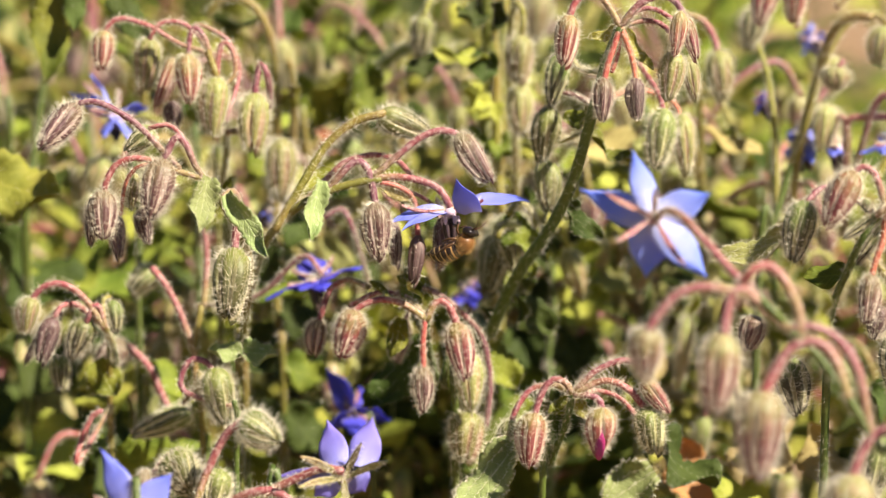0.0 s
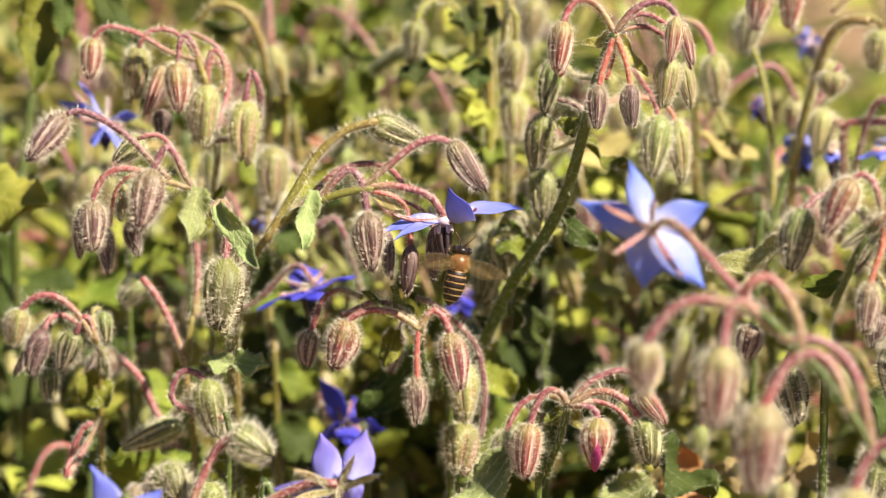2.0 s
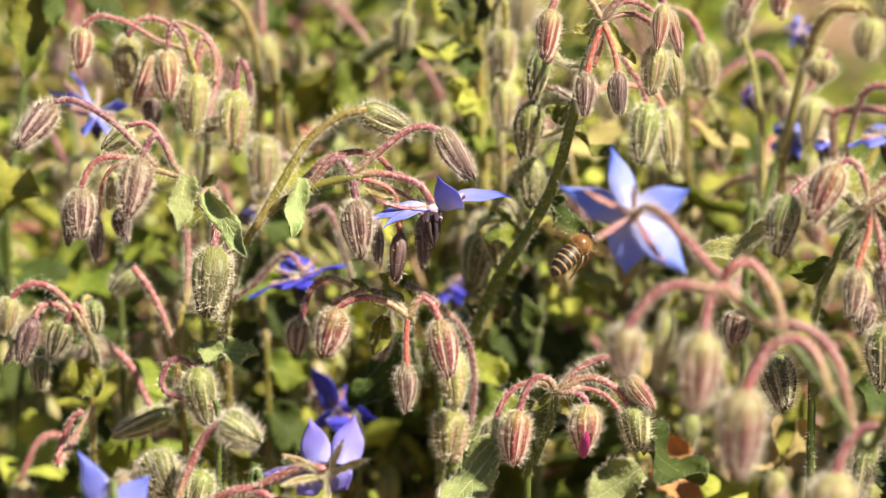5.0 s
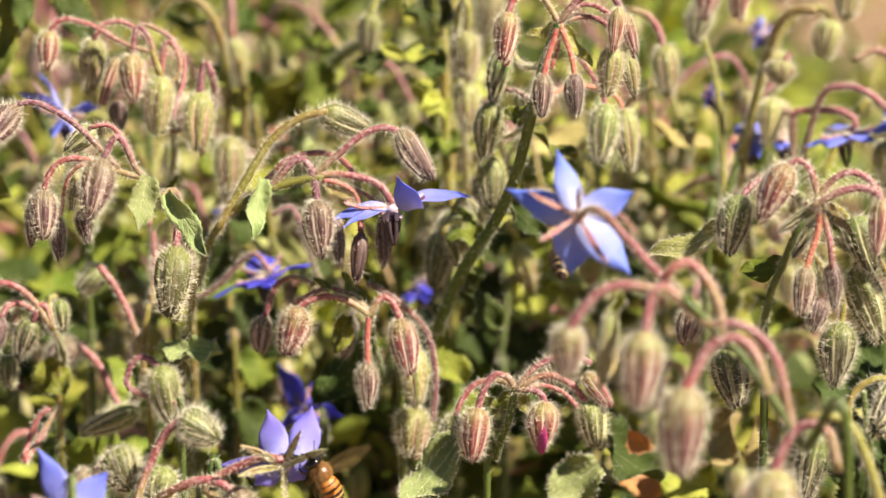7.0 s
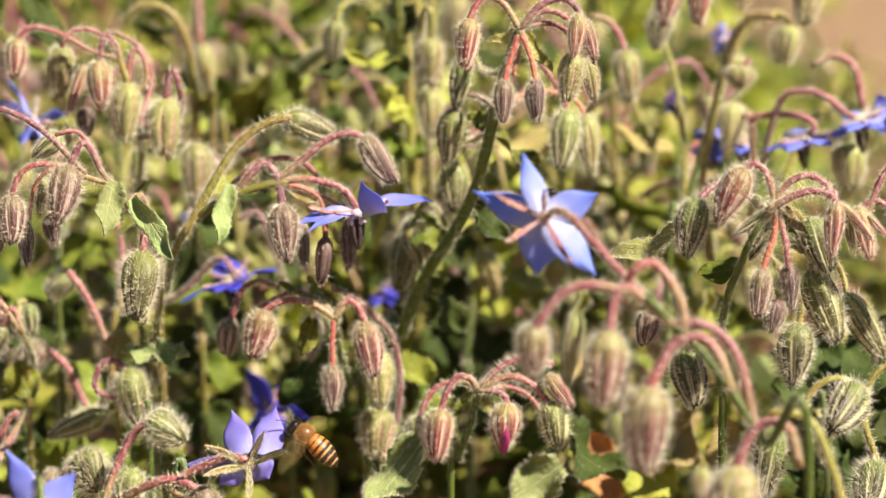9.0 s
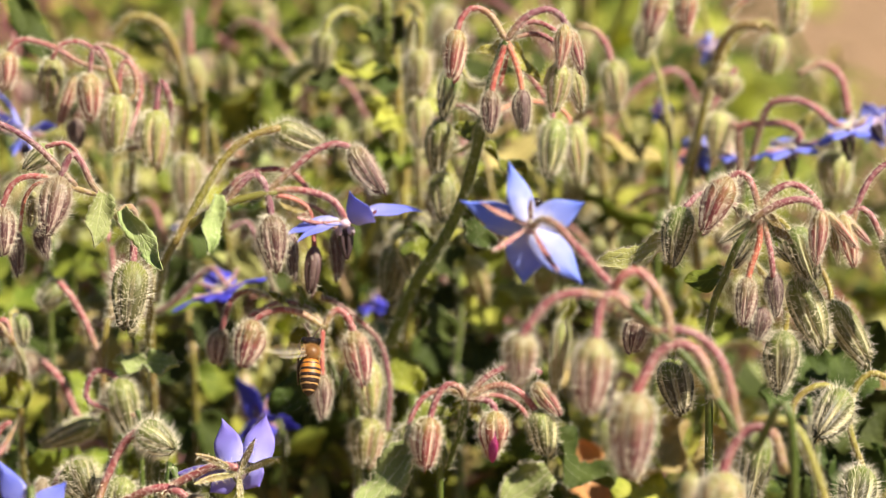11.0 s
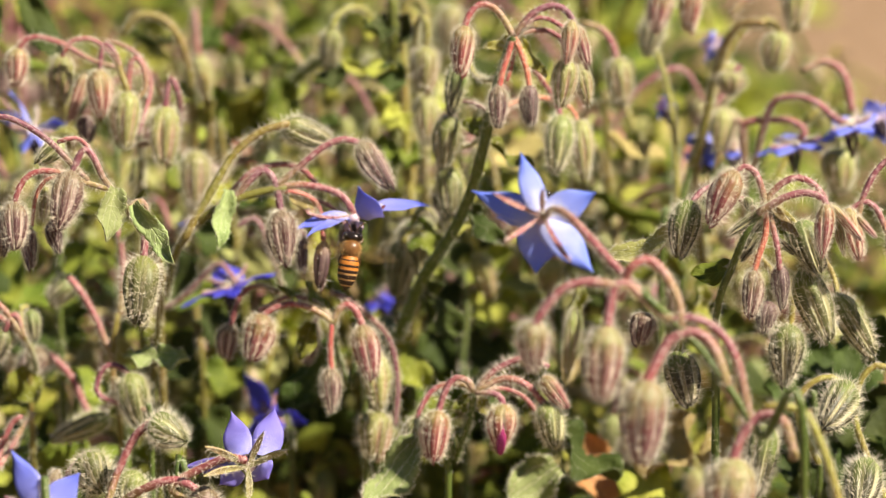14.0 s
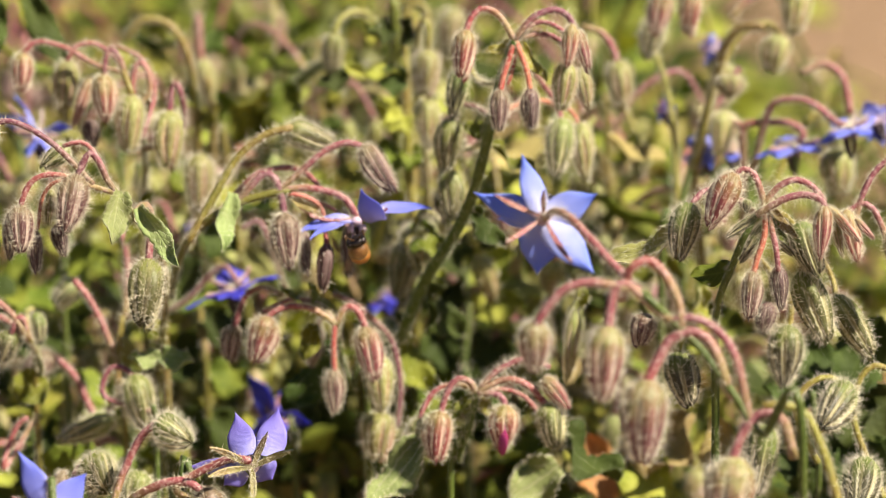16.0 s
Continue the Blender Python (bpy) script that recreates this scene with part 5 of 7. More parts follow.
flower(violet_plant, (-0.0204, -0.0648, 0.5205), (0.09, 0.99, 0.07),
       [(-0.0038, 0.0078, 0.0098), (0.0057, 0.0070, 0.0108), (0.0042, -0.0008, -0.0030), (-0.0063, -0.0011, -0.0040), (-0.0146, 0.0038, -0.0014)],
       "violet", 0.0072, [(-0.0086, -0.0046, 0.0061), (0.0092, -0.0048, 0.0052), (0.0037, -0.0019, 0.0085), (0.0003, -0.0066, -0.0052), (-0.0089, -0.0062, 0.0001)], -0.15, "violet-blue flower with hairy sepals", True, widths=(0.98, 0.98, 0.9, 0.85, 0.6), bows=(-0.15, -0.15, -0.15, -0.15, -0.15), feet=[(-0.0020, 0.0005, 0.0020), (0.0033, 0.0005, 0.0019), (0.0018, -0.0001, -0.0004), (-0.0018, -0.0002, -0.0008), (-0.0028, -0.0001, -0.0005)])
bud(violet_plant, (-0.0304, -0.0659, 0.5164), (-0.0299, -0.0688, 0.5059), 0.0089, "grey", 1.0)

p = plant((-0.0622, -0.0937, 0.0000), "borage sprig with a blue flower at its top")
stalk(p, "stem", [(-0.0622, -0.0937, -0.0100), (-0.0615, -0.0974, 0.1035), (-0.0603, -0.0939, 0.2845), (-0.0587, -0.1123, 0.5173), (-0.0595, -0.1105, 0.5239)], 0.00109, 0.00087, "green", 0.7)
stem_leaves(p, (-0.0587, -0.1123, 0.5173))
flower(p, (-0.0597, -0.1101, 0.5255), (0.10, 1.00, 0.03),
       [(-0.0067, 0.0064, 0.0121), (0.0072, 0.0042, 0.0079), (0.0101, -0.0011, -0.0040), (-0.0004, -0.0009, -0.0111), (-0.0117, 0.0025, -0.0024)],
       "blue", 0.0068, None, -0.10, "blue flower", True)
bud(p, (-0.0595, -0.0839, 0.5268), (-0.0626, -0.0866, 0.5167), 0.0045, "grey", 1.0)

p = plant((-0.0830, 0.1368, 0.0000), "borage plant behind with small deep blue flowers")
stalk(p, "stem", [(-0.0830, 0.1368, -0.0100), (-0.0822, 0.1316, 0.0998), (-0.0806, 0.1324, 0.2744), (-0.0786, 0.1106, 0.4989), (-0.0770, 0.1181, 0.5269), (-0.0827, 0.1244, 0.5508)], 0.00131, 0.00088, "green", 0.7)
stem_leaves(p, (-0.0786, 0.1106, 0.4989))
flower(p, (-0.0849, 0.1249, 0.5525), (0.11, -0.73, -0.68),
       [(-0.0114, -0.0024, 0.0065), (-0.0073, 0.0106, 0.0086), (0.0083, 0.0054, 0.0007), (0.0051, -0.0097, -0.0052), (-0.0021, -0.0094, -0.0040)],
       "blue", 0.0067, None, 0.25, "", True)
stalk(p, "flower_stalk", [(-0.0633, 0.1024, 0.5072), (-0.0470, 0.0935, 0.5127), (-0.0354, 0.0903, 0.5238), (-0.0303, 0.0853, 0.5208)], 0.00071, 0.00071, "purple", 1.0)
flower(p, (-0.0317, 0.0849, 0.5192), (0.10, -0.35, -0.93),
       [(-0.0124, -0.0061, -0.0034), (-0.0017, 0.0104, 0.0040), (0.0116, 0.0037, 0.0024), (0.0024, -0.0084, -0.0003), (-0.0039, -0.0083, -0.0002)],
       "deep", 0.0090, None, 0.25, "", True)
stalk(p, "flower_stalk", [(-0.0191, 0.1135, 0.5099), (-0.0228, 0.0979, 0.5290), (-0.0256, 0.0992, 0.5338), (-0.0299, 0.0986, 0.5318)], 0.00071, 0.00071, "purple", 1.0)

p = plant((-0.0197, 0.1349, 0.0000), "low borage plant with deep blue flowers in the shade")
stalk(p, "stem", [(-0.0197, 0.1349, -0.0100), (-0.0194, 0.1296, 0.0907), (-0.0188, 0.1305, 0.2493), (-0.0181, 0.1087, 0.4533), (-0.0181, 0.1125, 0.4674), (-0.0195, 0.1147, 0.4760)], 0.00133, 0.00089, "green", 0.7)
stem_leaves(p, (-0.0181, 0.1087, 0.4533))
flower(p, (-0.0239, 0.1146, 0.4753), (0.12, -0.77, -0.63),
       [(-0.0066, 0.0048, 0.0104), (0.0020, 0.0093, 0.0040), (-0.0071, -0.0072, -0.0037), (0.0016, -0.0093, -0.0039), (0.0102, 0.0013, -0.0028)],
       "deep", 0.0077, None, 0.25, "", True)
flower(p, (0.0066, 0.1616, 0.4961), (0.10, -0.35, -0.93),
       [(-0.0046, -0.0060, -0.0030), (0.0008, 0.0089, -0.0017), (0.0054, 0.0029, -0.0008), (0.0022, -0.0093, -0.0037), (-0.0031, -0.0093, -0.0037)],
       "deep", 0.0053, None, 0.25, "", True)
flower(p, (-0.0416, 0.1672, 0.5171), (0.10, -0.35, -0.93),
       [(-0.0082, -0.0054, -0.0009), (-0.0058, 0.0093, 0.0000), (0.0060, 0.0033, 0.0007), (-0.0027, -0.0085, -0.0009), (-0.0065, -0.0089, -0.0024)],
       "blue", 0.0053, None, 0.25, "", True)

p = plant((-0.1014, 0.1761, 0.0000), "broad-leaved borage seedling low in the bed")
stalk(p, "stem", [(-0.1014, 0.1761, -0.0100), (-0.1012, 0.1732, 0.0916), (-0.1009, 0.1782, 0.2519), (-0.1005, 0.1617, 0.4580), (-0.1012, 0.1665, 0.4760), (-0.1011, 0.1697, 0.4879)], 0.00141, 0.00094, "green", 0.7)
stem_leaves(p, (-0.1005, 0.1617, 0.4580))
leaf(p, (-0.1011, 0.1697, 0.4879), (-0.1245, 0.1649, 0.5086), 0.0234, "dark", (0.00, -0.32, 0.95), 0.20, 0.20, 0.2)
leaf(p, (-0.1011, 0.1697, 0.4879), (-0.0755, 0.1842, 0.5032), 0.0203, "mid", (0.00, -0.32, 0.95), 0.20, 0.20, 0.2)
leaf(p, (-0.1001, 0.1577, 0.4818), (-0.0771, 0.1585, 0.4847), 0.0185, "dark", (0.00, -0.44, 0.90), 0.20, 0.20, 0.2)
leaf(p, (-0.1012, 0.1645, 0.4685), (-0.1231, 0.1570, 0.4790), 0.0187, "dark", (0.00, -0.44, 0.90), 0.20, 0.20, 0.2)
leaf(p, (-0.1002, 0.1522, 0.4611), (-0.1128, 0.1380, 0.4467), 0.0185, "light", (0.00, -0.44, 0.90), 0.20, 0.20, 0.2)
leaf(p, (-0.0994, 0.1522, 0.4611), (-0.0788, 0.1490, 0.4491), 0.0201, "dark", (0.00, -0.44, 0.90), 0.20, 0.20, 0.2)
leaf(p, (-0.0990, 0.1450, 0.4730), (-0.0808, 0.1446, 0.4714), 0.0168, "light", (0.00, -0.44, 0.90), 0.20, 0.20, 0.2)

p = plant((-0.0441, 0.1457, 0.0000), "leafy borage shoot with leaves coloured dark, partly for shade below")
stalk(p, "stem", [(-0.0441, 0.1457, -0.0100), (-0.0438, 0.1432, 0.0934), (-0.0432, 0.1487, 0.2569), (-0.0425, 0.1331, 0.4670), (-0.0438, 0.1393, 0.4902), (-0.0452, 0.1451, 0.5120), (-0.0436, 0.1498, 0.5294)], 0.00136, 0.00091, "olive", 0.7)
stem_leaves(p, (-0.0425, 0.1331, 0.4670))
# dark green leaves; the dark colour also stands for the shadows around them
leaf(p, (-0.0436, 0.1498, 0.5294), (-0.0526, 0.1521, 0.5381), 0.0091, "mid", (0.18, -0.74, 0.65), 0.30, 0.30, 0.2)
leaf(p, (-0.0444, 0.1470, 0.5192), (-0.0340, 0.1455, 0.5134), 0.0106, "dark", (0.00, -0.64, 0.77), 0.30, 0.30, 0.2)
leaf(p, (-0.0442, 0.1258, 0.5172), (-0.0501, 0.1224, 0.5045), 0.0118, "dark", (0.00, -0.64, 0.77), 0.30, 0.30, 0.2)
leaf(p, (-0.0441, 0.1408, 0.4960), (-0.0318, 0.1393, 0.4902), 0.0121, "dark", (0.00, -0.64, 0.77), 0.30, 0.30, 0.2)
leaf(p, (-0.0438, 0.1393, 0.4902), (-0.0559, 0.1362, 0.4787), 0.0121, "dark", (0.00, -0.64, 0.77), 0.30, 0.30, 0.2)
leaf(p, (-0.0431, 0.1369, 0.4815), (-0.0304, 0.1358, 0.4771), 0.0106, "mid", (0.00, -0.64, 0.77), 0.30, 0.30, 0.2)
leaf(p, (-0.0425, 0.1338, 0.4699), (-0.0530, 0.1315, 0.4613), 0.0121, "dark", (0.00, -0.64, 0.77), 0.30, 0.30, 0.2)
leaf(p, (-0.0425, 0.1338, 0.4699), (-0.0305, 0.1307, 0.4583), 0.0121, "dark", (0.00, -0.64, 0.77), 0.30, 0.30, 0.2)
leaf(p, (-0.0446, 0.1680, 0.5201), (-0.0262, 0.1707, 0.5304), 0.0077, "light", (0.00, -0.64, 0.77), 0.30, 0.30, 0.2)

p = plant((0.0840, 0.1361, 0.0000), "tall borage plant behind with pale buds and blue flowers")
stalk(p, "stem", [(0.0840, 0.1361, -0.0100), (0.0835, 0.1315, 0.1017), (0.0826, 0.1334, 0.2796), (0.0815, 0.1131, 0.5084), (0.0855, 0.1177, 0.5257), (0.0903, 0.1216, 0.5401), (0.0966, 0.1262, 0.5575)], 0.00190, 0.00117, "green", 0.7)
stem_leaves(p, (0.0815, 0.1131, 0.5084))
stalk(p, "flower_stalk", [(0.0903, 0.1216, 0.5401), (0.0967, 0.1270, 0.5604), (0.1021, 0.1303, 0.5726), (0.1082, 0.1316, 0.5773), (0.1135, 0.1314, 0.5768), (0.1149, 0.1304, 0.5731)], 0.00131, 0.00102, "olive", 1.0)
bud(p, (0.1145, 0.1308, 0.5746), (0.1128, 0.1281, 0.5645), 0.0088, "pale", 1.0)
stalk(p, "flower_stalk", [(0.0935, 0.1247, 0.5517), (0.0989, 0.1266, 0.5589), (0.1035, 0.1285, 0.5661)], 0.00102, 0.00088, "red", 1.0)
bud(p, (0.1025, 0.1336, 0.5658), (0.0985, 0.1307, 0.5549), 0.0097, "pale", 1.0)
stalk(p, "flower_stalk", [(0.0863, 0.1185, 0.5286), (0.0859, 0.1236, 0.5475), (0.0839, 0.1275, 0.5620), (0.0811, 0.1298, 0.5708)], 0.00088, 0.00073, "olive", 1.0)
bud(p, (0.0813, 0.1045, 0.5921), (0.0789, 0.1013, 0.5803), 0.0079, "red", 1.0)
bud(p, (0.0812, 0.1321, 0.5795), (0.0788, 0.1292, 0.5686), 0.0082, "green", 1.0)
bud(p, (0.0894, 0.1143, 0.5902), (0.0885, 0.1113, 0.5789), 0.0074, "red", 1.0)
stalk(p, "flower_stalk", [(0.0611, 0.1218, 0.5795), (0.0663, 0.1214, 0.5780), (0.0696, 0.1200, 0.5729), (0.0699, 0.1191, 0.5693)], 0.00102, 0.00102, "red", 1.0)
bud(p, (0.0702, 0.1194, 0.5708), (0.0715, 0.1160, 0.5578), 0.0090, "pale", 1.0)
bud(p, (0.1190, 0.1343, 0.5876), (0.1180, 0.1308, 0.5745), 0.0088, "pale", 1.0)
stalk(p, "flower_stalk", [(0.1015, 0.1320, 0.5792), (0.1084, 0.1336, 0.5849), (0.1175, 0.1347, 0.5891)], 0.00088, 0.00088, "red", 1.0)
flower(p, (0.0943, 0.1329, 0.5436), (0.19, -0.43, -0.88),
       [(-0.0042, -0.0045, 0.0027), (0.0016, 0.0102, 0.0031), (0.0049, 0.0033, 0.0007), (-0.0015, -0.0093, -0.0040), (0.0015, -0.0094, -0.0040)],
       "blue", 0.0050, None, 0.25, "", True)
flower(p, (0.1164, 0.1120, 0.5482), (0.05, -0.22, -0.95),
       [(-0.0105, -0.0040, -0.0019), (-0.0005, 0.0140, -0.0004), (0.0103, 0.0040, 0.0007), (0.0062, -0.0100, 0.0007), (-0.0056, -0.0100, -0.0006)],
       "blue", 0.0092, None, 0.2, "", True)
flower(p, (0.1303, 0.1050, 0.5544), (0.05, -0.22, -0.95),
       [(-0.0081, -0.0060, -0.0027), (-0.0002, 0.0120, 0.0001), (0.0079, 0.0080, 0.0013), (0.0045, -0.0080, -0.0001), (-0.0051, -0.0120, 0.0004)],
       "blue", 0.0088, None, 0.2, "", True)
flower(p, (0.0933, 0.1300, 0.5442), (0.05, -0.22, -0.95),
       [(-0.0039, -0.0030, -0.0033), (0.0004, 0.0080, 0.0029), (0.0043, 0.0040, -0.0010), (0.0011, -0.0080, -0.0025), (-0.0031, -0.0080, -0.0034)],
       "blue", 0.0076, None, 0.2, "", True)
flower(p, (0.1026, 0.1280, 0.5429), (0.05, -0.22, -0.95),
       [(-0.0030, -0.0030, -0.0002), (0.0003, 0.0060, 0.0008), (0.0030, 0.0030, -0.0001), (0.0007, -0.0050, -0.0004), (-0.0020, -0.0050, -0.0010)],
       "blue", 0.0046, None, 0.2, "", True)
stalk(p, "flower_stalk", [(0.1036, 0.1180, 0.5217), (0.1038, 0.1160, 0.5408), (0.1033, 0.1150, 0.5525), (0.1081, 0.1140, 0.5543), (0.1162, 0.1130, 0.5541), (0.1193, 0.1120, 0.5512), (0.1167, 0.1120, 0.5485)], 0.00110, 0.00099, "red", 1.0)
stalk(p, "flower_stalk", [(0.1041, 0.1160, 0.5408), (0.1033, 0.1150, 0.5520), (0.1020, 0.1200, 0.5528), (0.1004, 0.1250, 0.5498), (0.1023, 0.1280, 0.5433)], 0.00100, 0.00090, "red", 1.0)
stalk(p, "flower_stalk", [(0.1062, 0.1160, 0.5407), (0.1101, 0.1120, 0.5584), (0.1157, 0.1100, 0.5614), (0.1214, 0.1080, 0.5603), (0.1271, 0.1060, 0.5558), (0.1303, 0.1050, 0.5547)], 0.00100, 0.00090, "red", 1.0)
stalk(p, "flower_stalk", [(0.0933, 0.1200, 0.5136), (0.0910, 0.1220, 0.5349), (0.0930, 0.1200, 0.5492), (0.0952, 0.1180, 0.5619), (0.0982, 0.1140, 0.5747), (0.1024, 0.1120, 0.5805), (0.1081, 0.1100, 0.5811)], 0.00130, 0.00117, "olive", 1.0)
bud(p, (0.1285, 0.1180, 0.5457), (0.1294, 0.1160, 0.5334), 0.0110, "pale", 1.0)
bud(p, (0.0989, 0.1250, 0.5554), (0.0985, 0.1240, 0.5449), 0.0100, "pale", 1.0)
bud(p, (0.0992, 0.1080, 0.5687), (0.0988, 0.1060, 0.5629), 0.0095, "pale", 1.0)
bud(p, (0.0984, 0.1206, 0.5556), (0.0974, 0.1177, 0.5448), 0.0067, "pale", 1.0)
stalk(p, "flower_stalk", [(0.1212, 0.1379, 0.5623), (0.1273, 0.1386, 0.5648), (0.1326, 0.1376, 0.5614), (0.1347, 0.1351, 0.5518)], 0.00117, 0.00117, "red", 1.0)
stalk(p, "flower_stalk", [(0.1142, 0.1398, 0.5307), (0.1205, 0.1429, 0.5424), (0.1268, 0.1449, 0.5498), (0.1329, 0.1437, 0.5452)], 0.00117, 0.00117, "olive", 1.0)
bud(p, (0.1329, 0.1439, 0.5459), (0.1319, 0.1409, 0.5348), 0.0075, "green", 1.0)
flower(p, (0.1429, 0.1442, 0.5473), (0.23, -0.84, -0.49),
       [(-0.0033, -0.0006, 0.0057), (0.0042, 0.0049, 0.0028), (0.0072, 0.0013, -0.0028), (0.0016, -0.0057, -0.0058), (-0.0029, -0.0053, -0.0043)],
       "blue", 0.0060, None, 0.25, "", True)
flower(p, (0.0868, 0.1648, 0.5468), (0.23, -0.84, -0.49),
       [(-0.0033, -0.0017, 0.0012), (0.0001, 0.0049, 0.0029), (0.0033, 0.0021, 0.0003), (0.0012, -0.0049, -0.0029), (-0.0027, -0.0047, -0.0021)],
       "deep", 0.0040, None, 0.25, "", True)
flower(p, (0.1041, 0.2085, 0.5553), (0.23, -0.84, -0.49),
       [(-0.0042, -0.0015, 0.0020), (0.0004, 0.0052, 0.0040), (0.0043, 0.0022, 0.0003), (0.0012, -0.0050, -0.0032), (-0.0029, -0.0050, -0.0031)],
       "blue", 0.0048, None, 0.25, "", True)

p = plant((0.0176, 0.1854, 0.0000), "pale borage plant behind with tall stems and faded buds")
stalk(p, "stem", [(0.0176, 0.1854, -0.0100), (0.0171, 0.1827, 0.0993), (0.0164, 0.1880, 0.2730), (0.0154, 0.1720, 0.4964), (0.0150, 0.1782, 0.5196), (0.0165, 0.1844, 0.5428), (0.0167, 0.1919, 0.5707)], 0.00219, 0.00172, "olive", 0.7)
stem_leaves(p, (0.0154, 0.1720, 0.4964))
stalk(p, "flower_stalk", [(0.0171, 0.1853, 0.5459), (0.0206, 0.1902, 0.5644), (0.0199, 0.1923, 0.5722), (0.0160, 0.1927, 0.5738), (0.0135, 0.1911, 0.5676)], 0.00109, 0.00109, "olive", 1.0)
bud(p, (0.0197, 0.1120, 0.5761), (0.0190, 0.1090, 0.5641), 0.0088, "pale", 1.0)
bud(p, (0.0191, 0.1150, 0.5622), (0.0200, 0.1120, 0.5495), 0.0082, "pale", 1.0)
stalk(p, "flower_stalk", [(0.0199, 0.1500, 0.5151), (0.0188, 0.1350, 0.5449), (0.0168, 0.1220, 0.5671), (0.0178, 0.1150, 0.5816), (0.0197, 0.1120, 0.5836), (0.0203, 0.1120, 0.5793), (0.0197, 0.1120, 0.5756)], 0.00100, 0.00090, "olive", 1.0)
stalk(p, "flower_stalk", [(0.0162, 0.1500, 0.5152), (0.0143, 0.1480, 0.5342), (0.0140, 0.1460, 0.5560), (0.0128, 0.1440, 0.5774)], 0.00150, 0.00135, "olive", 1.0)
stalk(p, "flower_stalk", [(0.0106, 0.1600, 0.5266), (0.0111, 0.1500, 0.5491), (0.0116, 0.1420, 0.5689), (0.0110, 0.1400, 0.5841)], 0.00200, 0.00180, "green", 1.0)
bud(p, (0.0195, 0.1184, 0.5282), (0.0177, 0.1145, 0.5138), 0.0088, "green", 1.0)
bud(p, (0.0150, 0.1277, 0.5244), (0.0124, 0.1230, 0.5068), 0.0095, "green", 1.0)
bud(p, (-0.0410, 0.1136, 0.5489), (-0.0420, 0.1094, 0.5331), 0.0101, "pale", 1.0)
leaf(p, (-0.0224, 0.1969, 0.5507), (-0.0194, 0.1931, 0.5365), 0.0110, "mid", (0.18, -0.79, 0.59), 0.25, 0.30, 1.0)
leaf(p, (0.0132, 0.1980, 0.5548), (-0.0094, 0.1977, 0.5536), 0.0060, "light", (0.00, -0.29, 0.96), 0.25, 0.30, 1.0)
leaf(p, (-0.0346, 0.1726, 0.5374), (-0.0286, 0.1718, 0.5342), 0.0037, "dry", (0.00, -0.85, 0.53), 0.25, 0.30, 1.0)
leaf(p, (-0.0301, 0.2118, 0.5291), (-0.0282, 0.2161, 0.5450), 0.0129, "light", (0.36, -0.79, 0.49), 0.25, 0.30, 1.0)
leaf(p, (-0.0359, 0.2110, 0.5260), (-0.0414, 0.2161, 0.5452), 0.0097, "mid", (-0.19, -0.84, 0.52), 0.25, 0.30, 1.0)
leaf(p, (-0.0406, 0.4032, 0.5094), (-0.0147, 0.4077, 0.5262), 0.0174, "mid", (0.00, -0.44, 0.90), 0.20, 0.20, 0.2)
leaf(p, (-0.0156, 0.4217, 0.5011), (-0.0373, 0.4265, 0.5188), 0.0157, "dark", (0.00, -0.44, 0.90), 0.20, 0.20, 0.2)
leaf(p, (-0.0879, 0.4029, 0.5083), (-0.0659, 0.4084, 0.5289), 0.0174, "light", (0.00, -0.44, 0.90), 0.20, 0.20, 0.2)
leaf(p, (0.0030, 0.2489, 0.5514), (0.0168, 0.2514, 0.5611), 0.0116, "light", (0.00, -0.44, 0.90), 0.20, 0.20, 0.2)
leaf(p, (0.0052, 0.2429, 0.5292), (0.0249, 0.2452, 0.5379), 0.0116, "light", (0.00, -0.44, 0.90), 0.20, 0.20, 0.2)
leaf(p, (0.0279, 0.2386, 0.5132), (0.0110, 0.2413, 0.5233), 0.0110, "pale", (0.00, -0.44, 0.90), 0.20, 0.20, 0.2)
leaf(p, (0.0320, 0.2577, 0.5457), (0.0249, 0.2537, 0.5309), 0.0101, "pale", (0.00, -0.44, 0.90), 0.20, 0.20, 0.2)
bud(p, (0.0287, 0.2514, 0.5609), (0.0267, 0.2474, 0.5461), 0.0106, "pale", 1.0)
bud(p, (0.0055, 0.2475, 0.5465), (0.0044, 0.2436, 0.5317), 0.0100, "pale", 1.0)
leaf(p, (0.0110, 0.1420, 0.5659), (0.0104, 0.1380, 0.5578), 0.0085, "dark", (0.10, -0.75, 0.60), 0.25, 0.25, 0.2)
leaf(p, (0.0110, 0.1420, 0.5763), (0.0035, 0.1300, 0.5773), 0.0075, "dark", (0.10, -0.75, 0.60), 0.25, 0.25, 0.2)
leaf(p, (0.0116, 0.1420, 0.5719), (0.0160, 0.1400, 0.5797), 0.0080, "dark", (0.10, -0.75, 0.60), 0.25, 0.25, 0.2)
leaf(p, (0.0113, 0.1420, 0.5641), (-0.0016, 0.1320, 0.5680), 0.0060, "light", (0.0, -0.3, 0.95), 0.25, 0.25, 0.2)
leaf(p, (0.0111, 0.1460, 0.5515), (0.0051, 0.1350, 0.5570), 0.0090, "light", (0.10, -0.75, 0.60), 0.25, 0.25, 0.2)
leaf(p, (0.0140, 0.1460, 0.5515), (0.0095, 0.1380, 0.5480), 0.0075, "light", (0.10, -0.75, 0.60), 0.25, 0.25, 0.2)
leaf(p, (0.0111, 0.1500, 0.5414), (0.0042, 0.1400, 0.5362), 0.0100, "mid", (0.10, -0.75, 0.60), 0.25, 0.25, 0.2)
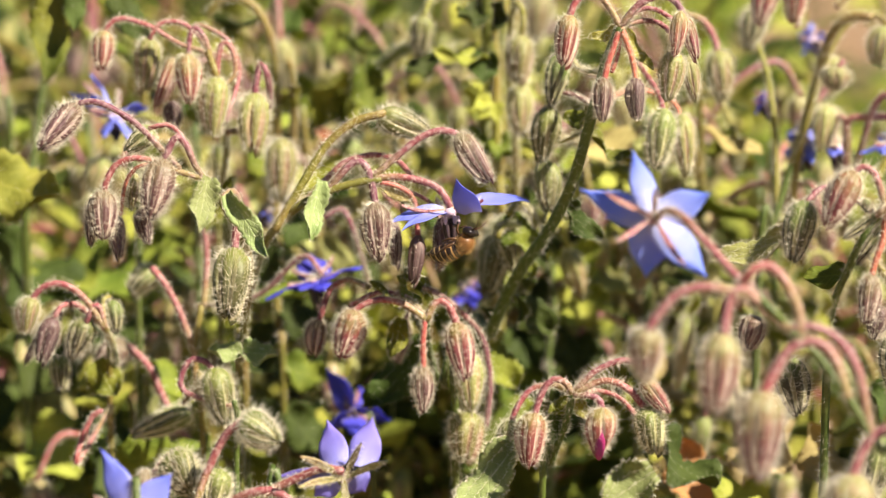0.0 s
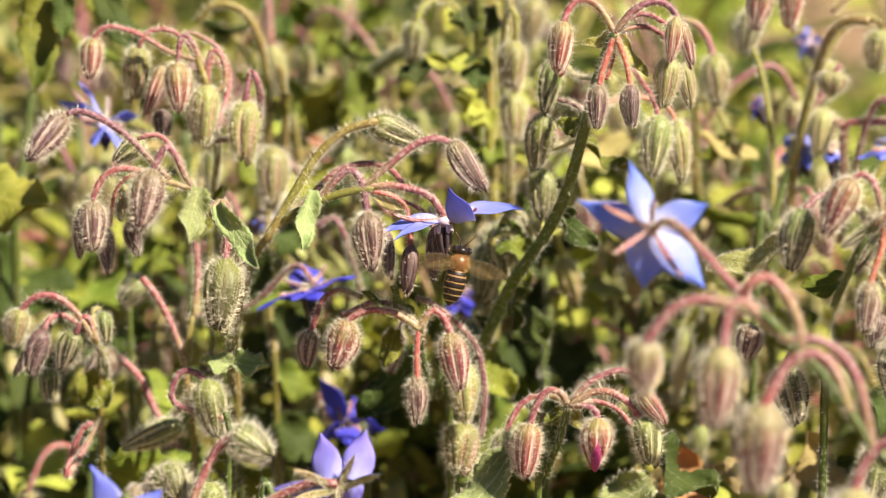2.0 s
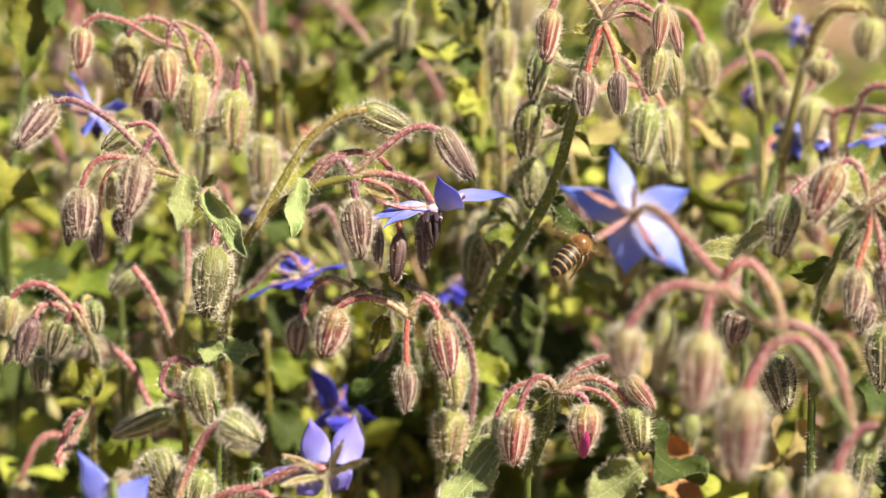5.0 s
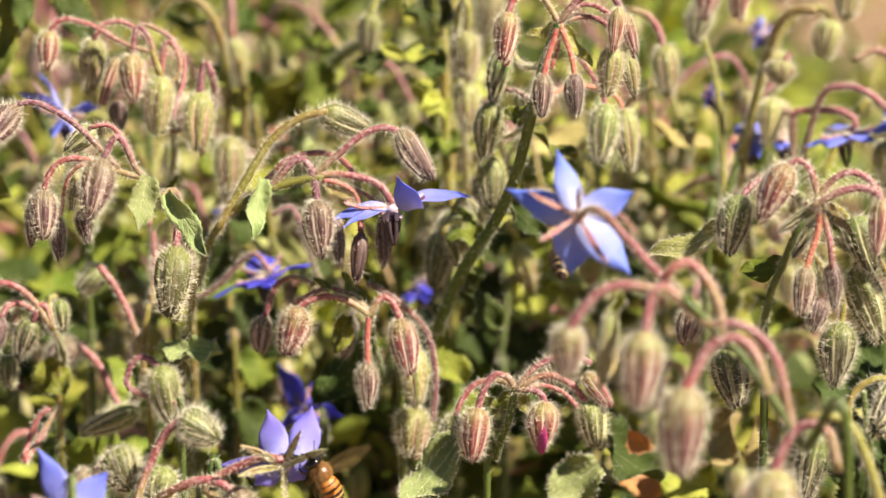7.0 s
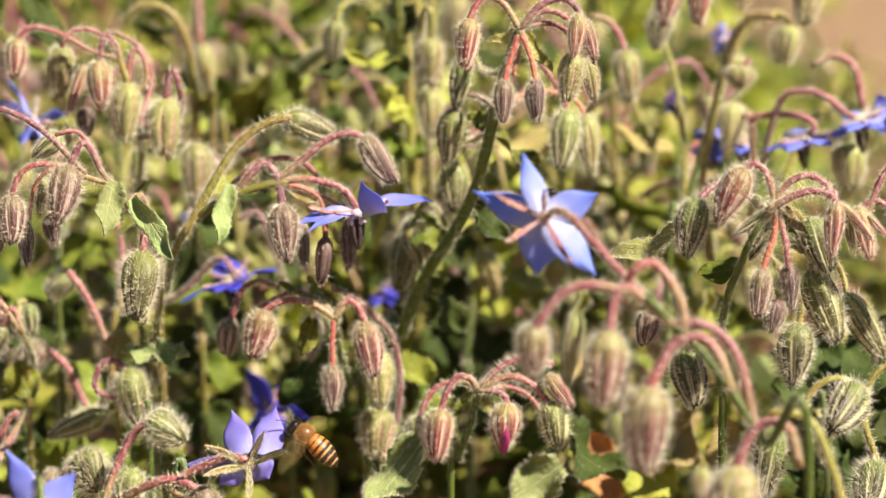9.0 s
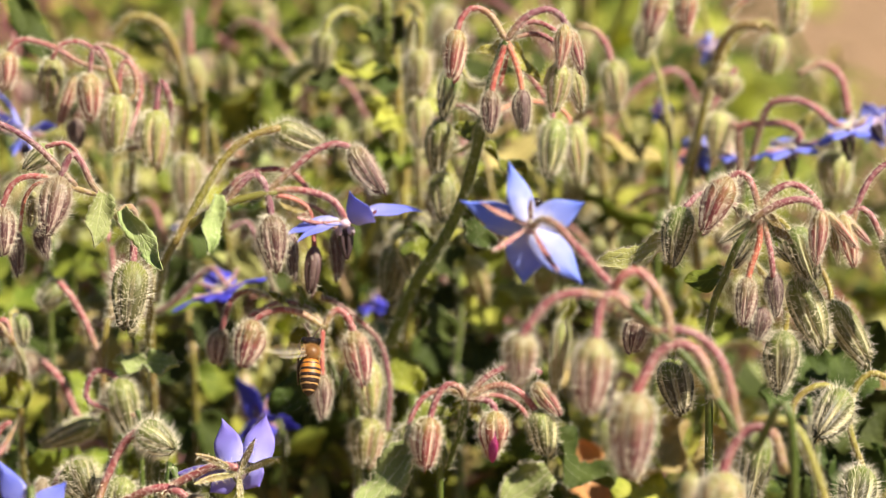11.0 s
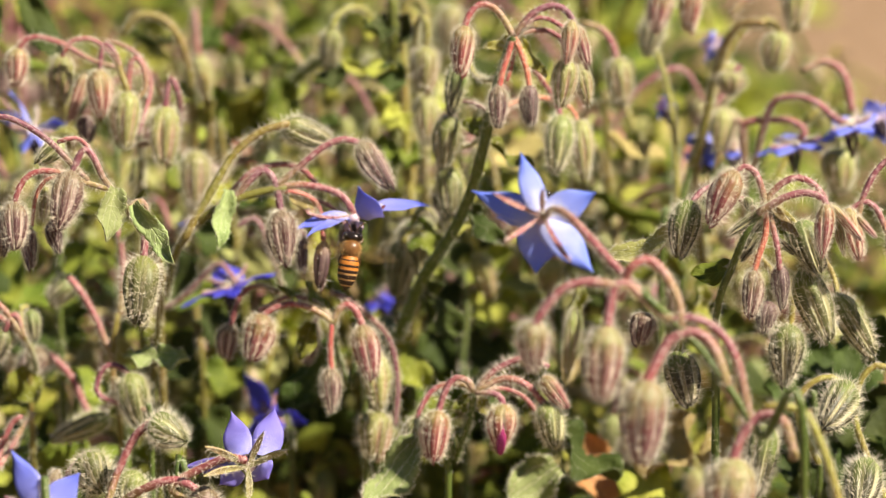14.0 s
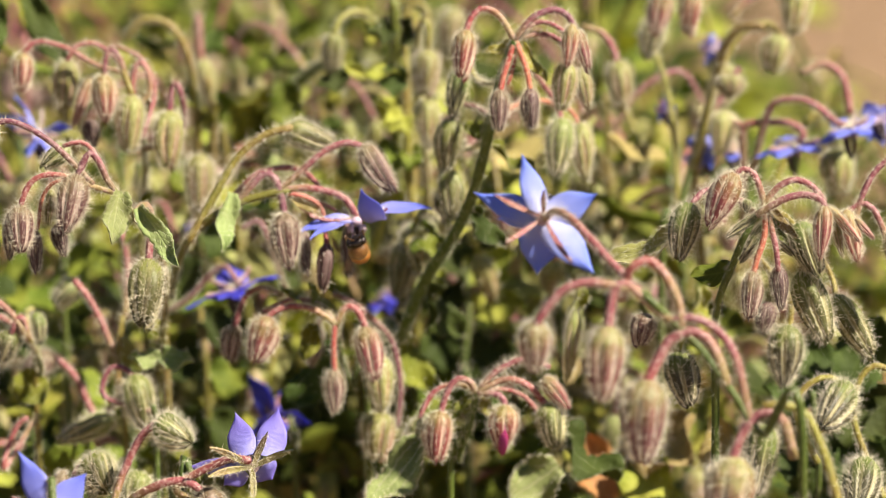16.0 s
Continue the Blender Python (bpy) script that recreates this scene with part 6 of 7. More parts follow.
leaf(p, (0.0140, 0.1480, 0.5403), (0.0196, 0.1380, 0.5381), 0.0080, "mid", (0.10, -0.75, 0.60), 0.25, 0.25, 0.2)
bud(p, (-0.0051, 0.1320, 0.5772), (-0.0058, 0.1300, 0.5667), 0.0075, "green", 0.5)
stalk(p, "flower_stalk", [(-0.0051, 0.1320, 0.5766), (-0.0030, 0.1340, 0.5809), (0.0029, 0.1380, 0.5816), (0.0110, 0.1420, 0.5719)], 0.00080, 0.00072, "olive", 1.0)
leaf(p, (-0.0016, 0.1350, 0.5656), (-0.0100, 0.1280, 0.5630), 0.0065, "dark", (0.10, -0.75, 0.60), 0.25, 0.25, 0.2)
stalk(p, "flower_stalk", [(-0.0350, 0.2400, 0.5121), (-0.0260, 0.2200, 0.5335), (-0.0192, 0.2100, 0.5454), (-0.0127, 0.2000, 0.5533), (-0.0063, 0.1900, 0.5579)], 0.00220, 0.00198, "green", 1.0)
leaf(p, (-0.0362, 0.2100, 0.5292), (-0.0284, 0.2000, 0.5484), 0.0105, "light", (0.5, -0.75, 0.4), 0.25, 0.25, 0.2)
leaf(p, (-0.0362, 0.2100, 0.5292), (-0.0252, 0.2050, 0.5401), 0.0090, "mid", (0.3, -0.6, 0.7), 0.25, 0.25, 0.2)
leaf(p, (-0.0402, 0.2100, 0.5276), (-0.0427, 0.2000, 0.5397), 0.0070, "dark", (0.10, -0.75, 0.60), 0.25, 0.25, 0.2)
leaf(p, (-0.0212, 0.2200, 0.5334), (-0.0146, 0.2100, 0.5291), 0.0085, "dark", (0.10, -0.75, 0.60), 0.25, 0.25, 0.2)
stalk(p, "flower_stalk", [(-0.0450, 0.1700, 0.5244), (-0.0450, 0.1650, 0.5490), (-0.0462, 0.1600, 0.5655), (-0.0509, 0.1600, 0.5746), (-0.0583, 0.1600, 0.5765), (-0.0629, 0.1600, 0.5717)], 0.00130, 0.00117, "olive", 1.0)
stalk(p, "flower_stalk", [(-0.0417, 0.1700, 0.5244), (-0.0403, 0.1650, 0.5459), (-0.0414, 0.1600, 0.5593)], 0.00130, 0.00117, "olive", 1.0)
leaf(p, (-0.0455, 0.1650, 0.5521), (-0.0524, 0.1550, 0.5589), 0.0070, "mid", (0.10, -0.75, 0.60), 0.25, 0.25, 0.2)
leaf(p, (-0.0451, 0.1660, 0.5457), (-0.0378, 0.1600, 0.5517), 0.0060, "light", (0.10, -0.75, 0.60), 0.25, 0.25, 0.2)

p = plant((0.0304, 0.1739, 0.0000), "borage shoot with large leaves, most coloured dark for deep shade")
stalk(p, "stem", [(0.0304, 0.1739, -0.0100), (0.0303, 0.1711, 0.0903), (0.0300, 0.1762, 0.2482), (0.0298, 0.1599, 0.4513), (0.0291, 0.1655, 0.4723), (0.0307, 0.1695, 0.4873), (0.0300, 0.1732, 0.5008)], 0.00141, 0.00094, "green", 0.7)
stem_leaves(p, (0.0298, 0.1599, 0.4513))
# the dark leaves carry the deep shade of this spot in their colour
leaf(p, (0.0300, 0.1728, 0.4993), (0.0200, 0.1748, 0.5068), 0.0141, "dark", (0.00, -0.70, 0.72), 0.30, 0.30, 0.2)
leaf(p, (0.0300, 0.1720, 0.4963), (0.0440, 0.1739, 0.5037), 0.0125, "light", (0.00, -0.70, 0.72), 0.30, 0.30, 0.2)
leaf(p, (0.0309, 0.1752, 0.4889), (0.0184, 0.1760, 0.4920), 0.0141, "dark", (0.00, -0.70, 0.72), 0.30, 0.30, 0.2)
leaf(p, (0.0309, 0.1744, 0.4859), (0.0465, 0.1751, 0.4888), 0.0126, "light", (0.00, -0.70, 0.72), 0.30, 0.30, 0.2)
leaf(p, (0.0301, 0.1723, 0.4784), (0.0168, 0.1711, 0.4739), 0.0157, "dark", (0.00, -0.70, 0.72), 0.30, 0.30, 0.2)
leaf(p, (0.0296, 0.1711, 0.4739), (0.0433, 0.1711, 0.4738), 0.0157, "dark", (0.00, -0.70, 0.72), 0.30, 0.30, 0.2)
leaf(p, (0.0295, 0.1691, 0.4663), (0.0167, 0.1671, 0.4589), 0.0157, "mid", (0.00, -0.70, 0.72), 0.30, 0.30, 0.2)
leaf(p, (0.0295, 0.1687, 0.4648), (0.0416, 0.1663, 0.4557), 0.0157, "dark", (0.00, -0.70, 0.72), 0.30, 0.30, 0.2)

p = plant((0.1126, 0.0483, 0.0000), "low borage shoot with broad dark green leaves darkening the shaded gaps")
stalk(p, "stem", [(0.1126, 0.0483, -0.0100), (0.1129, 0.0450, 0.0952), (0.1135, 0.0493, 0.2617), (0.1142, 0.0319, 0.4758), (0.1145, 0.0355, 0.4892), (0.1133, 0.0391, 0.5026)], 0.00121, 0.00081, "green", 0.7)
stem_leaves(p, (0.1142, 0.0319, 0.4758))
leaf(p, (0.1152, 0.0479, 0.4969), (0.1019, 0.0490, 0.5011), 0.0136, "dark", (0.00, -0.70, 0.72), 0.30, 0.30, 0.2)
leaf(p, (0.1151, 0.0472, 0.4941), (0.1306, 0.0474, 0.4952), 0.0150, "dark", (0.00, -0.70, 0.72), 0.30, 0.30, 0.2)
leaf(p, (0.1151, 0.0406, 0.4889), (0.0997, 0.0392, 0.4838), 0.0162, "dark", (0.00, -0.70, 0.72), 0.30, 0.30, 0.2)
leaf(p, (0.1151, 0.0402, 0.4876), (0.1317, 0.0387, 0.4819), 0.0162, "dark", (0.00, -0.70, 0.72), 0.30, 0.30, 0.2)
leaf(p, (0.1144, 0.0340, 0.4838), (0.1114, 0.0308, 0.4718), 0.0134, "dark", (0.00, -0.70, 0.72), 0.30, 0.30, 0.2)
# more dark leaves, added to stand in for the shade of the gaps
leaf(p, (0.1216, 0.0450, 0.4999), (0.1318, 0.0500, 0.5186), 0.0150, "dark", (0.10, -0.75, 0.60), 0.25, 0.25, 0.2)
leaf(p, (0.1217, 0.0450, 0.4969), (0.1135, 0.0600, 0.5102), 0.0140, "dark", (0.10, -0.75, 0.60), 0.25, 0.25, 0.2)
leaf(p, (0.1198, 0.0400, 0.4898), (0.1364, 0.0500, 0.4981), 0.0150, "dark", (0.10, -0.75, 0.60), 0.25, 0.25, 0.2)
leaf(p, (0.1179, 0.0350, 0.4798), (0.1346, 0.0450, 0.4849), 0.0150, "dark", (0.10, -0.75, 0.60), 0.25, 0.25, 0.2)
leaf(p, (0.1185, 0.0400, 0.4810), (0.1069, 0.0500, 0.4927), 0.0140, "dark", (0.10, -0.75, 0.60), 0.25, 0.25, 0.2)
leaf(p, (0.0968, 0.0600, 0.4717), (0.0899, 0.0650, 0.4882), 0.0120, "yellow", (0.1, -0.6, 0.75), 0.25, 0.25, 0.2)
leaf(p, (0.0644, 0.0700, 0.4643), (0.0589, 0.0750, 0.4811), 0.0130, "dry", (0.1, -0.6, 0.75), 0.25, 0.25, 0.2)
leaf(p, (0.0695, 0.0600, 0.4676), (0.0785, 0.0650, 0.4794), 0.0140, "light", (0.1, -0.5, 0.85), 0.25, 0.25, 0.2)
leaf(p, (0.0954, 0.0600, 0.4687), (0.1035, 0.0700, 0.4788), 0.0150, "dark", (0.10, -0.75, 0.60), 0.25, 0.25, 0.2)

# ---- plants behind ----


def middle_plant(x, y, height, n):
    """A borage shoot in the middle rows: small rough leaves, arching stalks and pale nodding buds round its top."""
    rng = np.random.default_rng(1300 + n)
    p = plant((x, y, 0), "bushy borage shoot with small rough leaves and pale nodding buds", "borage shoots in the middle rows")
    lean = rng.normal(0, 0.012, 2)
    axis = lambda h: np.array([x + lean[0] * (h / height) ** 2, y + lean[1] * (h / height) ** 2, h])
    stalk(p, "stem", [axis(-0.01), axis(height * 0.5), axis(height * 0.8), axis(height)], 0.0021, 0.0011, ("green", "olive")[n % 2], 0.25, step=0.006)
    for k in range(34):
        u = (k + rng.random()) / 34
        h = height * (0.58 + 0.42 * u)
        t = k * 2.4 + rng.normal(0, 0.4)
        size = rng.uniform(0.010, 0.020) + 0.016 * (1 - u)
        out = np.array([math.cos(t), math.sin(t), rng.uniform(-0.5, 0.7)])
        kind = ("light", "dark", "mid", "light", "yellow", "mid", "pale", "dark", "light", "pale", "yellow")[int(rng.integers(0, 11))]
        foot = axis(h) + out * 0.004
        leaf(p, foot, foot + out * size, size * rng.uniform(0.32, 0.55), kind, (rng.normal(0, 0.5), rng.normal(-0.3, 0.5), 1), rng.uniform(0.1, 0.8), 0.4, 0.0)
    for k in range(7):
        h = height * (0.86 + 0.13 * k / 7)
        t = k * 2.4 + n
        reach = rng.uniform(0.012, 0.034)
        out = np.array([math.cos(t), math.sin(t), 0])
        up = np.array([0, 0, 1.0])
        foot = axis(h)
        end = foot + out * reach + up * reach * 0.35
        stalk(p, "flower_stalk", [foot, foot + out * reach * 0.3 + up * reach * 0.5, foot + out * reach * 0.75 + up * reach * 0.7, end], 0.0009, 0.0008,
              ("olive", "red", "red", "olive")[(k + n) % 4], 0.6, step=0.003)
        bud(p, end, end + rng.normal(0, 0.002, 3) - up * rng.uniform(0.009, 0.013), rng.uniform(0.006, 0.009), ("pale", "green", "rose", "pale", "pale")[(k + n) % 5], 0.5)
    return p


MIDDLE = [(-0.118, 0.215, 0.540), (-0.092, 0.235, 0.548), (-0.068, 0.190, 0.532), (-0.060, 0.262, 0.556), (-0.036, 0.225, 0.538), (-0.012, 0.205, 0.540), (-0.018, 0.270, 0.552), (0.006, 0.250, 0.550),
          (0.030, 0.200, 0.545), (0.050, 0.235, 0.552), (0.062, 0.185, 0.540), (0.082, 0.205, 0.548), (0.100, 0.170, 0.535), (-0.086, 0.150, 0.470), (-0.060, 0.140, 0.455), (0.060, 0.130, 0.470), (0.030, 0.250, 0.500)]
for i, (x, y, h) in enumerate(MIDDLE):
    middle_plant(x, y, h, i)


def foliage(p, axis, height, n):
    """The small upper leaves, side shoots and young buds of a plant, too many to pick apart."""
    g = Geo(n)
    rng = g.rng
    v, u = np.linspace(0, 1, 6), np.linspace(-1, 1, 3)
    uv = np.stack([np.broadcast_to(u / 2 + 0.5, (6, 3)), np.broadcast_to(v[:, None], (6, 3))], -1)
    w = np.array([0.25, 0.75, 1.0, 0.9, 0.5, 0.02])

    def blade(foot, out, size, width, mat):
        up = np.array([0, 0, 1.0]) + rng.normal(0, 0.55, 3)
        side = np.cross(out, up)
        side /= np.linalg.norm(side)
        nrm = np.cross(side, out)
        q = (foot + out * (v * size)[:, None])[:, None] + side * (w[:, None] * u * width)[..., None] \
            + nrm * ((v - v ** 2)[:, None] * size * rng.uniform(0.2, 0.9) + w[:, None] * u ** 2 * width * 0.5)[..., None]
        g.sheet(q, uv, mat)

    for k in range(15):
        h = height * (0.55 + 0.45 * (k + rng.random()) / 15)
        t = k * 2.4 + rng.normal(0, 0.5)
        reach = rng.uniform(0.03, 0.075)
        foot = axis(h * 0.93)
        out = np.array([math.cos(t), math.sin(t), 0.0])
        rise = reach * rng.uniform(0.3, 0.9)
        bend = [foot, foot + out * reach * 0.4 + (0, 0, rise * 0.75), foot + out * reach * 0.8 + (0, 0, rise), foot + out * reach + (0, 0, rise * 0.75)]
        g.tube(bend, 0.0011, 0.0007, (5, 6, 5, 6)[k % 4], 5, 0.006, False)
        for j in range(9):
            a = rng.uniform(0.15, 1.0)
            at = bend[0] * (1 - a) + bend[2] * a
            d = rng.normal(0, 1, 3) + out * 0.4
            d /= np.linalg.norm(d)
            blade(at, d, rng.uniform(0.006, 0.019), rng.uniform(0.0016, 0.0042), int(rng.choice([0, 0, 1, 1, 2, 2, 3, 3, 4])))
        for j in range(3):
            a = rng.uniform(0.6, 1.0)
            top = bend[1] * (1 - a) + bend[3] * a
            fall = np.array([rng.normal(0, 0.3), rng.normal(0, 0.3), -1.0])
            turn = Vector((0, 0, 1)).rotation_difference(Vector(-fall)).to_matrix()
            g.blob(top + fall * 0.006, (0.0028, 0.0028, 0.006), turn, (7, 8, 7, 9)[int(rng.integers(0, 4))], 7, 8)
    mats = [LEAF["light"], LEAF["mid"], LEAF["dark"], LEAF["pale"], LEAF["yellow"], STALK["olive"], STALK["red"], LEAF["pale"], CALYX["rose"], CALYX["pale"]]
    return tagged(part("foliage", g.mesh("foliage", mats), p), kind="stuff")


def back_plant(n, height):
    """A whole borage plant, seen from farther off."""
    rng = np.random.default_rng(500 + n)
    p = plant((0, 0, 0), "leafy borage plant with rough leaves and pale buds, farther back", "borage plants behind")
    lean = rng.normal(0, 0.03, 2)
    axis = lambda h: np.array([lean[0] * (h / height) ** 2, lean[1] * (h / height) ** 2, h])
    stalk(p, "stem", [axis(-0.01), axis(height * 0.4), axis(height * 0.75), axis(height)], 0.0026, 0.0012, "green", 0.0, step=0.02)
    for k in range(76):
        h = height * (0.10 + 0.88 * (k + rng.random()) / 76)
        t = k * 2.4 + rng.normal(0, 0.4)
        size = rng.uniform(0.015, 0.052) * (1.2 - 0.65 * h / height)
        out = np.array([math.cos(t), math.sin(t), rng.uniform(-0.7, 0.6)])
        # many dark leaves: their colour also paints the shade between the leaves
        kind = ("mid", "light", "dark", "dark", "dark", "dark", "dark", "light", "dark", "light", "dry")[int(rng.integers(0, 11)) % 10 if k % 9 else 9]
        foot = axis(h) + out * 0.012
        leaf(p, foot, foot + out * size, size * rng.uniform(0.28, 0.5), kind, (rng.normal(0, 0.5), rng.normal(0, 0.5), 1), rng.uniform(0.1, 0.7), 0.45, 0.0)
    for k in range(16):
        h = height * (0.5 + 0.5 * k / 16)
        t = k * 2.4 + 1.0
        reach = rng.uniform(0.03, 0.08)
        out = np.array([math.cos(t), math.sin(t), 0])
        up = np.array([0, 0, 1.0])
        foot = axis(h)
        end = foot + out * reach + up * reach * 0.45
        stalk(p, "flower_stalk", [foot, foot + out * reach * 0.3 + up * reach * 0.55, foot + out * reach * 0.75 + up * reach * 0.8, end], 0.0011, 0.0008,
              ("olive", "green", "red", "olive")[k % 4], 0.0, step=0.008)
        bud(p, end, end + rng.normal(0, 0.003, 3) - up * 0.012, 0.008, ("pale", "green", "red", "pale", "grey")[k % 5], 0.3)
    foliage(p, axis, height, 900 + n)
    return p


BACK = [back_plant(n, h) for n, h in enumerate((0.54, 0.50, 0.47, 0.52))]
rng = np.random.default_rng(77)
BACK_HEIGHT = (0.54, 0.50, 0.47, 0.52)


def crop_height(x, y):
    """How high the bed stands: lower and thinner towards its rim, past which bare soil shows."""
    full = 0.52 + 0.05 * noise.noise(Vector((x * 4, y * 4, 3)))
    if x > 0.07 + 0.06 * y:
        full = min(full, 0.555 - 0.225 * y)
    return full


spots = []
for i in range(6000):
    x, y = rng.uniform(-0.34, 0.34), 0.20 + 0.68 * rng.random() ** 1.3
    if abs(x) > 0.20 + 0.2 * y or (x > 0.06 and y < 0.25):
        continue
    if all((x - a) ** 2 + (y - b) ** 2 > (0.055 + 0.03 * y) ** 2 for a, b in spots):
        spots.append((x, y))
    if len(spots) >= 46:
        break
for i, (x, y) in enumerate(spots):
    m = pose(x, y, 0, rng.normal(0, 5), rng.normal(0, 5), rng.uniform(0, 360))
    thing = BACK[i] if i < 4 else copy_thing(BACK[i % 4], m)
    tall = min(1.08, crop_height(x, y) / BACK_HEIGHT[i % 4])
    thing.matrix_basis = m @ Matrix.Diagonal((tall, tall, tall, 1))


def crop():
    """The rest of the bed: stems and leaves past counting."""
    g = Geo(9)
    rng = g.rng
    v, u = np.linspace(0, 1, 5), np.linspace(-1, 1, 3)
    uv = np.stack([np.broadcast_to(u / 2 + 0.5, (5, 3)), np.broadcast_to(v[:, None], (5, 3))], -1)
    w = np.array([0.25, 0.85, 1.0, 0.6, 0.02])
    n = 0
    while n < 1700:
        x, y = rng.uniform(-1.6, 1.3), rng.uniform(-0.15, 3.2)
        inner = abs(x) < 0.22 + 0.2 * y
        if (inner and y < 0.62) or (x > 0.16 + 0.1 * y and y > 1.25) or (y < 0.1 and abs(x) < 0.5):
            continue
        n += 1
        top = crop_height(x, y) * rng.uniform(0.8, 1.0)
        lean = rng.normal(0, 0.03, 2)
        axis = lambda h: np.array([x + lean[0] * (h / top) ** 2, y + lean[1] * (h / top) ** 2, h])
        g.tube([axis(-0.01), axis(top * 0.5) + rng.normal(0, 0.006, 3), axis(top)], 0.0026, 0.0010, 4, 5, 0.1, False)
        for k in range(24):
            h = top * (0.15 + 0.85 * (k + rng.random()) / 24)
            t = k * 2.4 + rng.normal(0, 0.4)
            out = np.array([math.cos(t), math.sin(t), rng.uniform(-0.6, 0.6)])
            size = rng.uniform(0.025, 0.08) * (1.2 - 0.6 * h / top)
            up = np.array([0, 0, 1.0]) + rng.normal(0, 0.4, 3)
            side = np.cross(out, up)
            side /= np.linalg.norm(side)
            nrm = np.cross(side, out)
            width = size * rng.uniform(0.2, 0.3)
            p = (axis(h) + out * 0.01 + out * (v * size)[:, None])[:, None] + side * (w[:, None] * u * width)[..., None] \
                + nrm * ((v - v ** 2)[:, None] * size * 0.5 + w[:, None] * u ** 2 * width * 0.5)[..., None]
            # the heavy weight of dark leaves puts the bed's inner shade into colour
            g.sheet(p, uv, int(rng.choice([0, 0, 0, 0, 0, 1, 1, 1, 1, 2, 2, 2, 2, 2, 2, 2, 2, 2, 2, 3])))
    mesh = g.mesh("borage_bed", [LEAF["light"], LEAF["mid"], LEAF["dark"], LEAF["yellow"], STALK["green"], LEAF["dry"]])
    return tagged(new("borage_bed", mesh), "dense bed of leafy green borage in sunlight", "plants", kind="stuff")


crop()


# ---- bees ----


def bee_materials(name, pale, dark, wide):
    m, nt, b = material(name, 0.5)
    sep = nt.nodes.new("ShaderNodeSeparateXYZ")
    nt.links.new(nt.nodes.new("ShaderNodeUVMap").outputs[0], sep.inputs[0])
    fine = noise_of(nt, 1500, 3)
    along = calc(nt, "ADD", calc(nt, "MULTIPLY", sep.outputs[1], 6), calc(nt, "MULTIPLY", calc(nt, "SUBTRACT", fine, 0.5), 0.25))
    edge = calc(nt, "MAXIMUM", calc(nt, "SUBTRACT", wide, calc(nt, "MULTIPLY", sep.outputs[1], 1.05)), 0.17)
    share = calc(nt, "MULTIPLY", calc(nt, "SUBTRACT", calc(nt, "FRACT", along), edge), 9)
    ring = blend(nt, ramp(nt, sep.outputs[1], [(0.38, (0, 0, 0)), (0.55, (1, 1, 1))]), pale, tuple(0.5 * c + d for c, d in zip(pale, (0.22, 0.18, 0.09))))
    band = blend(nt, ramp(nt, share, [(0.0, (0, 0, 0)), (1.0, (1, 1, 1))]), ring, dark)
    rear = ramp(nt, sep.outputs[1], [(0.88, (0, 0, 0)), (0.95, (1, 1, 1))])
    nt.links.new(blend(nt, rear, band, (0.03, 0.015, 0.008)), b.inputs["Base Color"])
    bumped(nt, b, fine, 0.4, 0.0001)
    return m


FUZZ = plain_material("bee_fuzz", (0.36, 0.19, 0.05), 0.7, (0.52, 0.33, 0.12))
BODY_DARK = plain_material("bee_dark_shell", (0.05, 0.025, 0.012), 0.3, (0.10, 0.05, 0.02))
THORAX = plain_material("bee_thorax", (0.10, 0.045, 0.013), 0.35, (0.20, 0.09, 0.025))
EYE = plain_material("bee_eye", (0.015, 0.010, 0.008), 0.15)
WING, wing_nodes, wing_b = material("bee_wing", 0.25)
wing_b.inputs["Base Color"].default_value = (0.58, 0.40, 0.17, 1)
wing_clear = wing_nodes.nodes.new("ShaderNodeBsdfTransparent")
wing_mix = wing_nodes.nodes.new("ShaderNodeMixShader")
wing_mix.inputs[0].default_value = 0.972
wing_nodes.links.new(wing_b.outputs[0], wing_mix.inputs[1])
wing_nodes.links.new(wing_clear.outputs[0], wing_mix.inputs[2])
wing_nodes.links.new(wing_mix.outputs[0], wing_nodes.nodes["Material Output"].inputs[0])


def fuzz(g, centre, radii, n, length, mat=1, keep=None):
    d = g.rng.normal(0, 1, (n, 3))
    d /= np.linalg.norm(d, axis=1, keepdims=True)
    if keep is not None:
        d = d[keep(d)]
    g.hairs(np.array(centre) + d * np.array(radii) * 0.95, d + g.rng.normal(0, 0.3, d.shape), length * g.rng.uniform(0.5, 1.2, len(d)), 0.00003, mat)


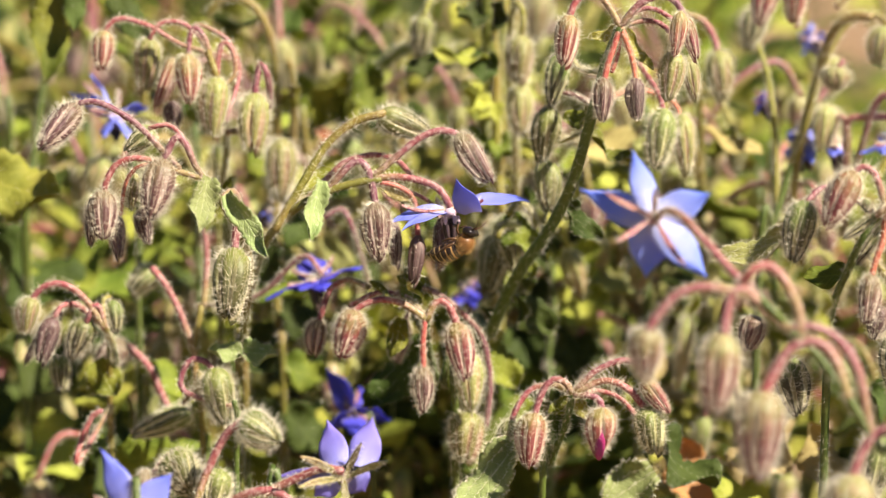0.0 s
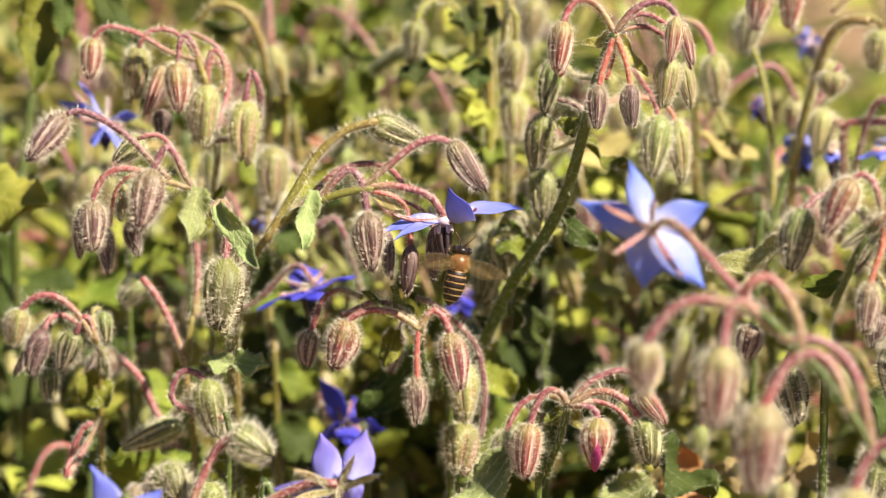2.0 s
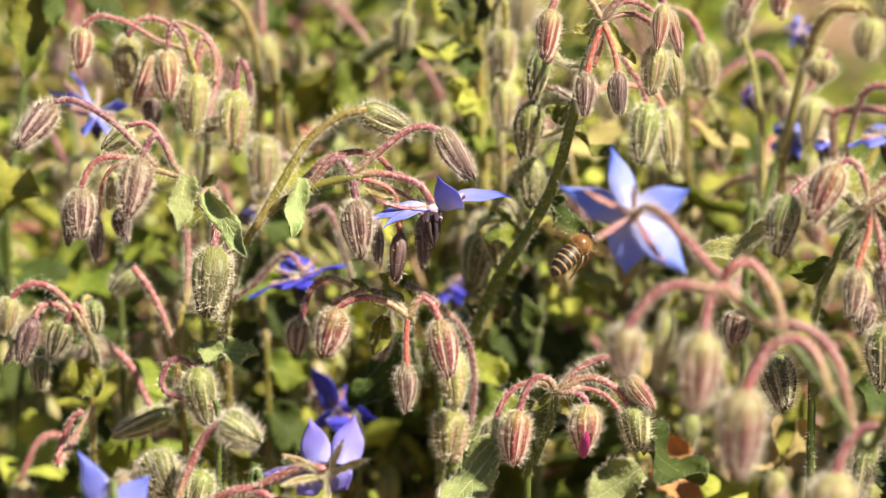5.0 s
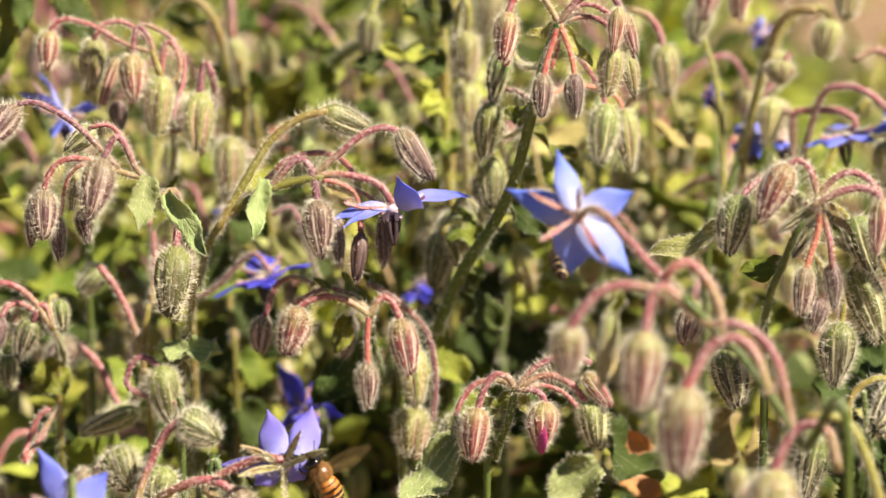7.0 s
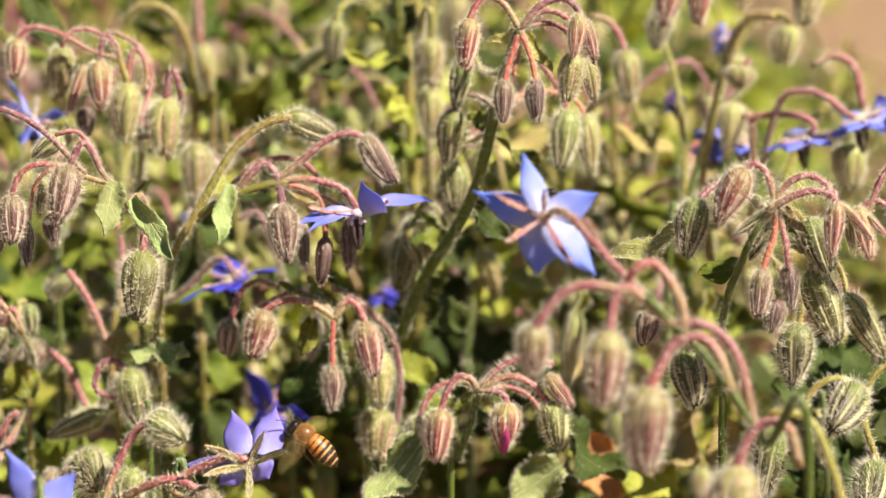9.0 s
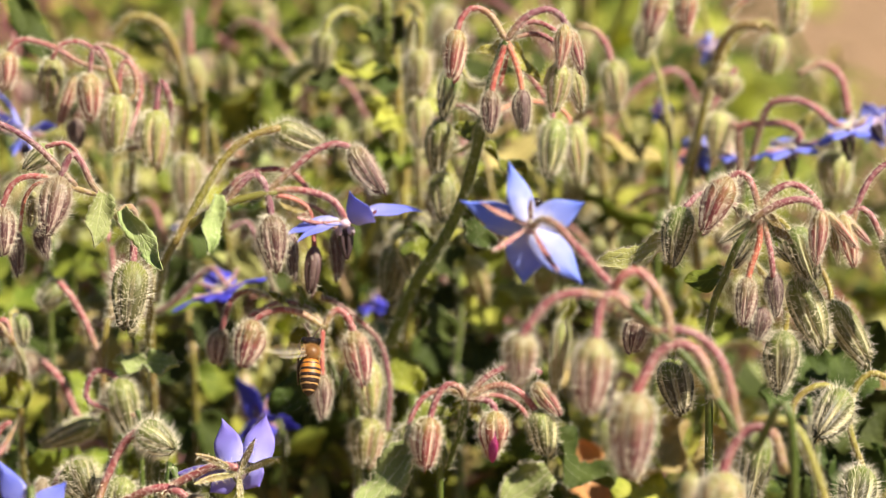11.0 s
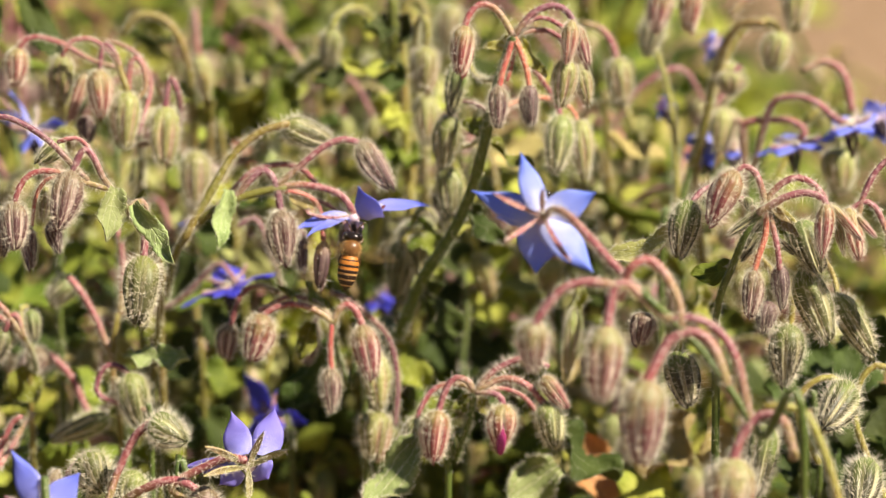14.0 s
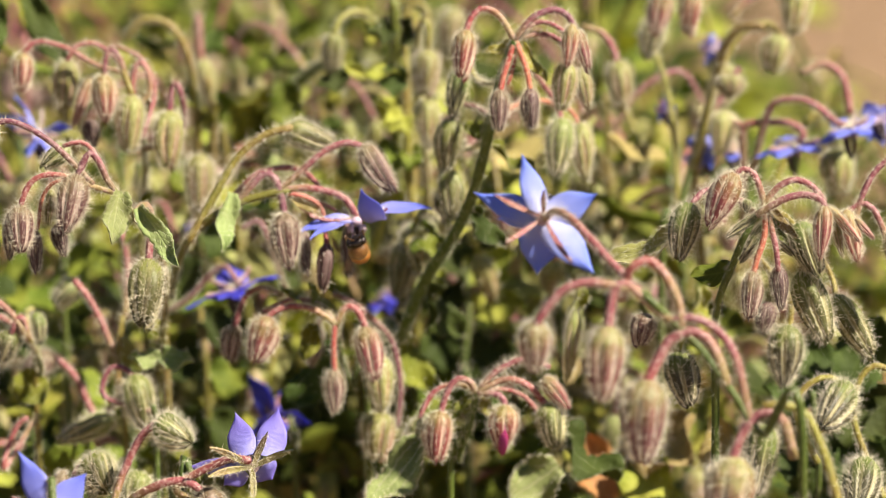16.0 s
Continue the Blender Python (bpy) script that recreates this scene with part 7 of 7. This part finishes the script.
def bee(label, pale, dark, wide):
    """A honeybee facing +y, its back to +z; returns it with its abdomen and wings."""
    b = new("honeybee")
    tagged(b, label, "bee", "honeybees")
    mm = 0.00107
    g = Geo(seed())
    g.blob((0, 2.5 * mm, 0), (2.15 * mm, 2.15 * mm, 2.0 * mm), None, 0, 12, 18)
    fuzz(g, (0, 2.5 * mm, 0), (2.15 * mm, 2.15 * mm, 2.0 * mm), 1500, 0.6 * mm)
    part("thorax", g.mesh("thorax", [THORAX, FUZZ]), b)
    g = Geo(seed())
    g.blob((0, 5.1 * mm, -0.3 * mm), (1.95 * mm, 1.1 * mm, 1.6 * mm), None, 0, 12, 18)
    fuzz(g, (0, 5.0 * mm, -0.3 * mm), (1.85 * mm, 1.0 * mm, 1.5 * mm), 160, 0.4 * mm)
    head = part("head", g.mesh("head", [EYE, FUZZ]), b)
    for s in (-1, 1):
        g = Geo(seed())
        g.blob((s * 1.55 * mm, 5.25 * mm, -0.1 * mm), (0.65 * mm, 0.85 * mm, 1.25 * mm), None, 0, 10, 12)
        part("eye", g.mesh("eye", [EYE]), head)
        g = Geo(seed())
        g.tube([(s * 0.4 * mm, 5.9 * mm, 0.1 * mm), (s * 0.9 * mm, 7.0 * mm, 0.8 * mm), (s * 2.2 * mm, 8.6 * mm, 0.9 * mm)], 0.16 * mm, 0.12 * mm, sides=6, step=0.0006)
        part("antenna", g.mesh("antenna", [BODY_DARK]), head)
        for i, (y0, y1, z1) in enumerate(((3.6, 5.4, -3.4), (2.6, 1.4, -4.2), (1.6, -2.2, -4.4))):
            g = Geo(seed())
            g.tube([(s * 1.2 * mm, y0 * mm, -1.4 * mm), (s * 2.1 * mm, (y0 * 0.6 + y1 * 0.4) * mm, -2.2 * mm), (s * 1.9 * mm, y1 * mm, (z1 * 0.75) * mm),
                    (s * 1.6 * mm, (y1 - 1.1) * mm, (z1 * 0.8 - 0.7) * mm)], (0.28 + 0.08 * i) * mm, 0.16 * mm, sides=6, step=0.0006)
            part("leg", g.mesh("leg", [BODY_DARK]), b)
    # abdomen of overlapping rings, hinged at the waist
    g = Geo(seed())
    v = np.linspace(0, 1, 37)
    ph = np.linspace(0, 2 * math.pi, 22, endpoint=False)
    r = np.interp(v, [0, 0.04, 0.2, 0.45, 0.7, 0.88, 1], [0.9, 1.6, 2.1, 2.2, 1.85, 1.15, 0.05]) * (1 + 0.05 * ((v * 6) % 1))
    pts = np.stack([r[:, None] * np.cos(ph) * mm, -(v * 8.0 * mm)[:, None] * np.ones(22), (r[:, None] * np.sin(ph) * 0.9 - (v ** 2 * 1.2)[:, None]) * mm], -1)
    g.sheet(pts, np.stack([np.broadcast_to(ph / 6.2832, (37, 22)), np.broadcast_to(v[:, None], (37, 22))], -1), 0, True)
    i, j = g.rng.integers(1, 33, 160), g.rng.integers(0, 22, 160)
    g.hairs(pts[i, j], np.stack([np.cos(ph[j]), -1.2 * np.ones(160), np.sin(ph[j])], -1), 0.35 * mm * g.rng.uniform(0.5, 1.2, 160), 0.000025)
    abdomen = part("abdomen", g.mesh("abdomen", [bee_materials("abdomen_bands", pale, dark, wide), FUZZ]), b, m=pose(0, 1.3 * mm, 0))
    wings = []
    for s in (-1, 1):
        for size, width, y in ((9.2, 3.0, 3.0), (6.4, 2.2, 1.9)):
            g = Geo(seed())
            petal_sheet(g, (0, 0, 0), (s * size * mm, -0.9 * mm, 0), (0, 0, 1), width * mm, 0.05, 0.05, 0, 0.00003, 0.6)
            g.tube([(0, 0.3 * mm, 0), (s * size * 0.5 * mm, width * 0.42 * mm - 0.4 * mm, 0), (s * size * 0.95 * mm, -0.7 * mm, 0)], 0.07 * mm, 0.03 * mm, 0, 5, 0.001)
            wing = part("wing", g.mesh("wing", [WING, BODY_DARK]), b, m=pose(s * 1.2 * mm, y * mm, 1.4 * mm))
            wings.append((wing, s, y))
    return b, abdomen, wings


DARK_BEE = bee("dark brown honeybee with pale-ringed abdomen visiting the flowers", (0.28, 0.16, 0.055), (0.014, 0.006, 0.003), 0.40)
AMBER_BEE = bee("amber honeybee with orange and black rings hovering by the flowers", (0.42, 0.15, 0.018), (0.022, 0.008, 0.004), 0.86)


# ---- movement ----


def fly(kit, path, still):
    """Keys a bee along its path; in the spans of still it clings with wings laid back."""
    thing, abdomen, wings = kit
    walk(thing, [(row[0], pose(*row[1:])) for row in path])
    mm = 0.00107
    times = [k / 10 for k in range(161)]
    clings = [max((1.0 if a <= t <= b else 0.0) for a, b in still) for t in times]
    walk(abdomen, [(t, pose(0, 1.3 * mm, 0, 38 * c + 4 * (1 - c))) for t, c in zip(times, clings)])
    for wing, s, y in wings:
        rows = []
        for k, (t, c) in enumerate(zip(times, clings)):
            beat = (-32, 38, 4)[k % 3]
            rows.append((t, pose(s * 1.2 * mm, y * mm, 1.4 * mm, 0, -s * ((1 - c) * beat - c * 4), -s * (c * 42 + (1 - c) * 4))))
        walk(wing, rows)


DARK_PATH = [
    (0.0, 0.0035, 0.0044, 0.5478, 115.7, 16.6, 62.9),
    (0.5, 0.0029, 0.0042, 0.5473, 109.1, 10.0, 62.4),
    (1.0, 0.0029, 0.0042, 0.5472, 111.8, 10.5, 62.4),
    (1.5, 0.0040, 0.0040, 0.5464, 114.3, 11.1, 62.4),
    (1.8, 0.0038, 0.0043, 0.5465, 86.3, 24.8, 34.5),
    (2.1, 0.0048, 0.0012, 0.5446, 77.1, 14.2, 7.9),
    (2.4, 0.0044, -0.0018, 0.5427, 66.0, 35.3, -0.7),
    (2.6, 0.0060, -0.0033, 0.5432, 56.3, 44.1, -5.9),
    (2.8, 0.0082, -0.0046, 0.5452, 64.6, 42.7, -6.3),
    (3.0, 0.0111, -0.0056, 0.5485, 75.1, 37.4, -5.0),
    (3.2, 0.0144, -0.0064, 0.5519, 74.5, 36.8, -5.9),
    (3.4, 0.0188, -0.0074, 0.5538, 60.3, 30.1, -4.4),
    (3.6, 0.0216, -0.0091, 0.5536, 59.0, 25.0, -3.8),
    (3.8, 0.0243, -0.0111, 0.5521, 49.1, 31.4, -7.2),
    (4.0, 0.0248, -0.0131, 0.5510, 44.1, 40.7, -12.2),
    (4.2, 0.0254, -0.0149, 0.5510, 45.6, 42.5, -14.2),
    (5.2, 0.0324, -0.0479, 0.5622, 17.6, -0.0, -42.4),
    (6.3, 0.0356, -0.0723, 0.5683, 34.9, -61.0, -83.3),
    (6.5, 0.0353, -0.0724, 0.5678, 32.7, -60.4, -79.7),
    (6.7, 0.0360, -0.0726, 0.5674, 33.2, -59.6, -78.9),
    (6.9, 0.0359, -0.0725, 0.5677, 31.6, -59.3, -76.8),
    (7.1, 0.0365, -0.0725, 0.5680, 33.0, -57.7, -77.3),
    (7.3, 0.0374, -0.0726, 0.5677, 47.9, -51.0, -81.2),
    (7.5, 0.0395, -0.0724, 0.5691, 67.2, -42.3, -86.1),
    (7.8, 0.0430, -0.0760, 0.5759, 84.2, -44.2, -85.0),
    (8.4, 0.0430, -0.0760, 0.5760, 88.8, -44.4, -84.7),
    (9.0, 0.0430, -0.0760, 0.5759, 90.0, -40.6, -86.3),
    (11.5, 0.0429, -0.0760, 0.5759, 91.3, -37.2, -86.6),
    (12.5, 0.0430, -0.0760, 0.5760, 92.4, -33.8, -87.3),
    (14.0, 0.0430, -0.0760, 0.5760, 88.5, -36.0, -85.8),
    (16.0, 0.0430, -0.0760, 0.5760, 89.4, -31.7, -86.1),
]
AMBER_PATH = [
    (0.0, -0.0190, -0.0660, 0.4980, 84.6, -19.3, 30.5),
    (4.0, -0.0180, -0.0696, 0.5017, 82.3, -18.5, 41.2),
    (6.3, -0.0128, -0.0691, 0.5135, 78.0, -18.6, 48.4),
    (6.5, -0.0121, -0.0687, 0.5139, 78.7, -16.8, 47.6),
    (6.7, -0.0112, -0.0682, 0.5146, 79.6, -12.9, 45.2),
    (6.9, -0.0111, -0.0674, 0.5165, 71.7, -22.6, 53.7),
    (7.1, -0.0109, -0.0667, 0.5172, 57.8, -18.2, 50.2),
    (7.3, -0.0097, -0.0664, 0.5166, 38.2, -23.6, 54.9),
    (7.5, -0.0088, -0.0658, 0.5175, 29.0, -23.8, 55.1),
    (7.7, -0.0071, -0.0652, 0.5193, 40.3, -26.7, 58.1),
    (7.9, -0.0061, -0.0642, 0.5220, 46.3, -22.7, 54.1),
    (8.1, -0.0047, -0.0637, 0.5230, 48.9, -20.9, 52.3),
    (8.3, -0.0046, -0.0635, 0.5226, 41.8, -25.6, 57.3),
    (8.5, -0.0053, -0.0633, 0.5224, 37.3, -28.2, 60.4),
    (8.7, -0.0056, -0.0628, 0.5229, 39.4, -26.9, 59.0),
    (8.9, -0.0062, -0.0623, 0.5237, 40.1, -26.4, 58.6),
    (9.1, -0.0074, -0.0615, 0.5253, 41.3, -20.6, 51.9),
    (9.2, -0.0087, -0.0612, 0.5260, 44.3, -19.4, 50.6),
    (10.0, -0.0107, -0.0424, 0.5288, 40.8, -9.7, 34.2),
    (10.7, -0.0069, -0.0265, 0.5304, 51.5, 8.4, 14.7),
    (11.3, -0.0059, -0.0130, 0.5313, 57.6, 18.6, 3.6),
    (11.5, -0.0092, -0.0119, 0.5343, 56.9, 29.5, -6.4),
    (11.7, -0.0129, -0.0106, 0.5383, 60.1, 29.3, -6.8),
    (11.9, -0.0165, -0.0094, 0.5417, 65.5, 28.9, -6.9),
    (12.1, -0.0167, -0.0087, 0.5432, 66.1, 29.2, -7.7),
    (12.3, -0.0145, -0.0082, 0.5435, 59.7, 28.8, -7.8),
    (12.5, -0.0111, -0.0078, 0.5439, 57.6, 27.4, -7.3),
    (12.7, -0.0081, -0.0075, 0.5442, 62.8, 20.1, -2.9),
    (12.9, -0.0057, -0.0070, 0.5444, 58.3, 14.1, -0.1),
    (13.1, -0.0034, -0.0067, 0.5448, 63.7, 14.0, -0.9),
    (13.3, -0.0011, -0.0062, 0.5456, 62.7, 10.8, -0.1),
    (13.5, -0.0003, -0.0059, 0.5467, 64.0, 5.4, 1.5),
    (13.7, 0.0001, -0.0054, 0.5486, 64.1, 5.7, 0.5),
    (14.0, 0.0008, -0.0052, 0.5498, 74.8, 9.3, -2.3),
    (14.3, 0.0014, -0.0055, 0.5489, 75.0, 1.0, -0.4),
    (14.6, 0.0018, -0.0058, 0.5486, 91.7, -1.9, 2.9),
    (14.8, 0.0022, -0.0060, 0.5493, 113.7, -15.1, 5.2),
    (15.0, 0.0020, -0.0053, 0.5511, 101.8, -24.1, 4.7),
    (15.5, 0.0017, -0.0056, 0.5509, 116.1, -20.6, 4.8),
    (16.0, 0.0029, -0.0056, 0.5509, 119.6, -15.0, 5.0),
]


def motions():
    fly(DARK_BEE, DARK_PATH, [(0, 1.7), (6.2, 16)])
    fly(AMBER_BEE, AMBER_PATH, [(0, 6.8), (14.6, 16)])
    # the plant sways in the breeze
    for_near_plant = [
        (0.0, 0.07673, -0.11426, 0.00011),
        (0.5, 0.07715, -0.11420, 0.00033),
        (1.0, 0.07720, -0.11424, 0.00019),
        (1.5, 0.07707, -0.11429, 0.00000),
        (2.0, 0.07705, -0.11430, -0.00004),
        (2.5, 0.07723, -0.11424, 0.00019),
        (3.0, 0.07712, -0.11423, 0.00021),
        (3.5, 0.07683, -0.11427, 0.00007),
        (4.0, 0.07651, -0.11430, -0.00005),
        (6.5, 0.07633, -0.11433, -0.00014),
        (7.0, 0.07567, -0.11440, -0.00041),
        (7.5, 0.07633, -0.11434, -0.00019),
        (8.0, 0.07722, -0.11424, 0.00017),
        (8.5, 0.07718, -0.11431, -0.00007),
        (9.0, 0.07697, -0.11433, -0.00016),
        (11.5, 0.07724, -0.11427, 0.00005),
        (12.0, 0.07738, -0.11426, 0.00010),
        (12.5, 0.07748, -0.11424, 0.00017),
        (13.0, 0.07752, -0.11423, 0.00022),
        (13.5, 0.07740, -0.11418, 0.00039),
        (14.0, 0.07759, -0.11418, 0.00039),
        (14.5, 0.07753, -0.11424, 0.00018),
        (15.0, 0.07726, -0.11425, 0.00013),
        (15.5, 0.07743, -0.11420, 0.00034),
        (16.0, 0.07766, -0.11414, 0.00057),
    ]
    walk(near_plant, [(row[0], pose(*row[1:])) for row in for_near_plant])
    # the plant sways in the breeze
    for_violet_plant = [
        (0.0, -0.03598, -0.05043, -0.00168),
        (0.5, -0.03605, -0.05040, -0.00158),
        (1.0, -0.03607, -0.05033, -0.00134),
        (1.5, -0.03588, -0.05034, -0.00137),
        (2.0, -0.03592, -0.05038, -0.00150),
        (2.5, -0.03594, -0.05040, -0.00160),
        (3.0, -0.03601, -0.05036, -0.00144),
        (3.5, -0.03618, -0.05023, -0.00096),
        (4.0, -0.03597, -0.05030, -0.00121),
        (6.5, -0.03568, -0.05018, -0.00077),
        (7.0, -0.03585, -0.05000, -0.00009),
        (7.5, -0.03610, -0.04993, 0.00016),
        (8.0, -0.03569, -0.05001, -0.00015),
        (8.5, -0.03620, -0.04989, 0.00032),
        (9.0, -0.03609, -0.04994, 0.00014),
        (11.5, -0.03590, -0.04990, 0.00029),
        (12.0, -0.03600, -0.04994, 0.00011),
        (12.5, -0.03605, -0.04997, 0.00000),
        (13.0, -0.03634, -0.04993, 0.00015),
        (13.5, -0.03619, -0.04998, -0.00003),
        (14.0, -0.03635, -0.04995, 0.00010),
        (14.5, -0.03646, -0.04993, 0.00018),
        (15.0, -0.03627, -0.04995, 0.00008),
        (15.5, -0.03634, -0.04995, 0.00009),
        (16.0, -0.03644, -0.04995, 0.00010),
    ]
    walk(violet_plant, [(row[0], pose(*row[1:])) for row in for_violet_plant])

motions()
